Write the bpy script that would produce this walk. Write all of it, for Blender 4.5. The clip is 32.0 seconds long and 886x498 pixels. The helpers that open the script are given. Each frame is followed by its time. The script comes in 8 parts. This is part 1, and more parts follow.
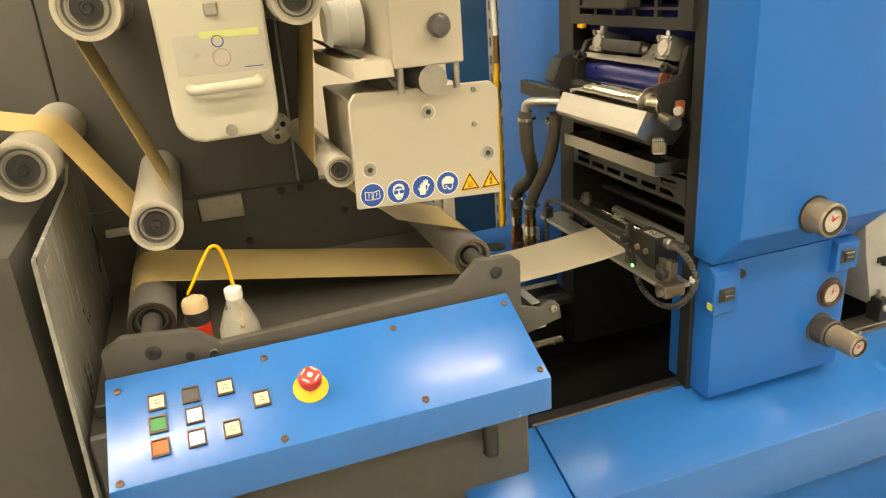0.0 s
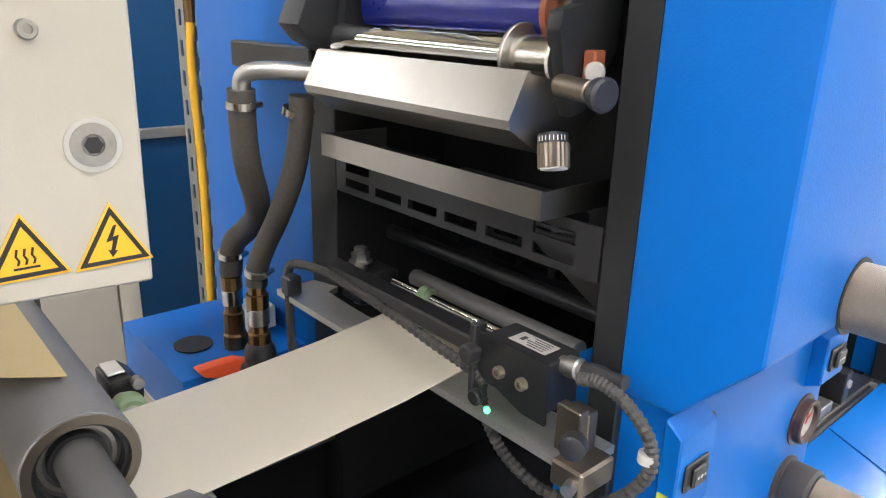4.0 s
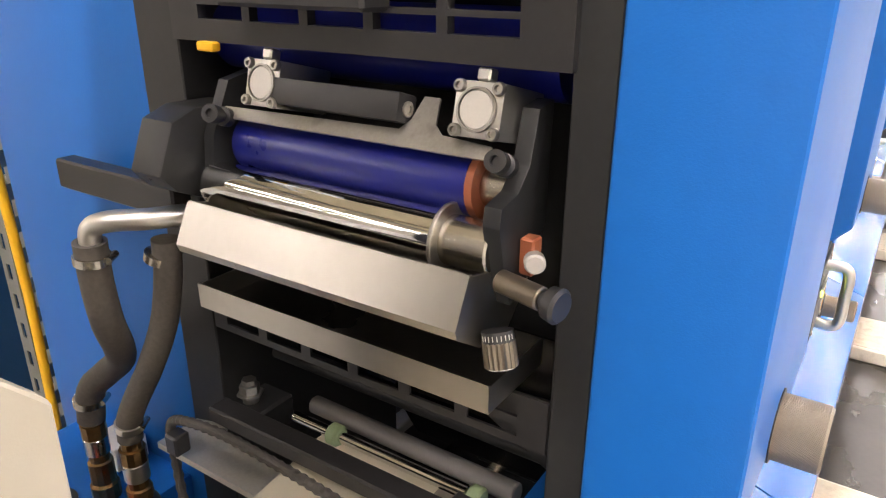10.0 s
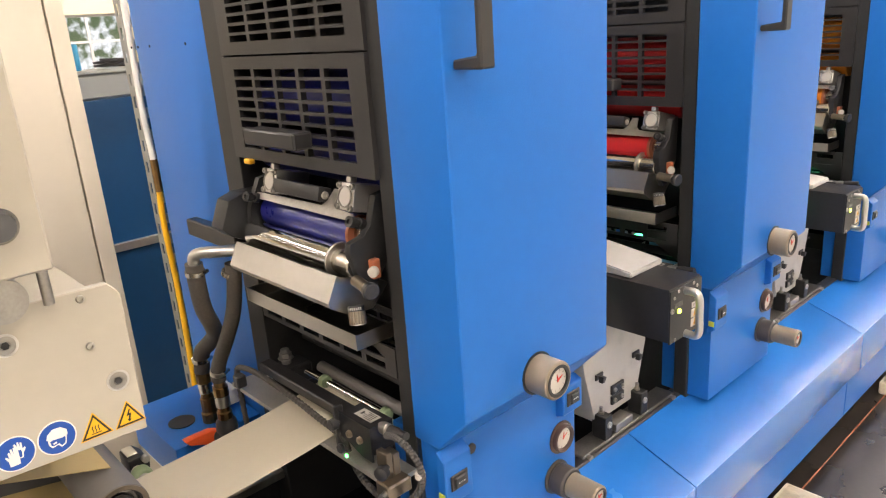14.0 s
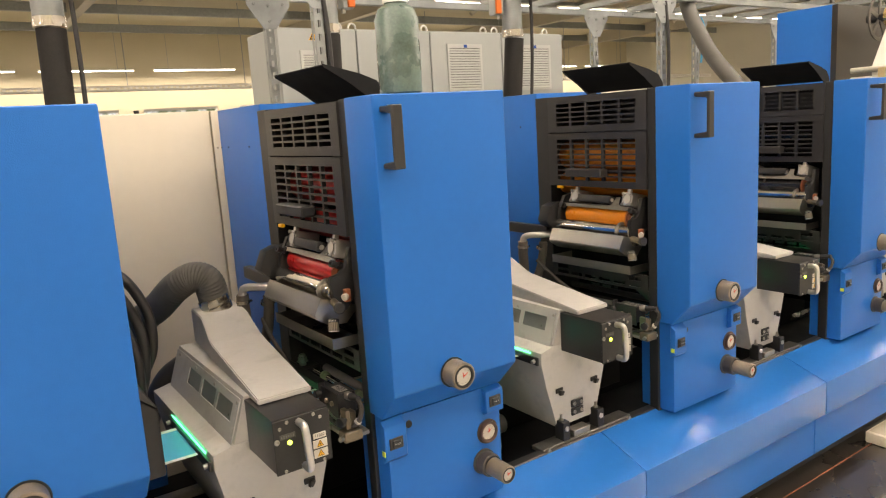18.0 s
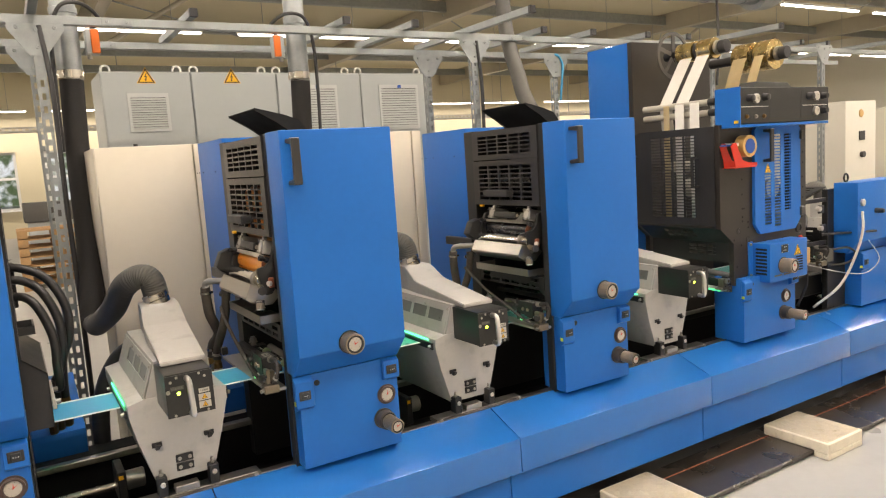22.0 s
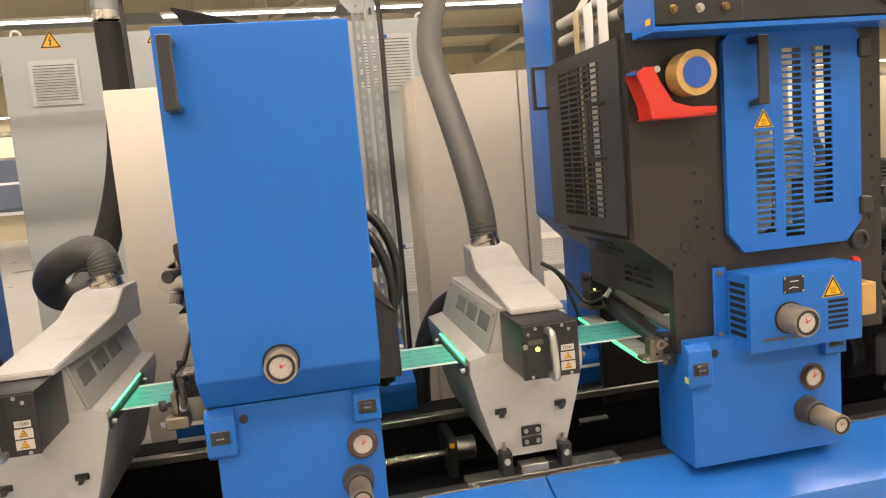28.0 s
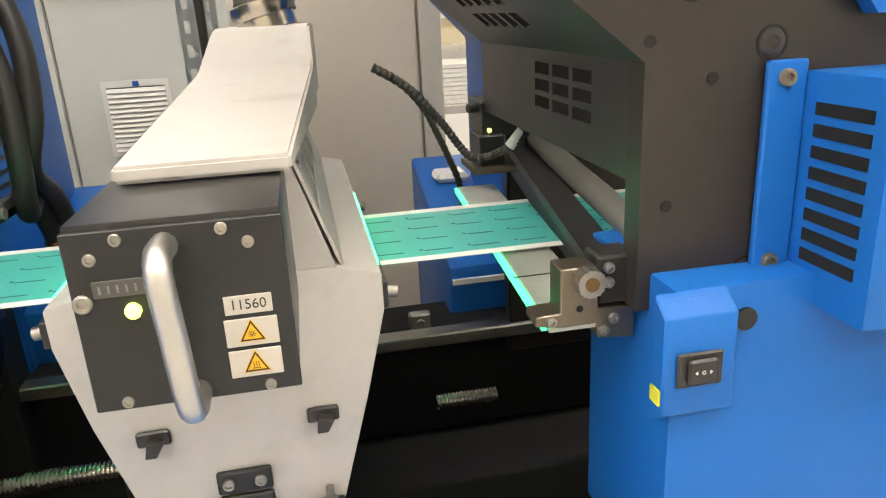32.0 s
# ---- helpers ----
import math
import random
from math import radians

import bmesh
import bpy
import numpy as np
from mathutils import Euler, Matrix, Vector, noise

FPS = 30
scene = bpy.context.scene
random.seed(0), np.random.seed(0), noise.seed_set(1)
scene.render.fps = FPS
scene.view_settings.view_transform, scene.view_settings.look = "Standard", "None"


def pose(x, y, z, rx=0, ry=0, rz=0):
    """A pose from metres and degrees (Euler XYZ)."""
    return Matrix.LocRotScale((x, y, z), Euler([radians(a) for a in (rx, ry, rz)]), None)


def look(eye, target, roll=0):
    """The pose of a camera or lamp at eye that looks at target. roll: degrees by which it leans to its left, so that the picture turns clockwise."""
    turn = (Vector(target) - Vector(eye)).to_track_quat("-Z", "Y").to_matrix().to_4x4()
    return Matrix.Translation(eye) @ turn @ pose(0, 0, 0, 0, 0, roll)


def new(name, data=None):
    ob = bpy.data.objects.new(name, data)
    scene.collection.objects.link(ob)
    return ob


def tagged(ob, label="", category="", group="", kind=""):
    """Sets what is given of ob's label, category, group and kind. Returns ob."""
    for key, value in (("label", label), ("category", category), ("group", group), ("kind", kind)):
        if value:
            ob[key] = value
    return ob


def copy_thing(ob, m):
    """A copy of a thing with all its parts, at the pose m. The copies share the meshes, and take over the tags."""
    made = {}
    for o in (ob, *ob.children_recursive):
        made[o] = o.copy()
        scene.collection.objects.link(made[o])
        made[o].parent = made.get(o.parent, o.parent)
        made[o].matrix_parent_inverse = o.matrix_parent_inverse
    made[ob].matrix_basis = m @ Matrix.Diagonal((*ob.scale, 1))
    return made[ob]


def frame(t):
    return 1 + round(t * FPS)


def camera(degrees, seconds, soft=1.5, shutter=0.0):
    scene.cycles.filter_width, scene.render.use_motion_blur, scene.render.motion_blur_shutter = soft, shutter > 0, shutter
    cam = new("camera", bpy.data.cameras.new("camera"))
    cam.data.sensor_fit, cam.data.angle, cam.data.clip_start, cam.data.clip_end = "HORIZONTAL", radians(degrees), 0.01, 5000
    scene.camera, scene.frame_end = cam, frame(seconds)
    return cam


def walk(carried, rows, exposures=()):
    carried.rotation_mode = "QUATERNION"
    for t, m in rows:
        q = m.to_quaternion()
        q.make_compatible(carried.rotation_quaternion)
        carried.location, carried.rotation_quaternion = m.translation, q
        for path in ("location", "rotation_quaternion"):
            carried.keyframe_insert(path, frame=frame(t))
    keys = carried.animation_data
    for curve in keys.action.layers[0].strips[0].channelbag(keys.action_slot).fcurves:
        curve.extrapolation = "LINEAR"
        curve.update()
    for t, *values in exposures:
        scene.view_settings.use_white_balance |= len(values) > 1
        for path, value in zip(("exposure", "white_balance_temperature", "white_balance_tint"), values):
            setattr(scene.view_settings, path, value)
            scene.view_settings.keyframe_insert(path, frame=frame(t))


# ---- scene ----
cam = camera(63.8, 32.0, 1.2)
PATH = [
    (0, (0.02, -0.048, 1.541), (0.61, 1.726, 0.83), -4.2),
    (0.5, (0.123, 0.028, 1.519), (0.717, 1.801, 0.808), -4.1),
    (1, (0.243, 0.161, 1.491), (0.87, 1.915, 0.763), -3.3),
    (1.5, (0.344, 0.28, 1.457), (1.03, 2.003, 0.708), -2.4),
    (2, (0.424, 0.41, 1.413), (1.166, 2.105, 0.651), -1.5),
    (2.5, (0.468, 0.514, 1.376), (1.281, 2.181, 0.628), -0.4),
    (3, (0.476, 0.639, 1.349), (1.431, 2.25, 0.648), 1.0),
    (3.5, (0.465, 0.744, 1.319), (1.593, 2.258, 0.662), 1.7),
    (5.5, (0.429, 0.991, 1.209), (1.86, 2.223, 0.549), 0.9),
    (6, (0.444, 1.021, 1.213), (1.92, 2.193, 0.544), 1.0),
    (6.5, (0.467, 1.045, 1.211), (1.98, 2.16, 0.527), 1.0),
    (7, (0.49, 1.054, 1.212), (2.034, 2.113, 0.508), 0.9),
    (7.5, (0.509, 1.058, 1.216), (2.072, 2.077, 0.496), 1.0),
    (8, (0.499, 1.035, 1.229), (2.073, 2.03, 0.499), 1.1),
    (8.5, (0.476, 0.975, 1.266), (2.044, 1.981, 0.54), 1.0),
    (9, (0.469, 0.946, 1.361), (2.029, 1.952, 0.617), 0.9),
    (9.5, (0.478, 0.977, 1.424), (2.029, 1.992, 0.67), 0.8),
    (10, (0.483, 1.008, 1.483), (2.031, 2.034, 0.741), 0.2),
    (10.5, (0.486, 1.028, 1.513), (2.033, 2.082, 0.809), -0.3),
    (11, (0.48, 1.019, 1.535), (2.022, 2.1, 0.86), -0.7),
    (11.5, (0.448, 0.96, 1.554), (1.989, 2.065, 0.918), -1.2),
    (12, (0.419, 0.848, 1.562), (1.93, 2.017, 0.969), -1.6),
    (12.5, (0.377, 0.724, 1.576), (1.832, 1.964, 0.988), -2.4),
    (13, (0.328, 0.559, 1.602), (1.71, 1.877, 1.008), -3.3),
    (13.5, (0.286, 0.404, 1.628), (1.604, 1.785, 1.03), -3.8),
    (15.5, (0.541, -0.014, 1.674), (1.738, 1.487, 1.113), -4.0),
    (16, (0.645, -0.049, 1.662), (1.824, 1.473, 1.119), -3.9),
    (16.5, (0.768, -0.087, 1.673), (1.94, 1.449, 1.156), -3.8),
    (17, (0.924, -0.184, 1.698), (2.086, 1.376, 1.231), -3.8),
    (17.5, (1.074, -0.343, 1.71), (2.232, 1.233, 1.294), -3.7),
    (18, (1.201, -0.485, 1.69), (2.313, 1.14, 1.342), -3.6),
    (18.5, (1.393, -0.618, 1.702), (2.408, 1.073, 1.372), -3.7),
    (19, (1.585, -0.69, 1.664), (2.588, 1.016, 1.376), -3.8),
    (19.5, (1.765, -0.831, 1.652), (2.768, 0.877, 1.38), -3.9),
    (20, (1.926, -1.01, 1.651), (2.953, 0.687, 1.393), -3.9),
    (20.5, (2.049, -1.119, 1.647), (3.086, 0.573, 1.396), -3.7),
    (21, (2.199, -1.182, 1.632), (3.231, 0.513, 1.379), -3.7),
    (21.5, (2.375, -1.221, 1.634), (3.405, 0.475, 1.383), -3.7),
    (22, (2.527, -1.263, 1.636), (3.553, 0.436, 1.388), -3.8),
    (22.5, (2.699, -1.321, 1.632), (3.728, 0.376, 1.383), -3.7),
    (23, (2.87, -1.376, 1.634), (3.902, 0.319, 1.384), -3.7),
    (23.5, (3.03, -1.38, 1.622), (4.06, 0.316, 1.372), -3.7),
    (24, (3.196, -1.301, 1.606), (4.23, 0.393, 1.359), -3.6),
    (24.5, (3.373, -1.214, 1.617), (4.347, 0.515, 1.368), -3.2),
    (26.5, (4.242, -0.878, 1.511), (4.911, 0.992, 1.277), -3.7),
    (27, (4.449, -0.782, 1.487), (5.045, 1.115, 1.265), -4.0),
    (27.5, (4.659, -0.675, 1.462), (5.178, 1.243, 1.233), -4.5),
    (28, (4.843, -0.576, 1.434), (5.224, 1.373, 1.191), -4.9),
    (28.5, (4.991, -0.427, 1.386), (5.28, 1.53, 1.091), -5.0),
    (29, (5.152, -0.266, 1.36), (5.418, 1.682, 0.994), -4.7),
    (29.5, (5.264, -0.133, 1.319), (5.527, 1.797, 0.867), -4.1),
    (30, (5.381, 0.008, 1.283), (5.608, 1.919, 0.74), -4.1),
    (30.5, (5.434, 0.132, 1.246), (5.642, 2.04, 0.681), -3.9),
    (31, (5.449, 0.315, 1.218), (5.669, 2.211, 0.62), -3.5),
    (31.5, (5.473, 0.471, 1.17), (5.753, 2.355, 0.559), -2.9),
    (32, (5.517, 0.583, 1.141), (5.861, 2.448, 0.504), -3.0),
]
# (seconds, stops, kelvin, tint)
EXPOSURES = [(0.0, 0.06, 8100, 6), (2.0, 0.1, 7800, 3), (3.0, 0.22, 5700, 11), (6.0, 0.42, 5400, 16), (7.0, 0.42, 5450, 17), (8.0, 0.5, 6100, 17), (9.0, 0.2, 6550, 18), (10.0, 0.3, 6200, 19), (11.0, 0.52, 6300, 17), (12.0, 0.46, 6800, 17), (13.0, 0.3, 6450, 21), (15.5, 0.04, 6900, 13), (17.0, -0.1, 7350, 16), (20.0, -0.2, 6800, 16), (24.0, -0.33, 6800, 15), (27.0, -0.16, 7000, 17), (28.0, -0.1, 6900, 19), (29.0, 0.06, 7600, 17), (30.0, 0.26, 8200, 18), (31.0, 0.44, 6950, 15), (32.0, 0.28, 6500, 13)]
walk(cam, [(t, look(eye, target, roll)) for t, eye, target, roll in PATH], EXPOSURES)

# ---- light ----
world = bpy.data.worlds.new("hall_world")
scene.world = world
world.use_nodes = True
world.node_tree.nodes["Background"].inputs[0].default_value = (0.75, 0.85, 1.0, 1)
world.node_tree.nodes["Background"].inputs[1].default_value = 0.25
scene.view_settings.exposure = 0.0


def area_lamp(name, at, size_x, size_y, watts, colour=(1.0, 0.93, 0.82), target=None):
    data = bpy.data.lights.new(name, "AREA")
    data.shape, data.size, data.size_y, data.energy, data.color = "RECTANGLE", size_x, size_y, watts, colour
    ob = new(name, data)
    ob.matrix_world = look(at, target) if target else pose(*at)
    return ob


# Rows at y -3.4 and -0.9 are unseen, added to light the fronts.
# rows of strip lights: from x, to x, y, height, watts per metre
# Row at y 1.3: -x stretch raised as fill, gap left against console glare.
LED_ROWS = [(-15, 30, -3.4, 4.8, 24.5), (-15, 30, -0.9, 4.8, 26.5), (-15, -0.6, 1.3, 4.8, 44.0), (1.6, 30, 1.3, 4.8, 31.0), (-14.5, 30, 7.6, 4.25, 18.5), (-14, 30, 11.8, 4.1, 21.5), (-13, 30, 25.0, 4.0, 29.0)]
for x0, x1, row_y, row_z, watts in LED_ROWS:
    area_lamp("strip_lamp", ((x0 + x1) / 2, row_y, row_z - 0.08), x1 - x0, 0.1, watts * (x1 - x0))

# ---- helpers for building ----


class Mesh:
    """Collects pieces of one part in a bmesh."""

    def __init__(self):
        self.bm = bmesh.new()

    def box(self, a, b, bev=0.0, seg=1, m=None):
        ret = bmesh.ops.create_cube(self.bm, size=1.0)["verts"]
        c = [(a[i] + b[i]) / 2 for i in range(3)]
        d = [abs(b[i] - a[i]) for i in range(3)]
        for v in ret:
            v.co = Vector((c[0] + v.co.x * d[0], c[1] + v.co.y * d[1], c[2] + v.co.z * d[2]))
        if bev:
            edges = list({e for v in ret for e in v.link_edges})
            out = bmesh.ops.bevel(self.bm, geom=edges, offset=min(bev, min(d) * 0.45), segments=seg, affect="EDGES", profile=0.7)
            ret = list({v for f in out["faces"] for v in f.verts})
        if m is not None:
            self.turn(ret, m)
        return self

    def turn(self, verts, m):
        for v in verts:
            v.co = m @ v.co

    def ring(self, c, axis, r, seg, ref=None):
        axis = Vector(axis).normalized()
        ref = ref or (Vector((0, 0, 1)) if abs(axis.z) < 0.9 else Vector((1, 0, 0)))
        u = axis.cross(ref).normalized()
        w = axis.cross(u).normalized()
        return [self.bm.verts.new(Vector(c) + u * (r * math.cos(2 * math.pi * i / seg)) + w * (r * math.sin(2 * math.pi * i / seg))) for i in range(seg)]

    def bridge(self, a, b):
        n = len(a)
        for i in range(n):
            self.bm.faces.new((a[i], a[(i + 1) % n], b[(i + 1) % n], b[i]))

    def lathe(self, p, q, profile, seg=24, caps=True):
        """A turned body from p towards q; profile: pairs (metres along, radius)."""
        p, q = Vector(p), Vector(q)
        ax = (q - p).normalized()
        rings = [self.ring(p + ax * s, ax, max(r, 0.0002), seg) for s, r in profile]
        for a, b in zip(rings, rings[1:]):
            self.bridge(a, b)
        if caps:
            self.bm.faces.new(rings[0][::-1])
            self.bm.faces.new(rings[-1])
        return self

    def cyl(self, p, q, r, seg=24, bev=0.0):
        n = (Vector(q) - Vector(p)).length
        if bev:
            return self.lathe(p, q, [(0, r - bev), (bev, r), (n - bev, r), (n, r - bev)], seg)
        return self.lathe(p, q, [(0, r), (n, r)], seg)

    def pipe(self, p, q, r, wall, seg=28):
        """An open tube with wall thickness."""
        n = (Vector(q) - Vector(p)).length
        self.lathe(p, q, [(0, r - wall), (0, r), (n, r), (n, r - wall), (0, r - wall)], seg, caps=False)
        return self

    def tube(self, pts, r, seg=12, smooth=3, ribs=0.0):
        """A hose through the points, rounded by a spline; ribs: depth of corrugation."""
        P = [Vector(p) for p in pts]
        path = []
        if smooth > 1 and len(P) > 2:
            Q = [P[0] * 2 - P[1]] + P + [P[-1] * 2 - P[-2]]
            for i in range(1, len(Q) - 2):
                a, b, c, d = Q[i - 1], Q[i], Q[i + 1], Q[i + 2]
                for k in range(smooth):
                    t = k / smooth
                    path.append(0.5 * ((2 * b) + (c - a) * t + (2 * a - 5 * b + 4 * c - d) * t * t + (3 * b - a - 3 * c + d) * t ** 3))
            path.append(P[-1])
        else:
            path = P
        ref = None
        rings = []
        for i, p in enumerate(path):
            ax = (path[min(i + 1, len(path) - 1)] - path[max(i - 1, 0)]).normalized()
            if ref is None:
                ref = Vector((0, 0, 1)) if abs(ax.z) < 0.9 else Vector((1, 0, 0))
            u = (ref - ax * ref.dot(ax)).normalized()
            ref = u
            w = ax.cross(u)
            rr = r[i * (len(r) - 1) // max(1, len(path) - 1)] if isinstance(r, (list, tuple)) else r
            rr -= ribs * (i % 2)
            rings.append([self.bm.verts.new(p + u * (rr * math.cos(2 * math.pi * k / seg)) + w * (rr * math.sin(2 * math.pi * k / seg))) for k in range(seg)])
        for a, b in zip(rings, rings[1:]):
            self.bridge(a, b)
        self.bm.faces.new(rings[0][::-1])
        self.bm.faces.new(rings[-1])
        return self

    def prism(self, poly, axis, a, b, bev=0.0, seg=2):
        """A polygon of the two other axes, in their order, drawn out along axis from a to b."""
        def at(p, s):
            return {"x": (s, p[0], p[1]), "y": (p[0], s, p[1]), "z": (p[0], p[1], s)}[axis]
        A = [self.bm.verts.new(at(p, a)) for p in poly]
        C = [self.bm.verts.new(at(p, b)) for p in poly]
        faces = [self.bm.faces.new(A[::-1]), self.bm.faces.new(C)]
        n = len(poly)
        for i in range(n):
            faces.append(self.bm.faces.new((A[i], A[(i + 1) % n], C[(i + 1) % n], C[i])))
        bmesh.ops.recalc_face_normals(self.bm, faces=faces)
        if bev:
            edges = list({e for f in faces for e in f.edges})
            bmesh.ops.bevel(self.bm, geom=edges, offset=bev, segments=seg, affect="EDGES", profile=0.6)
        return self

    def poly(self, pts, o, u, v, t):
        """A flat shape of pts (along u and v from o), t thick towards u x v."""
        o, u, v = Vector(o), Vector(u), Vector(v)
        n = u.cross(v).normalized() * t
        A = [self.bm.verts.new(o + u * a + v * b) for a, b in pts]
        C = [self.bm.verts.new(o + u * a + v * b + n) for a, b in pts]
        k = len(pts)
        fs = [self.bm.faces.new(A[::-1]), self.bm.faces.new(C)] + [self.bm.faces.new((A[i], A[(i + 1) % k], C[(i + 1) % k], C[i])) for i in range(k)]
        bmesh.ops.recalc_face_normals(self.bm, faces=fs)
        return self

    def sheet(self, path, axis, a, b, t):
        """A folded sheet: an open polyline of the two other axes with thickness t, drawn out along axis."""
        n = len(path)
        off = []
        for i in range(n):
            p0, p1, p2 = path[max(i - 1, 0)], path[i], path[min(i + 1, n - 1)]
            d1 = Vector((p1[0] - p0[0], p1[1] - p0[1]))
            d2 = Vector((p2[0] - p1[0], p2[1] - p1[1]))
            d = ((d1.normalized() if d1.length else d2.normalized()) + (d2.normalized() if d2.length else d1.normalized())).normalized()
            off.append((p1[0] - d.y * t, p1[1] + d.x * t))
        return self.prism(list(path) + off[::-1], axis, a, b)

    def slotted(self, us, vs, solid, place, t):
        """A plate of cells between the breaks us and vs; place(u, v, w) gives the point at depth w from 0 to t."""
        def quad(*p):
            self.bm.faces.new([self.bm.verts.new(place(*q)) for q in p])
        nu, nv = len(us) - 1, len(vs) - 1
        def full(i, j):
            return 0 <= i < nu and 0 <= j < nv and solid(i, j)
        for i in range(nu):
            for j in range(nv):
                if not full(i, j):
                    continue
                a, b, c, d = us[i], us[i + 1], vs[j], vs[j + 1]
                quad((a, c, 0), (b, c, 0), (b, d, 0), (a, d, 0))
                quad((a, c, t), (a, d, t), (b, d, t), (b, c, t))
                if not full(i - 1, j):
                    quad((a, c, 0), (a, d, 0), (a, d, t), (a, c, t))
                if not full(i + 1, j):
                    quad((b, c, 0), (b, c, t), (b, d, t), (b, d, 0))
                if not full(i, j - 1):
                    quad((a, c, 0), (a, c, t), (b, c, t), (b, c, 0))
                if not full(i, j + 1):
                    quad((a, d, 0), (b, d, 0), (b, d, t), (a, d, t))
        bmesh.ops.remove_doubles(self.bm, verts=self.bm.verts, dist=0.0001)
        return self


def spot(ob):
    """The world place of the thing that a part hangs under."""
    while ob.parent:
        ob = ob.parent
    return ob.matrix_basis.translation


def mesh_object(name, mesh, material, sharp=32):
    data = bpy.data.meshes.new(name)
    bmesh.ops.recalc_face_normals(mesh.bm, faces=mesh.bm.faces)
    mesh.bm.to_mesh(data)
    mesh.bm.free()
    data.materials.append(material)
    data.shade_smooth()
    data.set_sharp_from_angle(angle=radians(sharp))
    return data


def part(name, mesh, material, parent, label="", sharp=32):
    data = mesh_object(name, mesh, material, sharp)
    data.transform(Matrix.Translation(-spot(parent)))
    ob = new(name, data)
    ob.parent = parent
    if label:
        ob["label"] = label
    return ob


def thing(name, at, label, category, group=""):
    ob = new(name)
    ob.empty_display_size = 0.1
    ob.matrix_basis = Matrix.Translation(at)
    return tagged(ob, label, category, group)


def solo(name, mesh, material, label="", category="", group="", kind="", sharp=32):
    ob = new(name, mesh_object(name, mesh, material, sharp))
    return tagged(ob, label, category, group, kind)


def grid_breaks(a, b, n, gap):
    """Breaks for n openings between a and b with bars of width gap between them; the first and last cells are the rim."""
    w = (b - a - gap * (n - 1)) / n
    out = []
    for i in range(n):
        out += [a + i * (w + gap), a + i * (w + gap) + w]
    return out


def lettering(name, words, size, o, u, v, material, owner):
    """Flat raised letters from o, along u, upright along v."""
    curve = bpy.data.curves.new(name, "FONT")
    curve.body, curve.size, curve.extrude, curve.align_x, curve.align_y = words, size, 0.0002, "CENTER", "CENTER"
    temp = new(name, curve)
    data = bpy.data.meshes.new_from_object(temp.evaluated_get(bpy.context.evaluated_depsgraph_get()))
    bpy.data.objects.remove(temp)
    u, v = Vector(u).normalized(), Vector(v).normalized()
    n = u.cross(v)
    data.transform(Matrix.Translation(Vector(o) - spot(owner)) @ Matrix((u, v, n)).transposed().to_4x4())
    data.materials.append(material)
    ob = new(name, data)
    ob.parent = owner
    return ob


# ---- materials ----


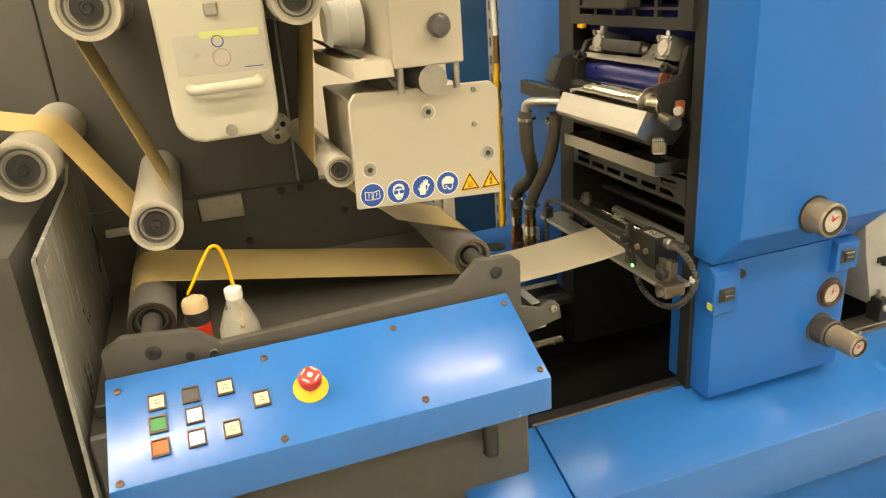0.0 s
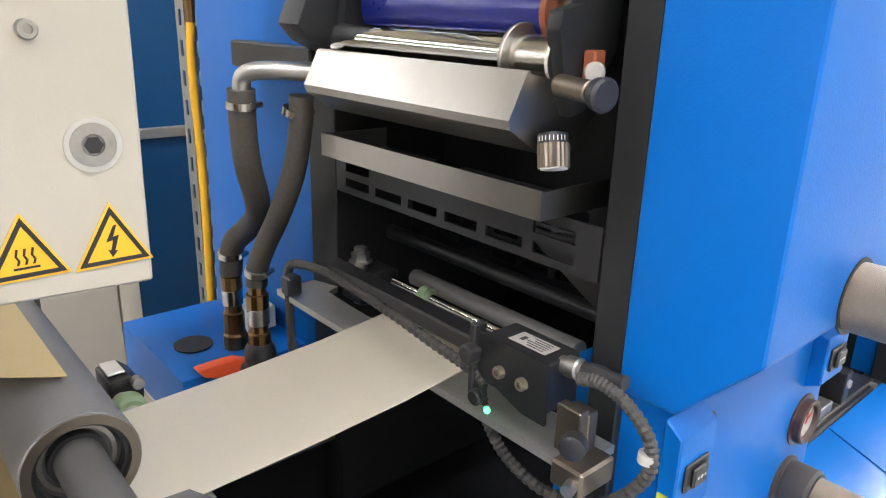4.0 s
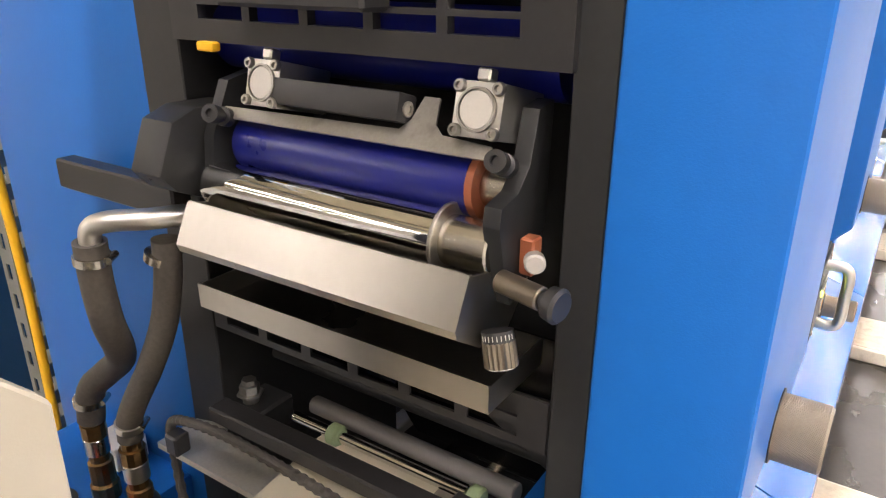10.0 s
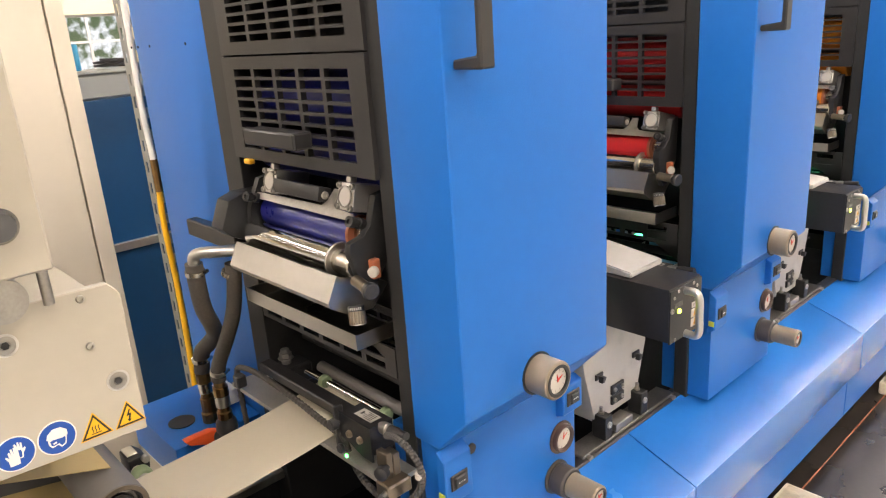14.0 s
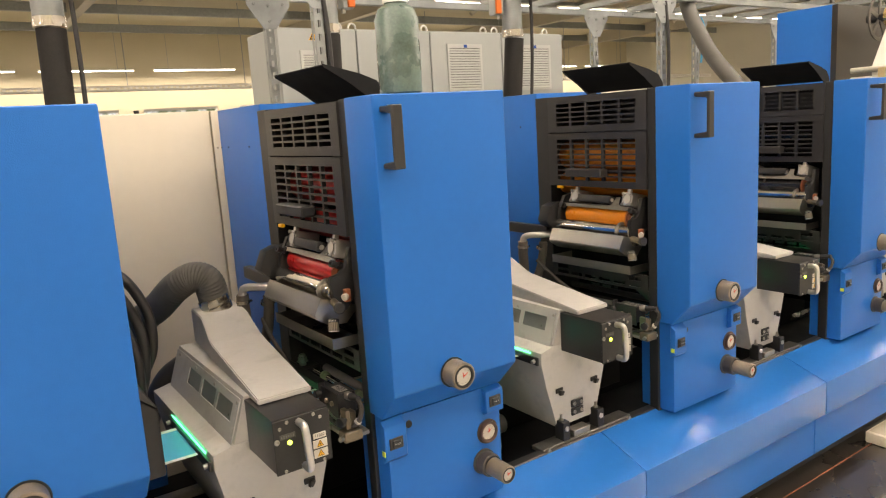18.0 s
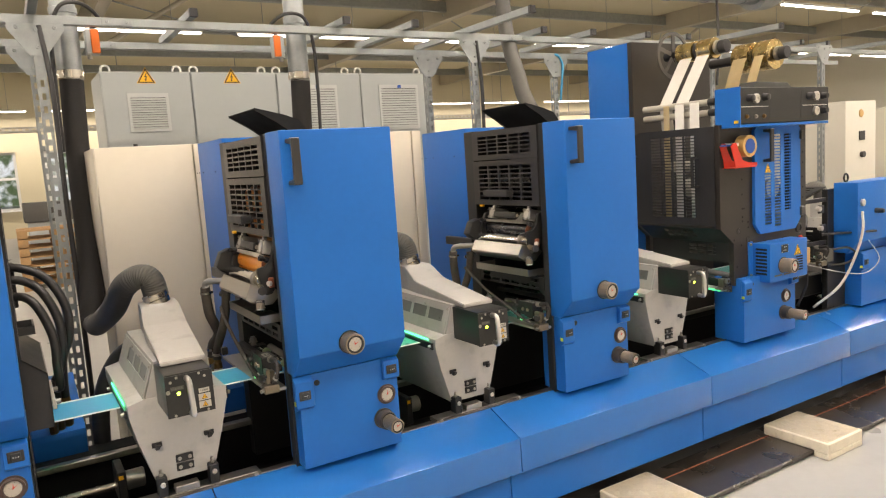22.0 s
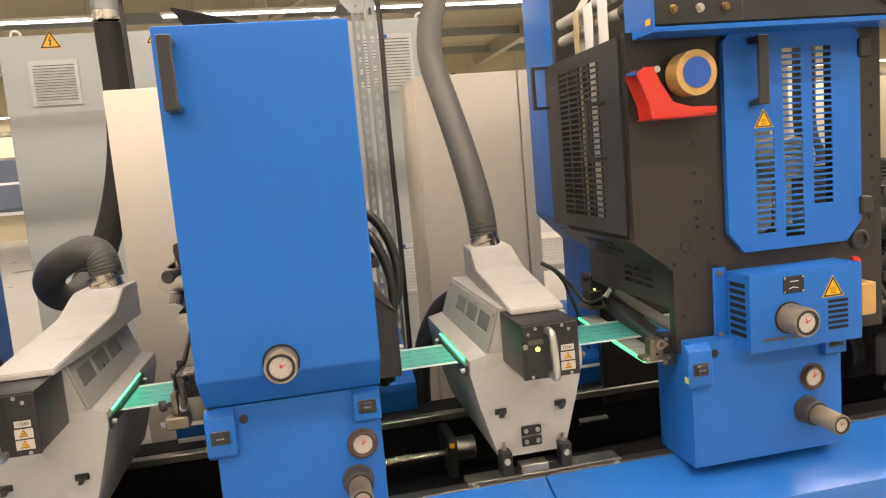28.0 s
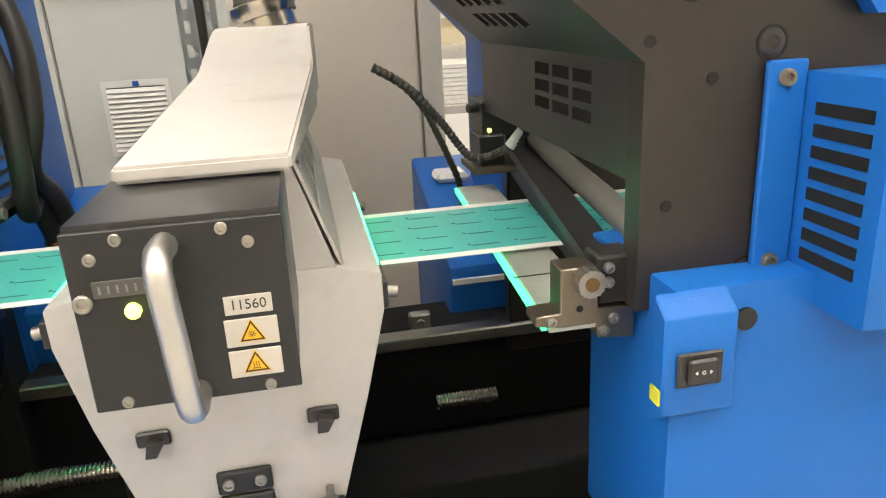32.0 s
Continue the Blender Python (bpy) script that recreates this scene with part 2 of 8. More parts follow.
def paint(name, colour, rough=0.45, metal=0.0, vary=0.12, scale=6.0, grain=0.0, grain_scale=900.0, coat=0.0, dirt=0.0, rough_vary=0.12, spec=0.5, **more):
    mat = bpy.data.materials.new(name)
    mat.use_nodes = True
    nt = mat.node_tree
    N, K = nt.nodes, nt.links
    bsdf = N["Principled BSDF"]
    co = N.new("ShaderNodeTexCoord")
    big = N.new("ShaderNodeTexNoise")
    big.inputs["Scale"].default_value, big.inputs["Detail"].default_value = scale, 5
    K.new(co.outputs["Object"], big.inputs["Vector"])
    fine = N.new("ShaderNodeTexNoise")
    fine.inputs["Scale"].default_value, fine.inputs["Detail"].default_value = scale * 14, 3
    K.new(co.outputs["Object"], fine.inputs["Vector"])
    both = N.new("ShaderNodeMix")
    both.inputs[0].default_value = 0.35
    K.new(big.outputs["Fac"], both.inputs[2])
    K.new(fine.outputs["Fac"], both.inputs[3])
    ramp = N.new("ShaderNodeMapRange")
    ramp.inputs[1].default_value, ramp.inputs[2].default_value = 0.3, 0.7
    ramp.inputs[3].default_value, ramp.inputs[4].default_value = 1 - vary, 1 + vary
    K.new(both.outputs[0], ramp.inputs[0])
    mul = N.new("ShaderNodeVectorMath")
    mul.operation = "SCALE"
    mul.inputs[0].default_value = colour
    K.new(ramp.outputs[0], mul.inputs["Scale"])
    last = mul.outputs[0]
    if dirt:
        smear = N.new("ShaderNodeTexNoise")
        smear.inputs["Scale"].default_value, smear.inputs["Detail"].default_value = scale * 2.3, 8
        if "streak" in more:
            along = N.new("ShaderNodeMapping")
            along.inputs["Scale"].default_value = more["streak"]
            K.new(co.outputs["Object"], along.inputs["Vector"])
            K.new(along.outputs[0], smear.inputs["Vector"])
        else:
            K.new(co.outputs["Object"], smear.inputs["Vector"])
        cut = N.new("ShaderNodeMapRange")
        cut.inputs[1].default_value, cut.inputs[2].default_value, cut.inputs[4].default_value = 0.56, 0.75, dirt
        K.new(smear.outputs["Fac"], cut.inputs[0])
        mix = N.new("ShaderNodeMix")
        mix.data_type = "RGBA"
        K.new(cut.outputs[0], mix.inputs["Factor"])
        K.new(last, mix.inputs["A"])
        mix.inputs["B"].default_value = (*more.get("dirt_colour", (0.09, 0.075, 0.06)), 1)
        last = mix.outputs["Result"]
    K.new(last, bsdf.inputs["Base Color"])
    rr = N.new("ShaderNodeMapRange")
    rr.inputs[1].default_value, rr.inputs[2].default_value = 0.3, 0.7
    rr.inputs[3].default_value, rr.inputs[4].default_value = max(0.02, rough - rough_vary * rough), rough + rough_vary * rough
    K.new(big.outputs["Fac"], rr.inputs[0])
    K.new(rr.outputs[0], bsdf.inputs["Roughness"])
    bsdf.inputs["Metallic"].default_value = metal
    bsdf.inputs["Specular IOR Level"].default_value = spec
    bsdf.inputs["Coat Weight"].default_value = coat
    bsdf.inputs["Coat Roughness"].default_value = 0.15
    if "knurl" in more:
        sep = N.new("ShaderNodeSeparateXYZ")
        K.new(co.outputs["Object"], sep.inputs[0])
        turns = []
        for sign in (1, -1):
            mix_z = N.new("ShaderNodeMath")
            mix_z.operation, mix_z.inputs[2].default_value = "MULTIPLY_ADD", 0.0
            mix_z.inputs[1].default_value = sign
            K.new(sep.outputs[1], mix_z.inputs[0])
            K.new(sep.outputs[2], mix_z.inputs[2])
            wave = N.new("ShaderNodeMath")
            wave.operation, wave.inputs[1].default_value = "MULTIPLY", 2 * math.pi / more["knurl"]
            K.new(mix_z.outputs[0], wave.inputs[0])
            sine = N.new("ShaderNodeMath")
            sine.operation = "SINE"
            K.new(wave.outputs[0], sine.inputs[0])
            turns.append(sine)
        high = N.new("ShaderNodeMath")
        high.operation = "ADD"
        K.new(turns[0].outputs[0], high.inputs[0])
        K.new(turns[1].outputs[0], high.inputs[1])
        bump = N.new("ShaderNodeBump")
        bump.inputs["Strength"].default_value, bump.inputs["Distance"].default_value = 0.55, 0.0006
        K.new(high.outputs[0], bump.inputs["Height"])
        K.new(bump.outputs[0], bsdf.inputs["Normal"])
    if grain:
        g = N.new("ShaderNodeTexNoise")
        g.inputs["Scale"].default_value, g.inputs["Detail"].default_value = grain_scale, 2
        if "stretch" in more:
            mp = N.new("ShaderNodeMapping")
            mp.inputs["Scale"].default_value = more["stretch"]
            K.new(co.outputs["Object"], mp.inputs["Vector"])
            K.new(mp.outputs[0], g.inputs["Vector"])
        else:
            K.new(co.outputs["Object"], g.inputs["Vector"])
        bump = N.new("ShaderNodeBump")
        bump.inputs["Strength"].default_value, bump.inputs["Distance"].default_value = grain, 0.001
        K.new(g.outputs["Fac"], bump.inputs["Height"])
        K.new(bump.outputs[0], bsdf.inputs["Normal"])
    return mat


def glow(name, colour, strength):
    mat = bpy.data.materials.new(name)
    mat.use_nodes = True
    b = mat.node_tree.nodes["Principled BSDF"]
    b.inputs["Base Color"].default_value = (*colour, 1)
    b.inputs["Emission Color"].default_value = (*colour, 1)
    b.inputs["Emission Strength"].default_value = strength
    return mat


BLUE = paint("blue_structure_paint", (0.01, 0.125, 0.45), 0.36, vary=0.05, scale=3, grain=0.3, grain_scale=420, spec=0.3)
BLUE_DARK = paint("dark_blue_cabinet_paint", (0.006, 0.07, 0.2), 0.4, vary=0.06, scale=3)
BLACK = paint("black_machine_paint", (0.019, 0.019, 0.019), 0.42, vary=0.25, scale=8, grain=0.12, grain_scale=700, spec=0.4)
BLACK_SATIN = paint("black_satin_sheet", (0.024, 0.023, 0.023), 0.33, vary=0.2, scale=7, grain=0.12, grain_scale=900, spec=0.45)
PLASTIC = paint("black_plastic", (0.024, 0.023, 0.023), 0.4, vary=0.15, scale=20)
RUBBER = paint("dusty_black_rubber", (0.05, 0.045, 0.039), 0.62, vary=0.35, scale=14, grain=0.25, grain_scale=300)
DARKGREY = paint("dark_grey_machine_paint", (0.074, 0.07, 0.063), 0.5, vary=0.12, scale=4, grain=0.1, grain_scale=600)
BEIGE = paint("beige_sheet_paint", (0.6, 0.535, 0.425), 0.45, vary=0.03, scale=2)
LIGHTGREY = paint("light_grey_dryer_paint", (0.45, 0.432, 0.398), 0.42, vary=0.05, scale=5, grain=0.12, grain_scale=700, dirt=0.25)
CREAM = paint("cream_machine_paint", (0.42, 0.38, 0.3), 0.42, vary=0.04, scale=4, grain=0.08)
CABINET = paint("grey_cabinet_paint", (0.39, 0.41, 0.4), 0.4, vary=0.03, scale=2)
STEEL = paint("brushed_stainless_steel", (0.6, 0.56, 0.49), 0.26, 1.0, 0.08, 10, grain=0.12, grain_scale=160, stretch=(1, 0.06, 1))
STEEL_DULL = paint("dull_machined_steel", (0.4, 0.38, 0.34), 0.42, 1.0, 0.15, 20, grain=0.1, grain_scale=300, dirt=0.3)
CHROME = paint("polished_chrome", (0.8, 0.79, 0.77), 0.05, 1.0, 0.02, 5)
ALU = paint("anodised_aluminium", (0.62, 0.6, 0.56), 0.38, 1.0, 0.06, 12, grain=0.05)
LOUVRE = paint("pale_grey_vent_plastic", (0.5, 0.51, 0.49), 0.45, vary=0.04)
PALE = paint("pale_cream_cabinet", (0.58, 0.55, 0.47), 0.45, vary=0.03, scale=2)
GALV = paint("galvanised_steel", (0.33, 0.35, 0.35), 0.4, 0.85, 0.14, 16, grain=0.1, grain_scale=120)
BRASS = paint("tarnished_brass", (0.24, 0.145, 0.06), 0.35, 1.0, 0.25, 30, dirt=0.3)
BRONZE = paint("knurled_gunmetal_knob", (0.3, 0.245, 0.18), 0.36, 0.8, 0.1, 20, knurl=0.0022)
BEZEL = paint("dark_brown_bezel", (0.06, 0.035, 0.028), 0.35, vary=0.1, scale=20)
WHEEL = paint("dark_brown_rubber_wheel", (0.05, 0.042, 0.036), 0.5, vary=0.1, scale=20, grain=0.4, grain_scale=500)
WEB_PLAIN = paint("plain_paper_web", (0.6, 0.54, 0.42), 0.5, vary=0.02, scale=3)
# Same paper as WEB_PLAIN, with the infeed's yellow light put into the colour.
WEB_WARM_LIT = paint("warm_lit_paper_web", (0.54, 0.41, 0.18), 0.5, vary=0.03, scale=3)
WEB_BLUE = paint("printed_light_blue_web", (0.06, 0.36, 0.62), 0.35, vary=0.04, scale=5)
WEB_TEAL = paint("printed_teal_web", (0.07, 0.42, 0.38), 0.35, vary=0.05, scale=8)
WHITE = paint("white_label", (0.75, 0.73, 0.68), 0.5, vary=0.03)
ROLL_BLUE = paint("dark_blue_inked_roller", (0.008, 0.012, 0.16), 0.3, vary=0.05, coat=0.3)
ROLL_RED = paint("red_inked_roller", (0.5, 0.02, 0.02), 0.3, vary=0.05, coat=0.3)
ROLL_ORANGE = paint("orange_inked_roller", (0.62, 0.2, 0.01), 0.3, vary=0.05, coat=0.3)
ROLL_BLACK = paint("black_inked_roller", (0.012, 0.012, 0.014), 0.25, vary=0.05, coat=0.3)
RED = paint("red_plastic", (0.55, 0.03, 0.015), 0.4, vary=0.05)
ORANGE = paint("orange_plastic", (0.75, 0.16, 0.02), 0.4, vary=0.05)
YELLOW = paint("yellow_sign", (0.8, 0.42, 0.008), 0.4, vary=0.02)
SIGN_BLUE = paint("blue_sign", (0.01, 0.07, 0.33), 0.4, vary=0.02)
GREEN_BTN = paint("green_button", (0.02, 0.2, 0.05), 0.35, vary=0.03)
TERRACOTTA = paint("red_brown_plastic", (0.3, 0.09, 0.04), 0.5, vary=0.1)
ROLLER_GREY = paint("grey_rubber_roller", (0.17, 0.16, 0.15), 0.45, vary=0.06, scale=9)
WHITE_ROLL = paint("worn_anodised_guide_roller", (0.42, 0.39, 0.33), 0.42, 0.15, vary=0.08, scale=9)
GREEN_ROLL = paint("pale_green_rubber_ring", (0.28, 0.36, 0.2), 0.6, vary=0.05)
FLOOR_M = paint("grey_epoxy_floor", (0.32, 0.315, 0.3), 0.3, vary=0.06, scale=1.2, dirt=0.15)
ROOF_M = paint("cream_roof_sheet", (0.62, 0.55, 0.38), 0.6, vary=0.03, scale=1)
WALL_M = paint("white_hall_wall", (0.7, 0.67, 0.58), 0.7, vary=0.03, scale=1)
GOLD = paint("gold_foil", (0.74, 0.57, 0.28), 0.26, 1.0, 0.15, 25)
LED = glow("led_tube", (1.0, 0.96, 0.88), 14.0)
LED_GREEN = glow("green_indicator", (0.1, 1.0, 0.2), 6.0)
LED_YELLOW = glow("yellow_green_indicator", (0.75, 1.0, 0.1), 5.0)
# Glowing surfaces that stand in for green light spilling from the dryers.
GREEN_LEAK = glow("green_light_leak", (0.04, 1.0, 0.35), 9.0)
GREEN_FILL = glow("green_fill_glow", (0.05, 1.0, 0.36), 7.0)
GREEN_EDGE_GLOW = glow("green_edge_glow", (0.08, 0.95, 0.35), 1.6)
TAG_YELLOW = paint("lemon_yellow_tag", (0.62, 0.6, 0.05), 0.45, vary=0.03)
BLACK_GLOSS = paint("glossy_black_plate", (0.012, 0.012, 0.013), 0.17, vary=0.3, scale=9, grain=0.06, grain_scale=500, rough_vary=0.4)
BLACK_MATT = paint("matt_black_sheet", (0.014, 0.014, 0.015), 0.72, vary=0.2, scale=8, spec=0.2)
BLACK_FOAM = paint("black_foam_lagging", (0.022, 0.02, 0.019), 0.75, vary=0.25, scale=9, grain=0.3, grain_scale=260, spec=0.25)
PAN_STEEL = paint("brushed_pan_steel", (0.52, 0.49, 0.43), 0.3, 1.0, 0.05, 5, grain=0.03, grain_scale=160, stretch=(1, 0.06, 1))
BEAM_STEEL = paint("satin_beam_steel", (0.5, 0.48, 0.43), 0.5, 0.75, vary=0.12, scale=14, grain=0.08, grain_scale=300)
RAIL_WORN = paint("worn_blackened_rail", (0.17, 0.16, 0.145), 0.38, 0.8, vary=0.35, scale=14, grain=0.1, grain_scale=400)
DIAL = paint("aged_white_dial", (0.46, 0.43, 0.38), 0.3, vary=0.06, scale=30, coat=0.4)
PANE_GREY = paint("dull_grey_pane", (0.16, 0.16, 0.15), 0.3, vary=0.2, scale=15)
BLACK_WARM = paint("black_brown_steel_plate", (0.03, 0.026, 0.023), 0.32, vary=0.15, scale=5, grain=0.1, grain_scale=700, spec=0.32)
HOLE = paint("dark_hole", (0.004, 0.004, 0.004), 0.8, vary=0.1)
KRAFT = paint("brown_adhesive_tape", (0.5, 0.3, 0.1), 0.3, vary=0.08, scale=20)
KRAFT_GOLD = paint("gold_foil_strip", (0.6, 0.47, 0.26), 0.35, 0.5, vary=0.1, scale=20)
WEB_GREY = paint("silver_foil_backing", (0.55, 0.53, 0.48), 0.4, vary=0.05)
WHITE_PLASTIC = paint("white_plastic", (0.7, 0.7, 0.67), 0.4, vary=0.03)
BOTTLE_GREEN = paint("cloudy_green_plastic", (0.085, 0.13, 0.11), 0.28, vary=0.5, scale=11, coat=0.3, dirt=0.4, dirt_colour=(0.2, 0.24, 0.21))
DARK_PRINT = paint("dark_print", (0.01, 0.1, 0.12), 0.4)
SCRATCHED = paint("scratched_grey_guard", (0.26, 0.255, 0.225), 0.3, vary=0.4, scale=5, dirt=1.0, dirt_colour=(0.72, 0.7, 0.63), streak=(5, 5, 0.8))
CREAM_LIGHT = paint("light_cream_plastic", (0.52, 0.49, 0.4), 0.4, vary=0.03)
YELLOW_PALE = paint("pale_green_tape", (0.6, 0.65, 0.25), 0.5, vary=0.03)
CHROME_DARK = paint("dark_polished_knob", (0.12, 0.12, 0.12), 0.15, 0.6, vary=0.05)
PAPER_CAP = paint("ivory_button_cap", (0.6, 0.55, 0.38), 0.4, vary=0.05)
WHITE_CAP = glow("lit_white_button", (0.9, 0.95, 1.0), 0.7)
ORANGE_RED = paint("orange_red_button", (0.75, 0.1, 0.02), 0.35, vary=0.03)
MILKY = paint("milky_plastic", (0.55, 0.54, 0.48), 0.35, vary=0.08, scale=20)
BOTTLE = paint("translucent_bottle_plastic", (0.86, 0.85, 0.78), 0.3, vary=0.04, scale=12)
BOTTLE.node_tree.nodes["Principled BSDF"].inputs["Transmission Weight"].default_value = 0.72
BOTTLE.node_tree.nodes["Principled BSDF"].inputs["IOR"].default_value = 1.15
KRAFT_PALE = paint("beige_bottle_cap", (0.55, 0.4, 0.25), 0.45, vary=0.05)
BLUE_TEX = paint("blue_orange_peel_paint", (0.012, 0.135, 0.46), 0.25, vary=0.05, scale=3, grain=0.22, grain_scale=520, rough_vary=0.1, spec=0.6, coat=0.25)
HOSE_RUBBER = paint("dusty_brown_black_hose", (0.075, 0.064, 0.052), 0.6, vary=0.35, scale=12, grain=0.3, grain_scale=250)
HOSE = paint("grey_brown_ribbed_hose", (0.085, 0.08, 0.07), 0.6, vary=0.2, scale=9, grain=0.2, grain_scale=300)
TREAD = paint("worn_beige_chequer_plate", (0.52, 0.45, 0.33), 0.4, 0.35, vary=0.14, scale=9, dirt=0.3, dirt_colour=(0.2, 0.16, 0.11))
TREAD_EDGE = paint("chipped_cream_step_edge", (0.66, 0.6, 0.48), 0.5, vary=0.12, scale=14, dirt=0.35, dirt_colour=(0.3, 0.25, 0.18))
RIM = paint("cream_roller_rim", (0.46, 0.42, 0.34), 0.45, vary=0.1, scale=16)
MAT = paint("brown_black_floor_strip", (0.028, 0.023, 0.019), 0.28, vary=0.3, scale=4, dirt=0.25, coat=0.2)
PINE = paint("pallet_wood", (0.42, 0.25, 0.11), 0.7, vary=0.25, scale=8)
FRAME_WHITE = paint("white_window_frame", (0.75, 0.75, 0.73), 0.5, vary=0.03)
PAPER_STACK = paint("stacked_white_paper", (0.7, 0.68, 0.63), 0.6, vary=0.08, scale=40)
WARM_PLATE = paint("gunmetal_end_block", (0.22, 0.185, 0.14), 0.38, 0.9, vary=0.08, scale=12)
GREEN_AIR = paint("dull_zinc_plate", (0.5, 0.52, 0.47), 0.4, 0.5, vary=0.1, scale=15)

BACK = bpy.data.materials.new("distant_trees_and_sky")
BACK.use_nodes = True
bn, bl = BACK.node_tree.nodes, BACK.node_tree.links
leafy = bn.new("ShaderNodeTexNoise")
leafy.inputs["Scale"].default_value, leafy.inputs["Detail"].default_value = 1.3, 8
where = bn.new("ShaderNodeTexCoord")
bl.new(where.outputs["Object"], leafy.inputs["Vector"])
tones = bn.new("ShaderNodeValToRGB")
tones.color_ramp.elements[0].position, tones.color_ramp.elements[0].color = 0.42, (0.09, 0.14, 0.06, 1)
tones.color_ramp.elements[1].position, tones.color_ramp.elements[1].color = 0.62, (0.85, 0.92, 0.95, 1)
bl.new(leafy.outputs["Fac"], tones.inputs[0])
bl.new(tones.outputs[0], bn["Principled BSDF"].inputs["Emission Color"])
bn["Principled BSDF"].inputs["Emission Strength"].default_value = 1.3
bn["Principled BSDF"].inputs["Base Color"].default_value = (0.1, 0.12, 0.1, 1)
GLASS = bpy.data.materials.new("window_glass")
GLASS.use_nodes = True
GLASS.node_tree.nodes["Principled BSDF"].inputs["Transmission Weight"].default_value = 1.0
GLASS.node_tree.nodes["Principled BSDF"].inputs["Roughness"].default_value = 0.0
GLASS.node_tree.nodes["Principled BSDF"].inputs["IOR"].default_value = 1.45

# ---- hall ----
solo("floor", Mesh().box((-16, -7, -0.2), (32, 26, 0)), FLOOR_M, "polished light grey epoxy hall floor", kind="structure")
WINDOWS = [-5.15, -1.75, 1.65, 5.05, 8.45, 11.85, 15.25, 18.65]
breaks = [-16.0]
for wx in WINDOWS:
    breaks += [wx - 1.3, wx + 1.3]
breaks.append(32.0)
solo("wall_north", Mesh().slotted(breaks, [0.0, 0.9, 2.8, 5.6], lambda i, j: not (i % 2 == 1 and j == 1), lambda a, b, w: Vector((a, 26 + w, b)), 0.3), ROOF_M, "cream sheet metal hall wall with windows", kind="structure")
for k, wx in enumerate(WINDOWS):
    win = tagged(thing("window_%d" % (k + 1), (wx, 26.1, 0.9), "white framed hall window with trees outside", "window"), kind="structure")
    part("window_frame", Mesh().slotted([wx - 1.3, wx - 1.22, wx - 0.04, wx + 0.04, wx + 1.22, wx + 1.3], [0.9, 0.98, 1.9, 1.98, 2.72, 2.8], lambda i, j: not (i in (1, 3) and j in (1, 3)), lambda a, b, w: Vector((a, 26.08 + w, b)), 0.08), FRAME_WHITE, win)
    part("window_sill", Mesh().box((wx - 1.35, 25.9, 0.87), (wx + 1.35, 26.08, 0.9), 0.005), FRAME_WHITE, win)
    for px in (wx - 0.63, wx + 0.63):
        for pz0, pz1 in ((0.98, 1.9), (1.98, 2.72)):
            pane = part("pane", Mesh().box((px - 0.59, 26.115, pz0), (px + 0.59, 26.125, pz1)), GLASS, win)
            pane.visible_shadow = False
solo("backdrop", Mesh().box((-20, 78, -2), (45, 78.2, 16)), BACK, "bright trees and sky beyond the windows", kind="structure")
solo("ground", Mesh().box((-60, 26.3, -0.3), (80, 120, -0.05)), MAT, "dark ground outside the hall", kind="structure")
solo("wall_south", Mesh().box((-16, -7.3, 0), (32, -7, 5.6)), WALL_M, "white hall wall", kind="structure")
solo("wall_west", Mesh().box((-16.3, -7.3, 0), (-16, 26.3, 5.6)), WALL_M, "white hall wall", kind="structure")
solo("wall_east", Mesh().box((32, -7.3, 0), (32.3, 26.3, 5.6)), WALL_M, "white hall wall", kind="structure")
solo("ceiling", Mesh().box((-16.3, -7.3, 5.4), (32.3, 26.3, 5.6)), ROOF_M, "cream sheet metal roof", kind="structure")

# purlins and rafters under the roof
for k, py in enumerate((-4.5, -1, 2.6, 6.2, 9.8, 13.4, 17.0, 20.6, 24)):
    solo("purlin", Mesh().box((-16, py - 0.06, 5.08), (32, py + 0.06, 5.32), 0.01), GALV, "galvanised roof purlin running the length of the hall", "roof beam", "purlins", kind="structure")
for rx in (-10.5, -3, 4.5, 12, 19.5, 27):
    solo("rafter", Mesh().box((rx - 0.12, -7, 4.92), (rx + 0.12, 26, 5.4), 0.01), CREAM, "cream painted steel rafter", "roof beam", "rafters", kind="structure")
# Fixtures for every row, the added unseen front rows included.
for x0, x1, y, z, watts in LED_ROWS:
    x = x0
    while x < x1 - 2:
        light = thing("strip_light", (x + 1.4, y, z), "long white strip light hanging under the roof", "ceiling light", "strip lights")
        part("housing", Mesh().box((x, y - 0.05, z + 0.02), (x + 2.8, y + 0.05, z + 0.07), 0.01), WHITE, light)
        part("tube", Mesh().box((x + 0.03, y - 0.035, z - 0.01), (x + 2.77, y + 0.035, z + 0.02), 0.01), LED, light, "glowing tube")
        for hx in (x + 0.5, x + 2.3):
            part("hanger", Mesh().cyl((hx, y, z + 0.065), (hx, y, 5.402), 0.006, 8), GALV, light)
        x += 3.4

tray = thing("cable_tray", (4, 20, 3.1), "white perforated cable tray hanging under the roof", "cable tray")
for k in range(14):
    tx = -14 + k * 3.2
    us = [tx + 0.005] + [v for j in range(20) for v in (tx + 0.1 + j * 0.15, tx + 0.18 + j * 0.15)] + [tx + 3.195]
    part("tray_length", Mesh().slotted(us, [3.04, 3.085, 3.125, 3.17], lambda i, j: not (i % 2 == 1 and j == 1), lambda a, b, w: Vector((a, 20 + w, b)), 0.02), WHITE, tray)
    part("tray_hanger", Mesh().cyl((tx + 0.3, 20.05, 3.1), (tx + 0.3, 20.05, 5.4), 0.012, 8), GALV, tray)
part("tray_floor", Mesh().box((-14, 20.022, 3.04), (30.8, 20.3, 3.05)), WHITE, tray)
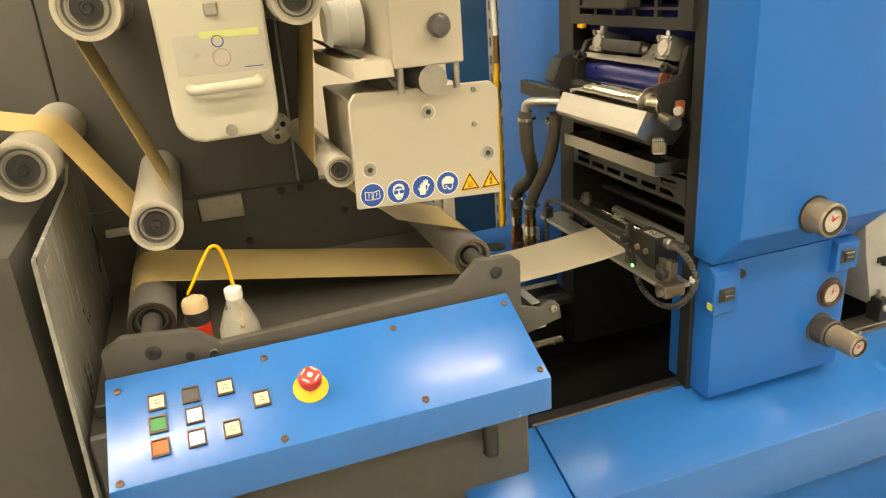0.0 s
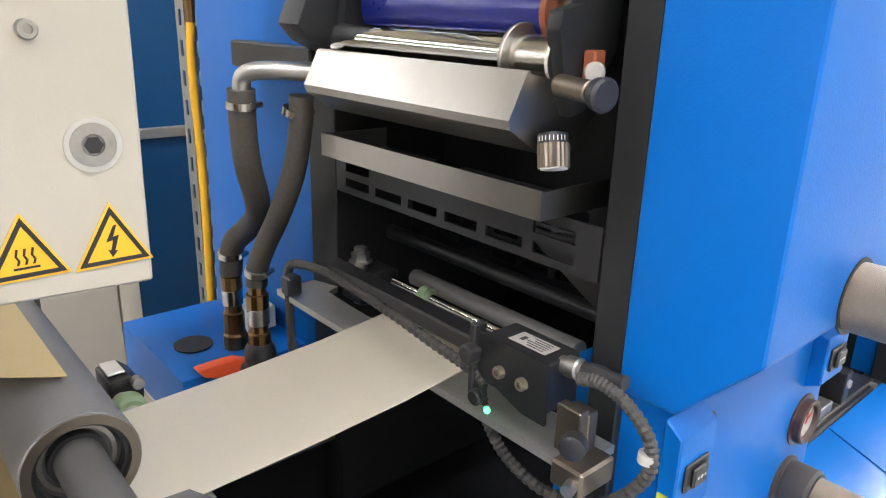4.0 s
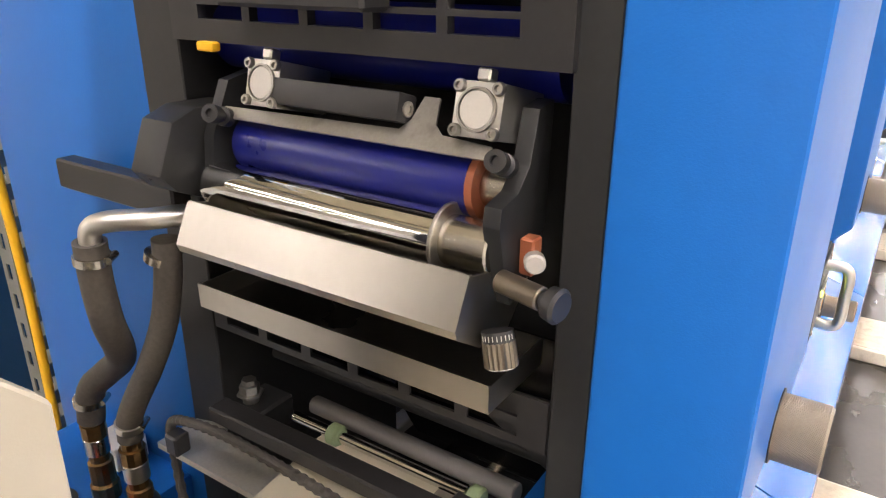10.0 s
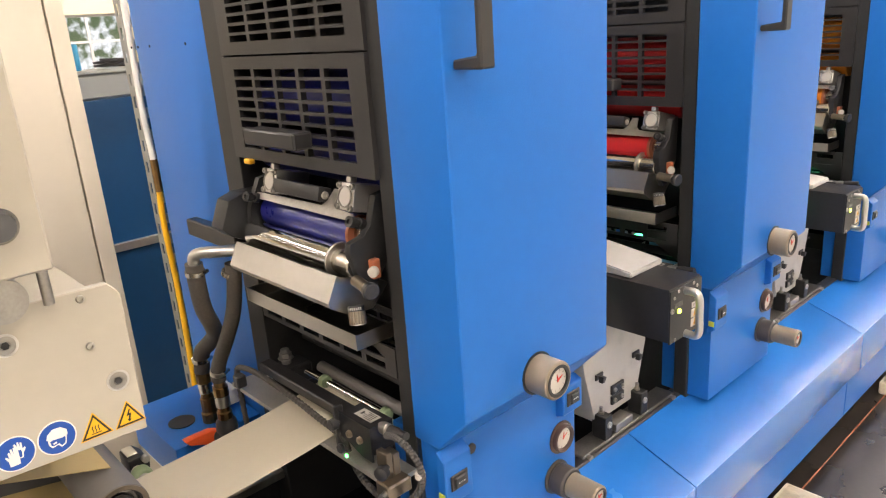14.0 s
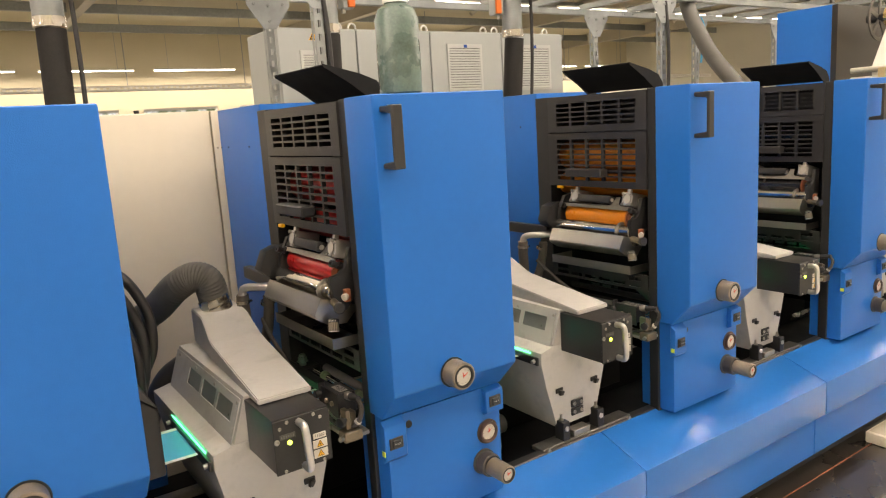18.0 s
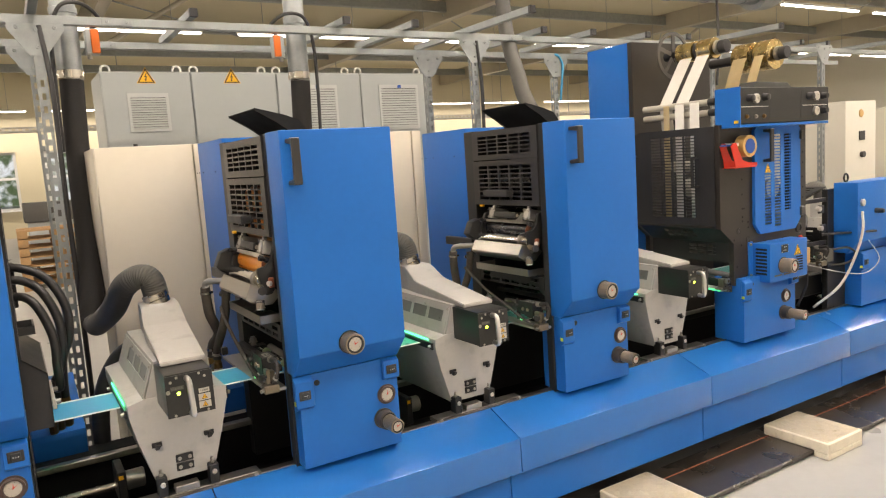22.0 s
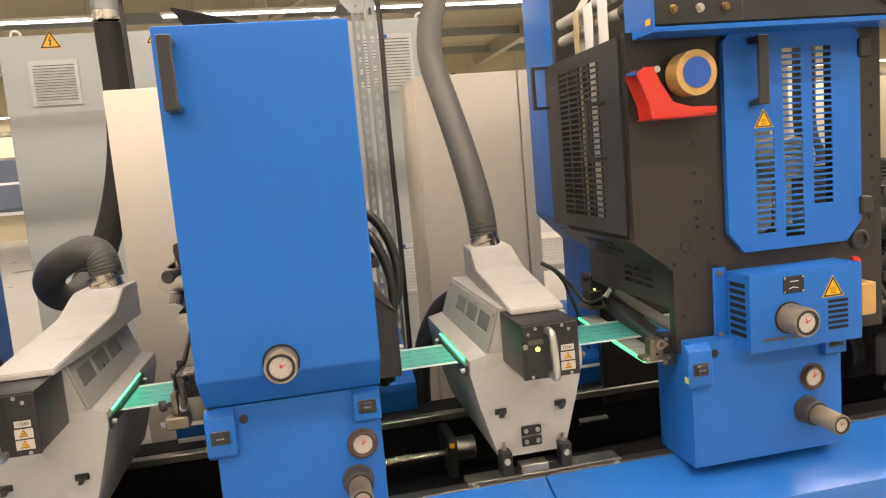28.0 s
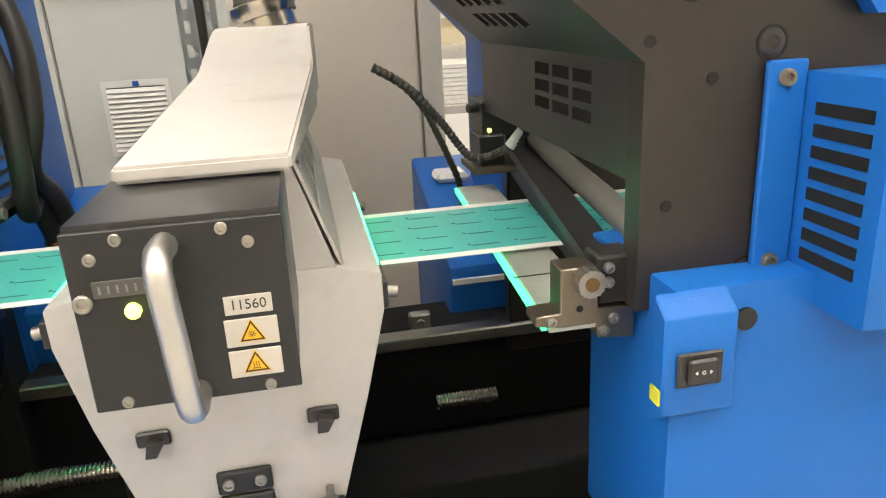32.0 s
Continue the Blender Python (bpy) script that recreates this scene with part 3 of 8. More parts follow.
for k, (bx, by) in enumerate(((-3, 6.2), (4.5, 6.2), (4.5, 13.4), (12, 13.4), (12, 6.2), (19.5, 13.4), (19.5, 6.2))):
    solo("roof_brace", Mesh().cyl((bx - 0.2, by, 5.02), (bx + 3.6, by + 3.6, 5.02), 0.016, 10), GALV, "thin galvanised wind brace under the roof", "roof brace", "wind braces", kind="structure")
    solo("knee_brace", Mesh().cyl((bx, by + 0.1, 4.2), (bx + 1.5, by + 0.1, 5.1), 0.05, 10), CREAM, "cream steel knee brace under the roof", "roof brace", "knee braces", kind="structure")

# ---- base of the press ----
X0S = [1.046, 2.078, 3.323, 4.572]
UNIT_W = 0.42
BAYS = [0.42, 0.64, 1.80, 3.02, 4.22, 5.43, 6.68, 7.92, 9.2, 10.5]
base = thing("press_base", (4, 1.4, 0), "long blue press plinth with a black top rail", "machine base")
for i, (a, b) in enumerate(zip(BAYS, BAYS[1:])):
    part("cover_panel", Mesh().prism([(1.228, 0.546), (1.022, 0.47), (1.02, 0.322), (1.04, 0.322), (1.04, 0.456), (1.228, 0.525)], "x", a + 0.002, b - 0.002, 0.003, 2), BLUE_TEX, base)
    part("lower_panel", Mesh().box((a - 0.04, 1.046, 0.135), (b - 0.044, 1.066, 0.32), 0.003), BLUE, base)
part("kick_board", Mesh().box((0.4, 1.13, 0.03), (10.5, 1.16, 0.42)), BLACK, base)
part("rail", Mesh().box((0.63, 1.23, 0.48), (10.5, 1.27, 0.548), 0.004), BLACK_SATIN, base, "worn black steel edge rail")
part("pit_floor", Mesh().box((0.63, 1.27, 0.3), (10.5, 1.95, 0.33)), BLACK_MATT, base)
part("back_beam", Mesh().box((0.63, 1.83, 0.33), (10.5, 1.95, 0.56), 0.004), BLACK_MATT, base)
part("guide_rail", Mesh().box((0.63, 1.79, 0.535), (10.5, 1.829, 0.56), 0.003), STEEL_DULL, base, "steel linear guide")
solo("floor_mat", Mesh().box((0.2, 0.78, 0.002), (10.5, 1.17, 0.03), 0.006), MAT, "brown-black floor strip along the press", "floor mat")
solo("red_cable", Mesh().tube([(0.3, 1.03, 0.033), (2.7, 1.033, 0.033), (5.0, 1.03, 0.033), (8.0, 1.034, 0.033), (10.4, 1.032, 0.033)], 0.0025, 8, 6), TERRACOTTA, "thin red cable lying on the floor strip", "cable")

for sx in (2.2, 3.44, 4.68, 5.9, 7.15, 8.4):
    st = thing("step_plate", (sx + 0.16, 0.88, 0), "aluminium chequer plate step with a plain edge", "step", "steps along the press")
    part("slab", Mesh().box((sx, 0.695, 0.031), (sx + 0.31, 1.06, 0.088), 0.005), TREAD_EDGE, st, "chipped cream slab")
    part("plate", Mesh().box((sx + 0.012, 0.708, 0.087), (sx + 0.298, 1.048, 0.0905), 0.001), TREAD, st, "worn beige chequer plate")
    bars = Mesh()
    for ci in range(6):
        for cj in range(8):
            turn = 0.79 if (ci + cj) % 2 else -0.79
            for k in range(-2, 3):
                m = pose(sx + 0.036 + ci * 0.0475, 0.73 + cj * 0.0425, 0.0905, 0, 0, math.degrees(turn))
                bars.box((-0.013, k * 0.0075 - 0.0013, -0.0006), (0.013, k * 0.0075 + 0.0013, 0.0009), 0, 1, m)
    tagged(part("tread_pattern", bars, TREAD, st), kind="stuff")
    part("footing", Mesh().box((sx + 0.001, 0.6955, 0.0), (sx + 0.309, 0.776, 0.0312), 0.003), TREAD_EDGE, st, "thick cream footing")


def vent_panel(mesh, y0, y1, z0, z1, x, t, rim_y, rim_z, cols, rows, bar_y=0.012, bar_z=0.006, skip=None):
    us = [y0] + grid_breaks(y0 + rim_y, y1 - rim_y, cols, bar_y) + [y1]
    vs = [z0] + grid_breaks(z0 + rim_z, z1 - rim_z, rows, bar_z) + [z1]
    return mesh.slotted(us, vs, lambda i, j: not (i % 2 == 1 and j % 2 == 1), lambda u, v, w: Vector((x + w, u, v)), t)


def gauge_knob(owner, x, y, z, r, long, red=True):
    """A knurled knob that sticks out of a front at y, with a dial in its end."""
    k = part("gauge_knob", Mesh().lathe((x, y, z), (x, y - 1, z), [(0, r), (long - 0.003, r), (long, r - 0.003), (long, r * 0.72), (long - 0.006, r * 0.7)], 40), BRONZE, owner, "knurled gunmetal knob")
    part("dial", Mesh().cyl((x, y - long + 0.009, z), (x, y - long + 0.004, z), r * 0.66, 32), DIAL, k, "white dial face")
    part("needle", Mesh().prism([(x - 0.0012, z - 0.003), (x + r * 0.4, z + r * 0.22), (x + 0.002, z + 0.003), (x - r * 0.06, z + r * 0.34)], "y", y - long + 0.0035, y - long + 0.002), RED, k, "red needle")
    part("collar", Mesh().pipe((x, y + 0.001, z), (x, y - 0.0015, z), r + 0.005, 0.006), BLACK, k)
    part("dial_rim", Mesh().pipe((x, y - long + 0.004, z), (x, y - long - 0.0006, z), r * 0.84, r * 0.17, 40), BLACK, k)
    ticks(k, x, y - long + 0.004, z, r * 0.6)


def ticks(owner, x, y, z, r):
    """Small dark strokes round a dial and a second, black needle."""
    m = Mesh()
    for k in range(10):
        w = k * math.pi / 5
        c, s = math.cos(w), math.sin(w)
        m.poly([(c * a - s * b, s * a + c * b) for a, b in ((r * 0.82, -0.0004), (r, -0.0004), (r, 0.0004), (r * 0.82, 0.0004))], (x, y, z), (1, 0, 0), (0, 0, 1), 0.0003)
    m.poly([(-0.0008, -0.001), (0.0008, -0.001), (-r * 0.5, r * 0.3)], (x, y, z), (1, 0, 0), (0, 0, 1), 0.0006)
    part("scale", m, DARKGREY, owner)


def dial(owner, x, y, z, r):
    d = part("gauge_dial", Mesh().lathe((x, y, z), (x, y - 1, z), [(0, r + 0.006), (0.002, r + 0.006), (0.003, r), (0.012, r), (0.014, r - 0.003), (0.012, r * 0.78), (0.006, r * 0.72)], 40), BEZEL, owner, "dark brown bezel")
    part("dial", Mesh().cyl((x, y - 0.003, z), (x, y - 0.007, z), r * 0.72, 32), DIAL, d, "white dial face")
    ticks(d, x, y - 0.007, z, r * 0.7)
    part("needle", Mesh().prism([(x - 0.002, z - 0.003), (x + r * 0.4, z + r * 0.3), (x + 0.003, z + 0.004), (x + r * 0.05, z + r * 0.5)], "y", y - 0.0075, y - 0.0085), RED, d, "red needle")


def rocker(owner, x, y, z):
    s = part("rocker_switch", Mesh().box((x - 0.022, y - 0.004, z - 0.017), (x + 0.022, y, z + 0.017), 0.002), PLASTIC, owner)
    part("rocker", Mesh().box((x - 0.014, y - 0.009, z - 0.012), (x + 0.014, y - 0.004, z + 0.012), 0.003), BLACK_SATIN, s)
    for k in (-1, 0, 1):
        if k:
            part("mark", Mesh().poly([(0, -0.002), (k * 0.0028, 0), (0, 0.002)] if k > 0 else [(0, -0.002), (0, 0.002), (k * 0.0028, 0)], (x + k * 0.0058, y - 0.0091, z), (1, 0, 0), (0, 0, 1), 0.0004), WHITE, s)
        else:
            part("mark", Mesh().pipe((x, y - 0.0091, z), (x, y - 0.0095, z), 0.0018, 0.0005, 14), WHITE, s)


def bolt(mesh, p, n, r, h=0.003):
    p, n = Vector(p), Vector(n).normalized()
    mesh.lathe(p, p + n, [(0, r), (h * 0.7, r), (h, r * 0.85), (h, r * 0.5), (h * 0.4, r * 0.45)], 14)
    return mesh


def lower_front(u, x0, width, y=1.148, dial_x=0.362, reach=0.0):
    """The lower front box of a unit with its switches and gauges."""
    part("lower_front", Mesh().box((x0 + 0.015, y, 0.548), (x0 + width, 1.3, 0.897), 0.004, 2), BLUE, u)
    corner = part("switch_box", Mesh().prism([(y + 0.002, 0.897), (y - 0.02, 0.88), (y - 0.02, 0.785), (y + 0.002, 0.77)], "x", x0 - 0.004, x0 + 0.066, 0.002, 1), BLUE, u)
    rocker(corner, x0 + 0.03, y - 0.02, 0.83)
    part("yellow_tag", Mesh().box((x0 - 0.006, y - 0.017, 0.795), (x0 - 0.004, y - 0.001, 0.81)), TAG_YELLOW, corner)
    part("hole_plug", Mesh().cyl((x0 + 0.085, y + 0.001, 0.862), (x0 + 0.085, y - 0.003, 0.862), 0.011, 20), BLACK, u)
    corner = part("switch_box", Mesh().prism([(y + 0.002, 0.897), (y - 0.02, 0.888), (y - 0.02, 0.82), (y + 0.002, 0.81)], "x", x0 + width - 0.065, x0 + width + 0.002, 0.002, 1), BLUE, u)
    rocker(corner, x0 + width - 0.032, y - 0.02, 0.855)
    dial(u, x0 + dial_x, y, 0.755, 0.033)
    k = part("hand_wheel", Mesh().lathe((x0 + dial_x - 0.02, y, 0.663), (x0 + dial_x - 0.02, 0, 0.663), [(0, 0.04), (0.004, 0.04), (0.005, 0.034), (0.008, 0.034), (0.01, 0.0355), (0.04, 0.0355), (0.045, 0.032)], 36), WHEEL, u, "dark brown adjusting hand wheel")
    gauge_knob(u, x0 + dial_x - 0.02, y - 0.044, 0.663, 0.0275, 0.075 + reach)


def grip(owner, x, y, z0, z1, reach=0.062, mat=None):
    """A black bow handle of square tube, upright on a front at y."""
    h = part("handle", Mesh().prism([(y, z0), (y - reach, z0), (y - reach, z1), (y, z1), (y, z1 - 0.014), (y - reach + 0.012, z1 - 0.02), (y - reach + 0.012, z0 + 0.02), (y, z0 + 0.014)], "x", x - 0.015, x + 0.015, 0.003, 1), mat or PLASTIC, owner, "black bow handle")
    part("tube_rim", Mesh().box((x - 0.0135, y - reach + 0.001, z1), (x + 0.0135, y - reach + 0.024, z1 + 0.0012)), ALU, h)
    part("tube_opening", Mesh().box((x - 0.011, y - reach + 0.003, z1 + 0.001), (x + 0.011, y - reach + 0.022, z1 + 0.0016)), HOLE, h)
    bolt_mesh = Mesh()
    bolt(bolt_mesh, (x, y - 0.004, z0 + 0.004), (0, 0, -1), 0.006)
    part("screw", bolt_mesh, STEEL_DULL, h)


def printing_unit(x0, roller_mat, ink):
    d = x0 - 1.045
    u = thing("printing_unit", (x0 + 0.22, 1.5, 0.55), "blue printing unit with a %s ink roller" % ink, "printing unit", "printing units of the press")
    W = UNIT_W
    part("front_housing", Mesh().prism([(1.065, 1.77), (1.065, 0.985), (1.145, 0.9), (1.213, 0.9), (1.213, 1.77)], "x", x0, x0 + W, 0.006, 3), BLUE, u)
    lower_front(u, x0, 0.413)
    gauge_knob(u, x0 + 0.192, 1.065, 1.01, 0.038, 0.052)
    grip(u, x0 + 0.034, 1.065, 1.585, 1.74)
    # side frames
    part("side_frame", Mesh().box((x0 + 0.004, 1.213, 0.4), (x0 + W - 0.004, 1.254, 1.768), 0.002), BLACK, u)
    part("side_frame", Mesh().box((x0 + 0.004, 1.77, 0.4), (x0 + W - 0.004, 1.85, 1.768), 0.002), BLACK, u)
    part("rear_housing", Mesh().box((x0 + 0.016, 1.853, 0.5), (x0 + W, 2.3, 1.79), 0.006, 2), BLUE, u)
    part("top_cover", Mesh().box((x0 + 0.01, 1.246, 1.745), (x0 + W - 0.01, 1.77, 1.765)), BLACK, u)
    part("inner_wall", Mesh().box((x0 + 0.23, 1.257, 0.96), (x0 + 0.25, 1.8, 1.745)), BLACK, u)
    # vent panels towards the infeed
    part("vent_panel", vent_panel(Mesh(), 1.25, 1.765, 1.62, 1.762, x0 - 0.004, 0.012, 0.05, 0.026, 5, 5), BLACK_SATIN, u)
    lower = part("vent_panel", vent_panel(Mesh(), 1.25, 1.765, 1.4, 1.616, x0 - 0.006, 0.012, 0.05, 0.025, 5, 8), BLACK_SATIN, u)
    part("panel_handle", Mesh().prism([(x0 - 0.006, 1.443), (x0 - 0.05, 1.443), (x0 - 0.05, 1.476), (x0 - 0.006, 1.476)], "y", 1.435, 1.63, 0.004, 1), PLASTIC, lower, "black square tube handle")
    part("ink_drum", Mesh().cyl((x0 + 0.12, 1.29, 1.52), (x0 + 0.12, 1.78, 1.52), 0.06, 32), roller_mat, u)
    part("ink_drum", Mesh().cyl((x0 + 0.1, 1.29, 1.4), (x0 + 0.1, 1.78, 1.4), 0.045, 32), roller_mat, u)
    # open flap on top
    flap = part("open_flap", Mesh().sheet([(x0 + 0.012, 1.866), (x0 + 0.1, 1.815), (x0 + 0.16, 1.774)], "y", 1.34, 1.68, 0.003), BLACK_MATT, u, "raised black sheet flap")
    for fy in (1.335, 1.681):
        part("flap_cheek", Mesh().prism([(x0 + 0.01, 1.869), (x0 + 0.12, 1.843), (x0 + 0.175, 1.823), (x0 + 0.2, 1.792), (x0 + 0.205, 1.768), (x0 + 0.155, 1.768), (x0 + 0.09, 1.815), (x0 + 0.012, 1.86)], "y", fy, fy + 0.004), BLACK_MATT, flap)
    for hy in (2.289, 2.243, 2.164, 1.947):
        part("screw_hole", Mesh().cyl((x0 + 0.001, hy, 1.65), (x0 - 0.0008, hy, 1.65), 0.0035, 10), HOLE, u)
    return u


INKS = [(ROLL_BLUE, "dark blue"), (ROLL_RED, "red"), (ROLL_ORANGE, "orange"), (ROLL_BLACK, "black")]
UNITS = [printing_unit(x, m, n) for x, (m, n) in zip(X0S, INKS)]




def bow(mesh, p, q, out, r):
    """A round bow handle between p and q that stands off by the vector out."""
    p, q, out = Vector(p), Vector(q), Vector(out)
    d = (q - p).normalized() * (r * 1.6)
    mesh.tube([p, p + out * 0.75, p + out + d, (p + q) / 2 + out, q + out - d, q + out * 0.75, q], r, 12, 4)
    return mesh


def square_bow(mesh, p, q, out, side, w, t):
    """A flat bow handle: bars of width w along side and thickness t."""
    p, q, out, side = Vector(p), Vector(q), Vector(out), Vector(side).normalized()
    ax = (q - p).normalized()
    n = out.length
    o = out.normalized()
    L = (q - p).length
    pts = [(0, 0), (0, n), (L, n), (L, 0), (L - t, 0), (L - t, n - t), (t, n - t), (t, 0)]
    base_o = p - side * (w / 2)
    mesh.poly(pts, base_o, ax, o, w if ax.cross(o).dot(side) > 0 else -w)
    return mesh


def triangle_sign(owner, c, u, v, size, glyph="bolt"):
    """A yellow warning triangle centred at c in the plane of u and v."""
    u, v = Vector(u).normalized(), Vector(v).normalized()
    n = u.cross(v)
    h = size * 0.866
    def tri(k):
        return [(-size / 2 * k, -h / 3 * k), (size / 2 * k, -h / 3 * k), (0, h * 2 / 3 * k)]
    sign = part("warning_sign", Mesh().poly(tri(1.0), Vector(c), u, v, 0.0006), YELLOW, owner, "yellow warning triangle")
    edge = Mesh()
    a, b = tri(0.9), tri(0.7)
    for i in range(3):
        j = (i + 1) % 3
        edge.poly([a[i], a[j], b[j], b[i]], Vector(c) + n * 0.0006, u, v, 0.0003)
    part("border", edge, BLACK, sign)
    s = size * 0.01
    g = Mesh()
    if glyph == "bolt":
        g.poly([(x * s, y * s) for x, y in ((2, 26), (-9, 4), (0, 6), (-4, -8), (-8, -6), (-3, -18), (5, -9), (1, -9), (8, 12), (0, 10), (6, 26))], Vector(c) + n * 0.0006, u, v, 0.0003)
    elif glyph == "sun":
        for k in range(8):
            w = k * math.pi / 4
            ca, sa = math.cos(w), math.sin(w)
            g.poly([((ca * r - sa * q) * s, (sa * r + ca * q) * s) for r, q in ((3, -1.4), (15, -1.4), (15, 1.4), (3, 1.4))], Vector(c) + n * 0.0006, u, v, 0.0003)
    else:
        for k in (-9, 0, 9):
            g.poly([((k + x) * s, y * s) for x, y in ((-2, -9), (1, -9), (3, -3), (0, 3), (2, 12), (-1, 12), (-3, 3), (0, -3))], Vector(c) + n * 0.0006, u, v, 0.0003)
        g.poly([(x * s, y * s) for x, y in ((-15, -15), (15, -15), (15, -12), (-15, -12))], Vector(c) + n * 0.0006, u, v, 0.0003)
    part("symbol", g, BLACK, sign)
    return sign


def hose_clamp(owner, p, ax, r):
    p, ax = Vector(p), Vector(ax).normalized()
    c = part("hose_clamp", Mesh().lathe(p - ax * 0.006, p + ax * 0.006, [(0, r), (0.0005, r + 0.002), (0.0115, r + 0.002), (0.012, r)], 24), STEEL, owner, "bright hose clamp")
    side = Vector((0.6, -0.8, 0))
    part("clamp_screw", Mesh().cyl(p + side * (r + 0.001) - Vector((0.008, 0.006, 0)), p + side * (r + 0.001) + Vector((0.012, 0.008, 0)), 0.005, 10), STEEL, c)


def inking(u, x0, roller_mat):
    """Ink pan, rollers, clamps and hoses in the open side of a unit."""
    d = x0 - 1.045
    before = set(u.children_recursive)
    def P(x, y, z):
        return (x + d, y, z)
    for yc in (1.335, 1.609):
        m = pose(*P(1.0, yc, 1.366), 0, 14, 0)
        cy = part("air_cylinder", Mesh().box((-0.006, -0.0255, -0.0255), (0.075, 0.0255, 0.0255), 0.004, 2, m), ALU, u, "square aluminium air cylinder")
        part("membrane", Mesh().cyl(m @ Vector((-0.0065, 0, 0)), m @ Vector((-0.0085, 0, 0)), 0.0175, 28, 0.0008), DIAL, cy, "dusty white cap")
        part("cap_ring", Mesh().pipe(m @ Vector((-0.0095, 0, 0)), m @ Vector((-0.0062, 0, 0)), 0.0205, 0.002, 32), STEEL_DULL, cy)
        for a in (-0.02, 0.02):
            for c in (-0.02, 0.02):
                part("screw", bolt(Mesh(), m @ Vector((-0.0055, a, c)), m.to_3x3() @ Vector((-1, 0, 0)), 0.0062, 0.006), STEEL_DULL, cy)
        part("port", Mesh().box((-0.004, -0.007, 0.026), (0.012, 0.007, 0.038), 0.002, 1, m), ALU, cy)
    hb = part("clamp_handle", Mesh().prism([(0.98 + d, 1.345), (1.01 + d, 1.336), (1.017 + d, 1.364), (0.987 + d, 1.373)], "y", 1.378, 1.548, 0.004, 2), PLASTIC, u, "black square tube handle")
    part("screw", bolt(Mesh(), P(0.998, 1.378, 1.354), (0, -1, 0), 0.008), STEEL_DULL, hb)
    part("bracket_strip", Mesh().poly([(1.275, 0), (1.63, 0), (1.63, 0.014), (1.385, 0.018), (1.375, 0.03), (1.37, 0.056), (1.352, 0.056), (1.346, 0.028), (1.335, 0.018), (1.28, 0.014)], P(0.982, 0, 1.321), (0, 1, 0), (0.62, 0, 0.78), 0.003), STEEL_DULL, u, "steel bracket strip")
    r1 = part("inking_roller", Mesh().cyl(P(1.019, 1.304, 1.286), P(1.019, 1.622, 1.286), 0.034, 40, 0.002), roller_mat, u, "glossy ink-coated roller")
    part("rubber_ring", Mesh().cyl(P(1.019, 1.297, 1.286), P(1.019, 1.305, 1.286), 0.0345, 32), TERRACOTTA, r1)
    part("journal", Mesh().cyl(P(1.019, 1.262, 1.286), P(1.019, 1.297, 1.286), 0.021, 24, 0.002), STEEL, r1)
    r2 = part("chrome_roller", Mesh().cyl(P(0.976, 1.318, 1.24), P(0.976, 1.64, 1.24), 0.0275, 48), CHROME, u, "polished chrome roller")
    part("flange", Mesh().lathe(P(0.976, 1.313, 1.24), P(0.976, 1.32, 1.24), [(0, 0.026), (0, 0.035), (0.001, 0.036), (0.004, 0.036), (0.005, 0.0275)], 44), STEEL_DULL, r2)
    part("journal", Mesh().cyl(P(0.976, 1.262, 1.24), P(0.976, 1.314, 1.24), 0.025, 28, 0.002), STEEL, r2)
    # ink pan: a folded steel trough
    pan = part("ink_pan", Mesh().sheet([(0.928 + d, 1.23), (0.906 + d, 1.186), (0.909 + d, 1.178), (0.948 + d, 1.153), (1.0 + d, 1.15), (1.04 + d, 1.19)], "y", 1.262, 1.636, -0.0025), PAN_STEEL, u, "brushed steel ink pan")
    part("rolled_edge", Mesh().cyl((0.929 + d, 1.262, 1.2305), (0.929 + d, 1.636, 1.2305), 0.002, 8), PAN_STEEL, pan)
    for ye in (1.262, 1.633):
        part("end_plate", Mesh().prism([(0.928 + d, 1.23), (0.906 + d, 1.186), (0.909 + d, 1.178), (0.948 + d, 1.153), (1.0 + d, 1.15), (1.04 + d, 1.19), (0.985 + d, 1.218)], "y", ye, ye + 0.003), PAN_STEEL, pan)
    tray = part("drip_tray", Mesh().sheet([(0.947 + d, 1.114), (0.947 + d, 1.083), (1.06 + d, 1.083)], "y", 1.25, 1.664, -0.002), PAN_STEEL, u, "brushed steel drip tray")
    part("tray_end", Mesh().box(P(0.947, 1.25, 1.083), P(1.06, 1.2525, 1.112)), PAN_STEEL, tray)
    part("tray_end", Mesh().box(P(0.947, 1.6615, 1.083), P(1.06, 1.664, 1.112)), PAN_STEEL, tray)
    # arms
    arm = part("bearing_arm", Mesh().prism([(1.05 + d, 1.37), (1.02 + d, 1.365), (1.005 + d, 1.315), (0.985 + d, 1.295), (0.955 + d, 1.288), (0.952 + d, 1.27), (0.968 + d, 1.205), (0.978 + d, 1.186), (1.0 + d, 1.19), (1.045 + d, 1.25)], "y", 1.248, 1.266, 0.002), BLACK, u, "black bearing arm")
    part("stop_block", Mesh().box(P(0.988, 1.232, 1.215), P(1.006, 1.247, 1.252), 0.002), TERRACOTTA, arm, "red-brown stop block")
    part("stop_knob", Mesh().cyl(P(0.992, 1.233, 1.232), P(0.98, 1.226, 1.232), 0.01, 20, 0.002), DIAL, arm, "worn white knob")
    ck = part("clamp_knob", Mesh().lathe(P(0.9485, 1.203, 1.217), P(0.944, 1.182, 1.216), [(0, 0.0075), (0.006, 0.0075), (0.008, 0.015), (0.018, 0.0165), (0.021, 0.0135)], 24), PLASTIC, arm, "black clamp knob")
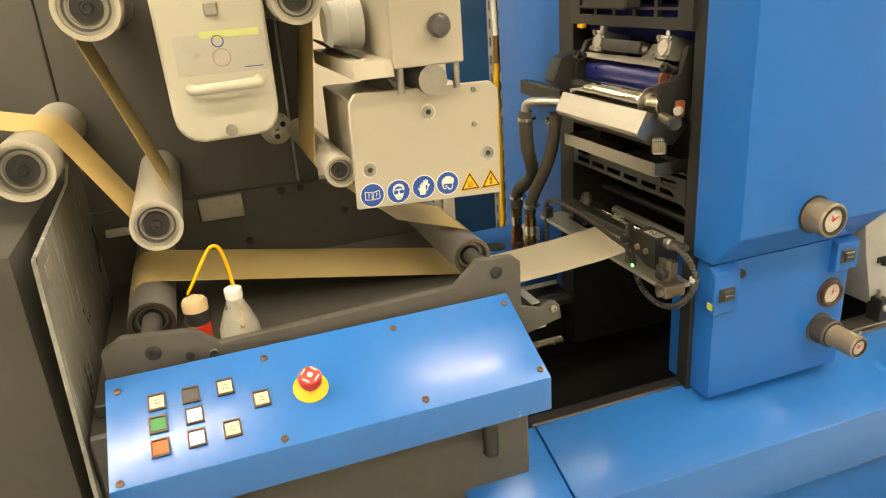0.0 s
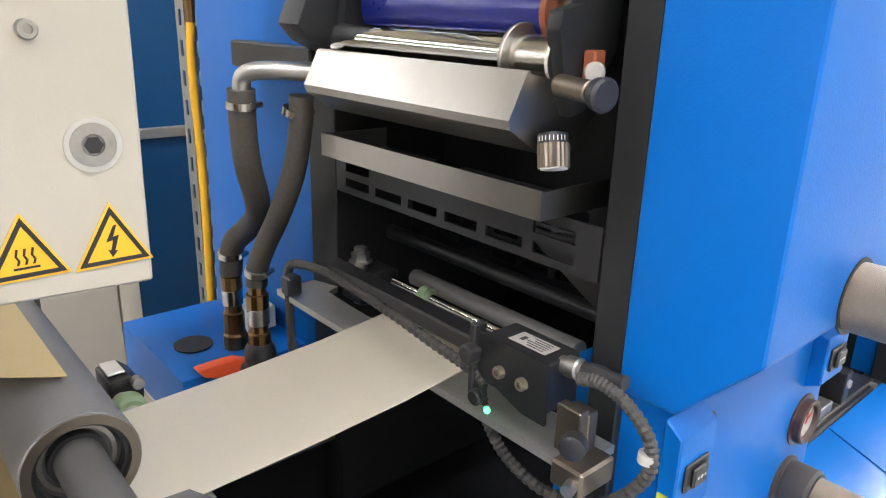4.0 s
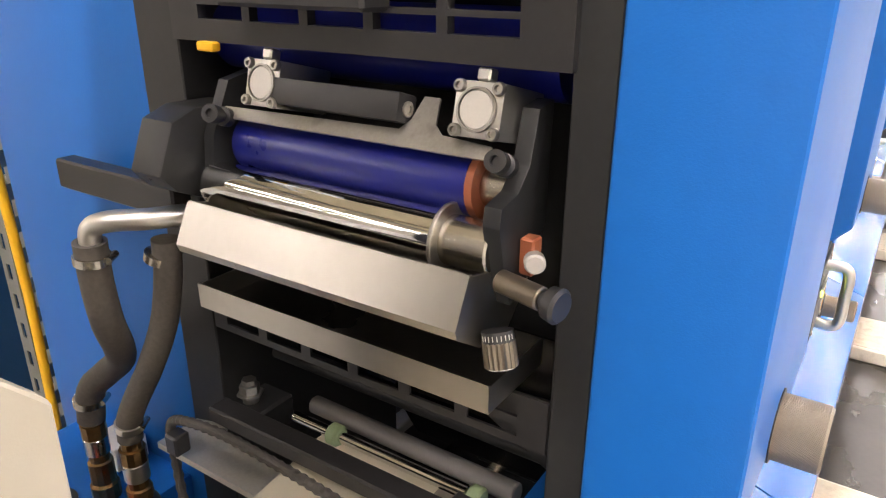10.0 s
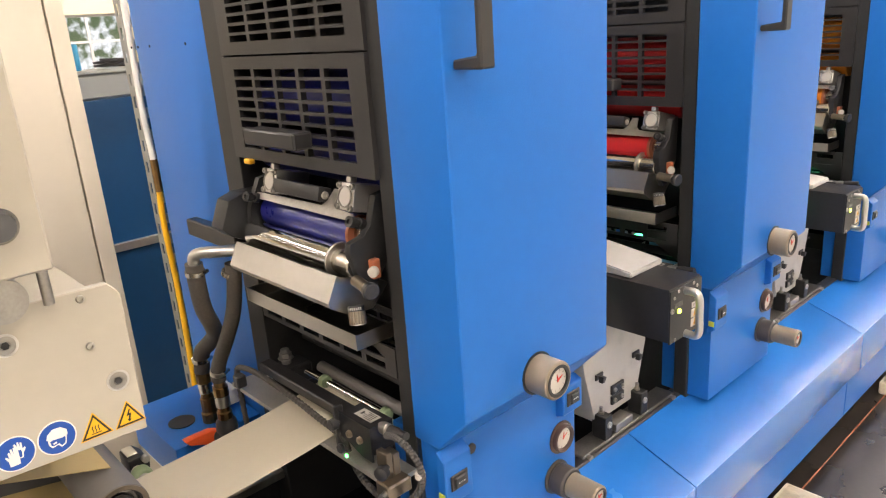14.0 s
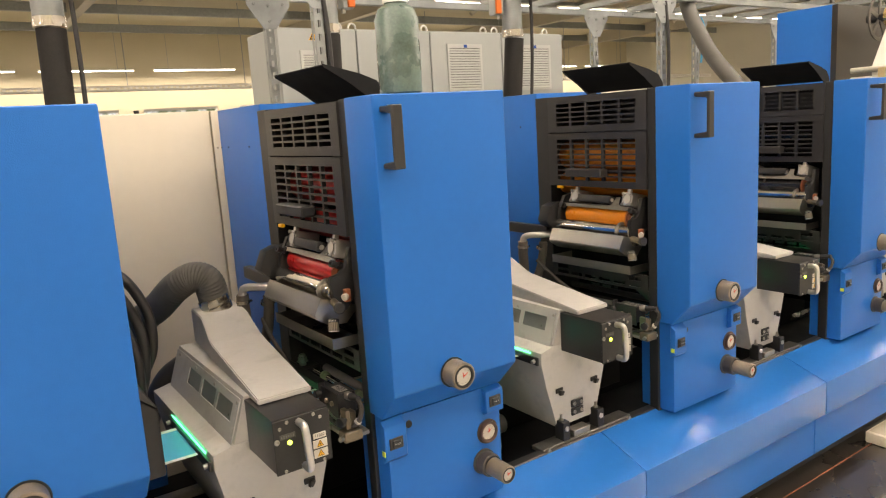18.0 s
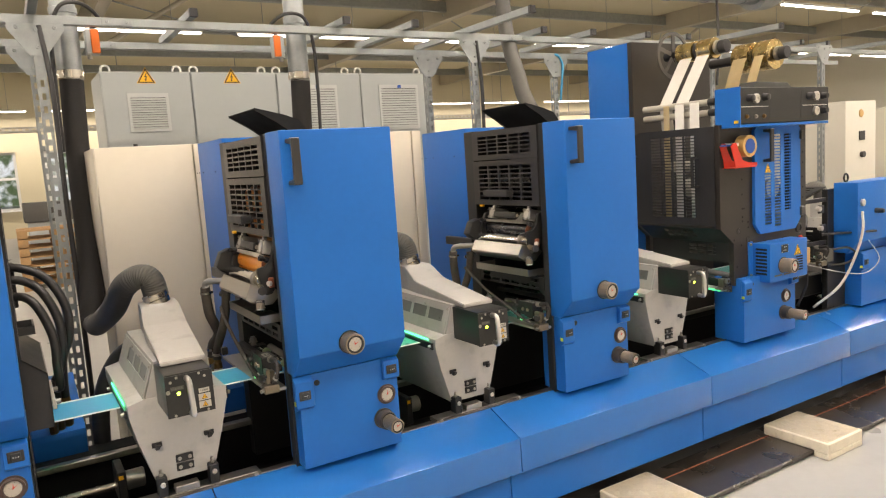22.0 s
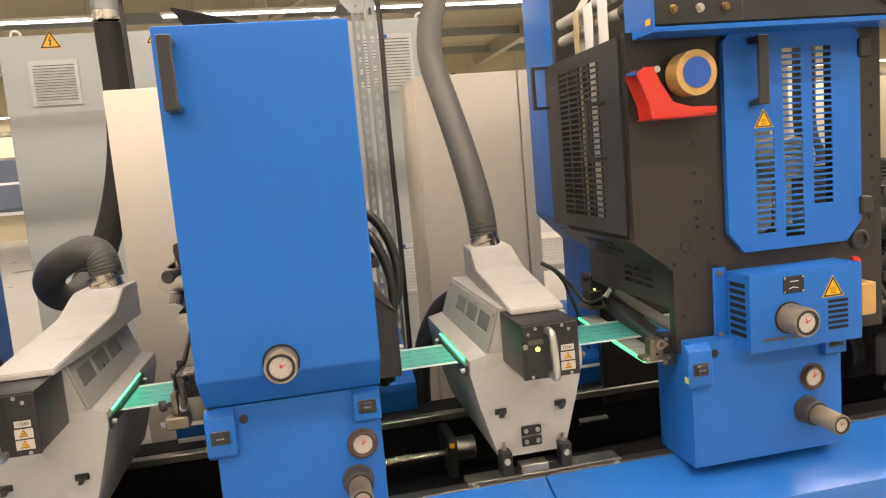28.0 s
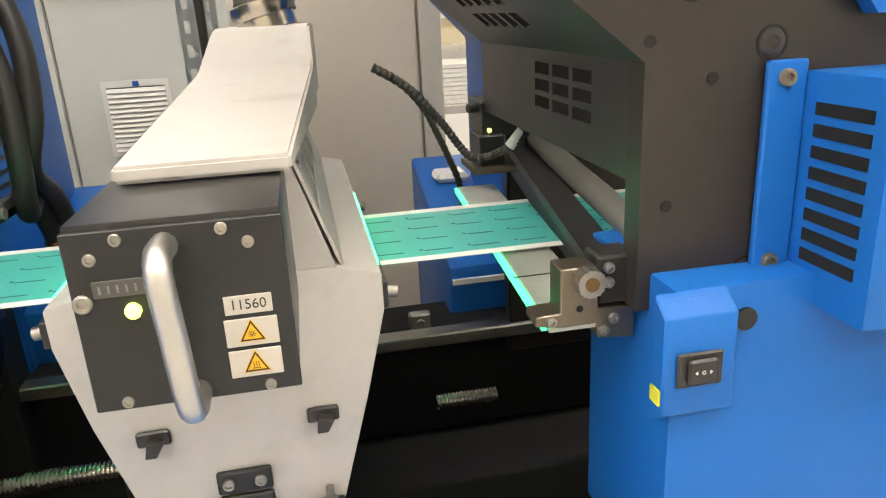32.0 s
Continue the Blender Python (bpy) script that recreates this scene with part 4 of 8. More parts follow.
    part("clamp_sleeve", Mesh().cyl(P(0.959, 1.25, 1.219), P(0.9485, 1.203, 1.217), 0.011, 24, 0.0015), WARM_PLATE, ck, "gunmetal sleeve")
    kn = Mesh()
    prof = 40
    a, b = Vector(P(0.952, 1.247, 1.172)), Vector(P(0.942, 1.232, 1.12))
    ax = (b - a).normalized()
    uu = ax.cross(Vector((1, 0, 0))).normalized()
    ww = ax.cross(uu)
    rings = []
    for s in (0.01, 0.034):
        rings.append([kn.bm.verts.new(a + ax * s + (uu * math.cos(2 * math.pi * k / prof) + ww * math.sin(2 * math.pi * k / prof)) * (0.016 if k % 2 else 0.0148)) for k in range(prof)])
    kn.bridge(*rings)
    kn.bm.faces.new(rings[0][::-1])
    kn.bm.faces.new(rings[1])
    knob = part("knurled_knob", kn, WARM_PLATE, arm, "fluted dial knob")
    part("scale_ring", Mesh().cyl(a, a + ax * 0.0105, 0.0152, 28), PLASTIC, knob)
    for k in range(9):
        w = math.radians(150 + k * 15)
        part("scale_mark", Mesh().box((-0.0004, -0.0155, 0.003), (0.0004, -0.0151, 0.008), 0, 1, Matrix.Translation(a) @ ax.to_track_quat("Z", "Y").to_matrix().to_4x4() @ Matrix.Rotation(w, 4, "Z")), WHITE, knob)
    part("knob_face", Mesh().cyl(a + ax * 0.034, a + ax * 0.0355, 0.0135, 24), WHITE, knob)
    part("post_screw", Mesh().lathe(P(1.0, 1.268, 1.313), P(0.966, 1.263, 1.327), [(0, 0.011), (0.012, 0.011), (0.013, 0.007), (0.022, 0.007), (0.023, 0.0105), (0.036, 0.0105), (0.0362, 0.005), (0.032, 0.005)], 18), BLACK_SATIN, arm)
    part("post_screw", Mesh().lathe(P(0.985, 1.622, 1.32), P(0.951, 1.612, 1.332), [(0, 0.011), (0.012, 0.011), (0.013, 0.007), (0.022, 0.007), (0.023, 0.0105), (0.036, 0.0105), (0.0362, 0.005), (0.032, 0.005)], 18), BLACK_SATIN, arm)
    blk = part("bearing_block", Mesh().prism([(0.925 + d, 1.24), (0.905 + d, 1.262), (0.93 + d, 1.32), (0.965 + d, 1.332), (1.03 + d, 1.33), (1.03 + d, 1.24), (0.98 + d, 1.215)], "y", 1.65, 1.705, 0.004, 2), BLACK, u, "black bearing block")
    for zz, xx in ((1.285, 0.912), (1.258, 0.905)):
        part("screw", bolt(Mesh(), P(xx + 0.01, 1.678, zz), (-1, 0, 0.35), 0.006), BLACK_SATIN, blk)
    part("side_stub", Mesh().box(P(0.955, 1.705, 1.185), P(0.985, 1.96, 1.228), 0.003), BLACK_SATIN, blk)
    part("rear_arm", Mesh().prism([(1.05 + d, 1.37), (1.0 + d, 1.36), (0.97 + d, 1.3), (0.96 + d, 1.22), (1.05 + d, 1.2)], "y", 1.632, 1.648), BLACK, u)
    part("yellow_button", Mesh().box(P(0.985, 1.636, 1.392), P(0.999, 1.664, 1.403), 0.005, 3), YELLOW, u)
    # hoses with their fittings and the tank
    part("drain_pipe", Mesh().tube([P(0.96, 1.688, 1.196), P(0.92, 1.71, 1.197), P(0.892, 1.745, 1.195), P(0.88, 1.765, 1.185), P(0.878, 1.77, 1.16)], 0.0135, 16, 5), ALU, u, "bent aluminium pipe")
    ha = part("hose", Mesh().tube([P(0.878, 1.77, 1.168), P(0.88, 1.775, 1.11), P(0.886, 1.778, 1.05), P(0.91, 1.805, 0.995), P(0.93, 1.845, 0.95), P(0.928, 1.885, 0.915), P(0.914, 1.91, 0.885), P(0.91, 1.92, 0.83)], 0.0205, 18, 6), HOSE_RUBBER, u, "kinked black rubber hose")
    hb2 = part("hose", Mesh().tube([P(0.948, 1.72, 1.16), P(0.947, 1.724, 1.11), P(0.94, 1.738, 1.04), P(0.927, 1.765, 0.97), P(0.914, 1.795, 0.91), P(0.908, 1.812, 0.87), P(0.907, 1.815, 0.84)], 0.018, 18, 6), HOSE_RUBBER, u, "black rubber hose")
    hose_clamp(ha, P(0.8785, 1.772, 1.145), (0, 0.1, -1), 0.021)
    hose_clamp(ha, P(0.911, 1.917, 0.865), (0, 0.1, -1), 0.021)
    hose_clamp(hb2, P(0.944, 1.73, 1.135), (-0.1, 0.3, -1), 0.0185)
    hose_clamp(hb2, P(0.908, 1.813, 0.864), (0, 0.2, -1), 0.0185)
    for fx, fy in ((0.91, 1.92), (0.907, 1.816)):
        part("brass_fitting", Mesh().lathe(P(fx, fy, 0.845), P(fx, fy, 0.6), [(0, 0.015), (0.02, 0.015), (0.021, 0.019), (0.045, 0.019), (0.046, 0.0155), (0.09, 0.0155), (0.092, 0.019), (0.13, 0.019), (0.135, 0.022), (0.176, 0.022)], 12), BRASS, u, "tarnished brass fitting", 20)
        part("steel_sleeve", Mesh().cyl(P(fx, fy, 0.8), P(fx, fy, 0.768), 0.0185, 24, 0.002), STEEL, u)
    valve = part("ball_valve", Mesh().lathe(P(0.907, 1.816, 0.735), P(0.907, 1.816, 0.66), [(0, 0.02), (0.01, 0.026), (0.03, 0.028), (0.05, 0.022), (0.072, 0.026)], 18), BLACK_SATIN, u)
    part("valve_stem", Mesh().cyl(P(0.907, 1.8, 0.69), P(0.885, 1.83, 0.678), 0.02, 20, 0.002), PLASTIC, valve)
    part("valve_handle", Mesh().prism([(0.8 + d, 0.705), (0.812 + d, 0.689), (0.85 + d, 0.675), (0.893 + d, 0.657), (0.908 + d, 0.667), (0.9 + d, 0.693), (0.872 + d, 0.705), (0.835 + d, 0.706)], "y", 1.83, 1.855, 0.004, 2), ORANGE_RED, valve, "orange-red valve handle")
    tank = part("ink_tank", Mesh().box(P(0.78, 1.85, 0.575), P(1.02, 2.15, 0.684), 0.008, 2), BLUE, u, "blue painted tank")
    part("tank_trim", Mesh().box(P(0.785, 1.847, 0.562), P(1.015, 2.1, 0.577), 0.001), WHITE, tank)
    part("opening", Mesh().cyl(P(0.85, 1.97, 0.6845), P(0.85, 1.97, 0.687), 0.035, 24), BLACK, tank)
    part("paper_sheet", Mesh().box(P(0.95, 1.95, 0.685), P(1.01, 2.02, 0.73), 0.002), WHITE, tank)
    # the assembly sits a little deeper in the unit; the air cylinders keep their spacing
    deeper = Matrix.Translation((0.043, 0.045, -0.002)) @ Matrix.Diagonal((1, 1.017, 1, 1))
    aside = Matrix.Translation((0.036, 0, -0.005))
    for ob in set(u.children_recursive) - before:
        fixed = ob.name.startswith("air_cylinder") or ob.parent.name.startswith("air_cylinder")
        ob.data.transform(aside if fixed else deeper)


def lower_deck(u, x0, plain):
    """The sensor beam, cable and guide rollers where the web enters a unit."""
    d = x0 - 1.045
    lift = 0.0 if plain else 0.025
    def P(x, y, z):
        return (x + d + 0.012, y - (0.024 + 0.03 * (y - 1.31) if y else 0.0), z + (lift + 0.012 if z else 0.0))
    plate = part("beam_plate", Mesh().poly([(1.2, 0), (1.82, 0), (1.82, 0.07), (1.77, 0.085), (1.76, 0.06), (1.65, 0.055), (1.4, 0.07), (1.2, 0.07)], P(0.951, 0, 0.82 if plain else 0.81), (0, 1, 0), (1, 0, 0), -0.01), BEAM_STEEL, u, "machined steel beam plate")
    part("beam_bar", Mesh().box(P(1.0, 1.29, 0.86), P(1.034, 1.8, 0.885), 0.003), BLACK_SATIN, u)
    nut = part("nut", Mesh().lathe(P(1.07, 1.79, 0.872), P(1.07, 1.79, 1), [(0, 0.02), (0.004, 0.02), (0.0045, 0.0155), (0.017, 0.0155), (0.018, 0.011), (0.026, 0.011)], 6), STEEL_DULL, u, "steel hexagon nut", 20)
    part("stud", Mesh().cyl(P(1.07, 1.79, 0.8), P(1.07, 1.79, 0.874), 0.012, 16), STEEL_DULL, nut)
    part("stud_bracket", Mesh().box(P(1.045, 1.75, 0.81), P(1.12, 1.82, 0.86), 0.004), BLACK, u)
    part("guide_roller", Mesh().cyl(P(1.1, 1.34, 0.872), P(1.115, 1.7, 0.862), 0.0135, 24, 0.002), ROLLER_GREY, u, "grey coated guide roller")
    rod = part("guide_rod", Mesh().cyl(P(1.075, 1.4, 0.863), P(1.075, 1.7, 0.863), 0.008, 16), CHROME, u)
    part("ring", Mesh().cyl(P(1.075, 1.61, 0.863), P(1.075, 1.63, 0.863), 0.0155, 24, 0.003), GREEN_ROLL, rod)
    part("ring", Mesh().cyl(P(1.075, 1.375, 0.863), P(1.075, 1.395, 0.863), 0.0155, 24, 0.003), GREEN_ROLL, rod)
    part("cross_tube", Mesh().cyl(P(1.14, 1.275, 0.91), P(1.14, 1.8, 0.91), 0.012, 16), BLACK, u)
    strip = Mesh()
    us = [1.256] + grid_breaks(1.29, 1.742, 6, 0.016) + [1.768]
    vs = [1.008, 1.018, 1.032, 1.042, 1.058, 1.07]
    strip.slotted(us, vs, lambda i, j: not (i % 2 == 1 and (j == 1 or (j == 3 and i in (1, 11)))), lambda a, b, w: Vector((x0 + 0.004 + w, a, b)), 0.004)
    part("slotted_strip", strip, BLACK_SATIN, u)
    part("inner_vent", vent_panel(Mesh(), 1.29, 1.8, 0.9, 1.05, x0 + 0.16, 0.004, 0.1, 0.02, 5, 6), BLACK_GLOSS, u)
    part("guard_plate", Mesh().poly([(1.27, 0.93), (1.43, 1.02), (1.27, 1.03)], P(1.1, 0, 0), (0, 1, 0), (0, 0, 1), 0.003), BLACK_SATIN, u)
    # sensor
    box = part("sensor_box", Mesh().box(P(0.957, 1.272, 0.866), P(1.012, 1.372, 0.926), 0.002), BLACK_SATIN, u, "black web sensor with a printed label")
    part("sensor_plate", Mesh().poly([(1.268, 0.93), (1.376, 0.93), (1.376, 0.878), (1.34, 0.872), (1.3, 0.858), (1.268, 0.858)], (0.968 + d, -0.024, lift + 0.012), (0, 1, 0), (0, 0, 1), -0.004), BLACK, box)
    lab = part("label", Mesh().box(P(0.972, 1.29, 0.9262), P(0.998, 1.345, 0.9268)), DIAL, box)
    for k in range(5):
        part("text_line", Mesh().box(P(0.975 + k * 0.0045, 1.296, 0.9268), P(0.9765 + k * 0.0045, 1.32 + 0.004 * (k % 3), 0.927)), BLACK, lab)
    part("text_line", Mesh().box(P(0.98, 1.33, 0.9268), P(0.99, 1.336, 0.927)), BLACK, lab)
    for yy in (1.3, 1.335):
        part("screw", bolt(Mesh(), P(0.952, yy, 0.895), (-1, 0, 0), 0.0075, 0.007), BRONZE, box)
    part("thumb_screw", Mesh().lathe(P(0.955, 1.372, 0.907), P(0.925, 1.372, 0.907), [(0, 0.005), (0.01, 0.005), (0.011, 0.012), (0.023, 0.012), (0.025, 0.009)], 18), PLASTIC, box)
    part("side_clip", Mesh().box(P(0.945, 1.372, 0.85), P(0.965, 1.382, 0.94), 0.002), BLACK_SATIN, box)
    part("small_wheel", Mesh().cyl(P(0.94, 1.366, 0.852), P(0.95, 1.366, 0.852), 0.01, 18, 0.002), BLACK_SATIN, box)
    part("indicator", Mesh().cyl(P(0.945, 1.345, 0.845), P(0.942, 1.345, 0.845), 0.004, 10), LED_GREEN, box, "lit green indicator")
    con = part("connector", Mesh().lathe(P(0.985, 1.275, 0.918), P(0.982, 1.2, 0.93), [(0, 0.01), (0.008, 0.01), (0.009, 0.012), (0.024, 0.012), (0.026, 0.01), (0.034, 0.01)], 20), STEEL_DULL, box, "dull nickel plug")
    part("boot", Mesh().lathe(P(0.984, 1.243, 0.923), P(0.981, 1.15, 0.938), [(0, 0.0105), (0.02, 0.0105), (0.03, 0.008), (0.05, 0.0075)], 16), PLASTIC, con)
    blk = part("brass_bracket", Mesh().box(P(0.95, 1.218, 0.842), P(0.964, 1.25, 0.896), 0.0015).box(P(0.967, 1.22, 0.842), P(0.983, 1.25, 0.888), 0.0015), WARM_PLATE, u, "gunmetal clamp bracket")
    part("bracket_block", Mesh().box(P(0.935, 1.198, 0.812), P(0.99, 1.24, 0.842), 0.003), WARM_PLATE, blk)
    part("clamp_screw", Mesh().lathe(P(0.95, 1.218, 0.872), P(0.91, 1.2, 0.872), [(0, 0.006), (0.012, 0.006), (0.013, 0.0135), (0.026, 0.0135), (0.028, 0.01)], 18), PLASTIC, blk)
    part("clamp_screw", Mesh().cyl(P(0.937, 1.21, 0.826), P(0.922, 1.205, 0.826), 0.007, 14), STEEL_DULL, blk)
    # spiral-wrapped cable
    path = [P(0.971, 1.24, 0.92), P(0.973, 1.215, 0.925), P(0.975, 1.183, 0.915), P(0.977, 1.153, 0.885), P(0.975, 1.153, 0.845), P(0.973, 1.2, 0.79), P(0.973, 1.27, 0.764), P(0.973, 1.33, 0.772), P(0.972, 1.366, 0.8), P(0.968, 1.38, 0.84), P(0.956, 1.37, 0.872), P(0.953, 1.395, 0.879), P(0.953, 1.46, 0.885), P(0.953, 1.535, 0.894), P(0.953, 1.615, 0.9), P(0.953, 1.71, 0.903), P(0.952, 1.795, 0.892), P(0.952, 1.822, 0.87), P(0.954, 1.826, 0.82), P(0.96, 1.83, 0.7), P(0.98, 1.85, 0.62)]
    if not plain:
        path = [P(0.983, 1.205, 0.93), P(0.984, 1.19, 0.918), P(0.985, 1.186, 0.9), P(0.982, 1.196, 0.872), P(0.975, 1.215, 0.85), P(0.965, 1.25, 0.836), P(0.953, 1.3, 0.838), P(0.945, 1.36, 0.86), P(0.942, 1.44, 0.89), P(0.945, 1.54, 0.92), P(0.948, 1.64, 0.955), P(0.95, 1.73, 0.995), P(0.952, 1.79, 1.025), P(0.96, 1.83, 1.04)]
    cab = part("cable", Mesh().tube(path, 0.0076, 10, 12, 0.0017), RUBBER, u, "spiral-wrapped black cable", 28)
    a, b = Vector(path[3]), Vector(path[4])
    part("cable_tag", Mesh().lathe(a.lerp(b, 0.25), b, [(0, 0.0098), ((b - a).length * 0.25, 0.0098)], 12), DIAL, cab, "white cable tag")
    part("cable_post", Mesh().box(P(0.935, 1.79, 0.84), P(0.96, 1.815, 0.872), 0.003), BLACK_SATIN, plate)
    if not plain:
        # Added emitter: stands in for green dryer light falling on the beam.
        part("added_glow_strip", Mesh().box(P(0.955, 1.24, 0.815), P(0.99, 1.78, 0.8165)), GREEN_LEAK, u, "added glowing strip for green light under the beam")


def outfeed_side(u, x0, sticker):
    """The side of a unit towards the dryer."""
    xr = x0 + UNIT_W
    part("vent_panel", vent_panel(Mesh(), 1.272, 1.828, 1.64, 1.762, xr - 0.006, 0.01, 0.06, 0.024, 5, 4), BLACK_SATIN, u)
    big = part("vent_panel", vent_panel(Mesh(), 1.272, 1.828, 1.11, 1.636, xr - 0.004, 0.012, 0.06, 0.03, 5, 15), BLACK_SATIN, u)
    part("panel_handle", square_bow(Mesh(), (xr + 0.008, 1.47, 1.16), (xr + 0.008, 1.62, 1.16), (0.05, 0, 0), (0, 0, 1), 0.028, 0.006), PLASTIC, big)
    hood = Mesh()
    hood.poly([(1.29, 0), (1.828, 0), (1.828, 0.095), (1.29, 0.095)], (xr, 0, 1.11), (0, 1, 0), (0.75, 0, -0.66), 0.004)
    hood.poly([(0, 0), (0.072, -0.062), (0.072, -0.24), (0, -0.24)], (xr, 1.29, 1.11), (1, 0, 0), (0, 0, 1), -0.004)
    duct = part("exhaust_hood", hood, BLACK_SATIN, u, "black angled exhaust hood")
    part("hood_grille", vent_panel(Mesh(), 1.29, 1.828, 0.875, 1.048, xr + 0.07, 0.004, 0.05, 0.03, 6, 6), BLACK_SATIN, duct)
    bar = part("clamp_bar", Mesh().box((xr + 0.078, 1.4, 0.895), (xr + 0.09, 1.76, 0.912), 0.002), ALU, duct, "aluminium clamp bar")
    part("thumb_screw", Mesh().cyl((xr + 0.09, 1.47, 0.902), (xr + 0.105, 1.47, 0.902), 0.009, 14), STEEL_DULL, bar)
    part("thumb_screw", Mesh().cyl((xr + 0.09, 1.64, 0.902), (xr + 0.105, 1.64, 0.902), 0.009, 14), STEEL_DULL, bar)
    part("lower_plate", Mesh().prism([(1.285, 0.87), (1.8, 0.87), (1.8, 0.7), (1.72, 0.6), (1.285, 0.6)], "x", xr - 0.002, xr + 0.004), BLACK_GLOSS, u)
    part("hose_port", Mesh().box((xr + 0.004, 1.83, 1.19), (xr + 0.02, 1.875, 1.36), 0.004), BLACK, u)
    for k, (top, y, out) in enumerate(((1.345, 1.8, 0.17), (1.3, 1.785, 0.14), (1.24, 1.765, 0.115))[1 if sticker else 0:]):
        h = part("air_hose", Mesh().tube([(xr - 0.02, y + 0.02, top), (xr + 0.04, y, top - 0.005), (xr + out * 0.7, y - 0.03, top - 0.05), (xr + out, y - 0.05, top - 0.16), (xr + out, y - 0.06, top - 0.27), (xr + out - 0.015 * (2 - k), y - 0.03, top - 0.36), (xr + out - 0.035, y + 0.06, 0.88), (xr + out - 0.035, y + 0.11, 0.8)], 0.016, 14, 6), PLASTIC, u, "thick black air hose")
        part("brass_fitting", Mesh().lathe((xr + out - 0.035, y + 0.112, 0.805), (xr + out - 0.035, y + 0.117, 0.6), [(0, 0.017), (0.03, 0.019), (0.032, 0.022), (0.06, 0.022), (0.14, 0.016)], 10), BRASS, h, "", 20)
    part("hose_block", Mesh().prism([(1.87, 0.64), (1.87, 0.665), (2.3, 0.8), (2.3, 0.5), (1.9, 0.5)], "x", xr, xr + 0.19, 0.003), BLUE, u, "blue sloping connection box")
    if x0 > 1.5:
        # Added emitter, no lamp here: throws green onto the lower plate.
        part("fill_glow_strip", Mesh().box((xr + 0.015, 1.36, 0.858), (xr + 0.05, 1.68, 0.861)), GREEN_FILL, u, "added glowing strip for green light under the hood")
    if sticker:
        pl = part("cover_plate", Mesh().box((xr, 1.1, 1.2), (xr + 0.004, 1.19, 1.375), 0.0015), BLUE, u)
        part("sticker", Mesh().box((xr + 0.004, 1.128, 1.292), (xr + 0.0046, 1.162, 1.33)), YELLOW, pl, "small yellow sticker")
        for z in (1.218, 1.36):
            part("screw", bolt(Mesh(), (xr + 0.003, 1.15, z), (1, 0, 0), 0.006, 0.004), STEEL_DULL, pl)


for i, (u, x) in enumerate(zip(UNITS, X0S)):
    inking(u, x, INKS[i][0])
    lower_deck(u, x, i == 0)
    outfeed_side(u, x, i == 3)


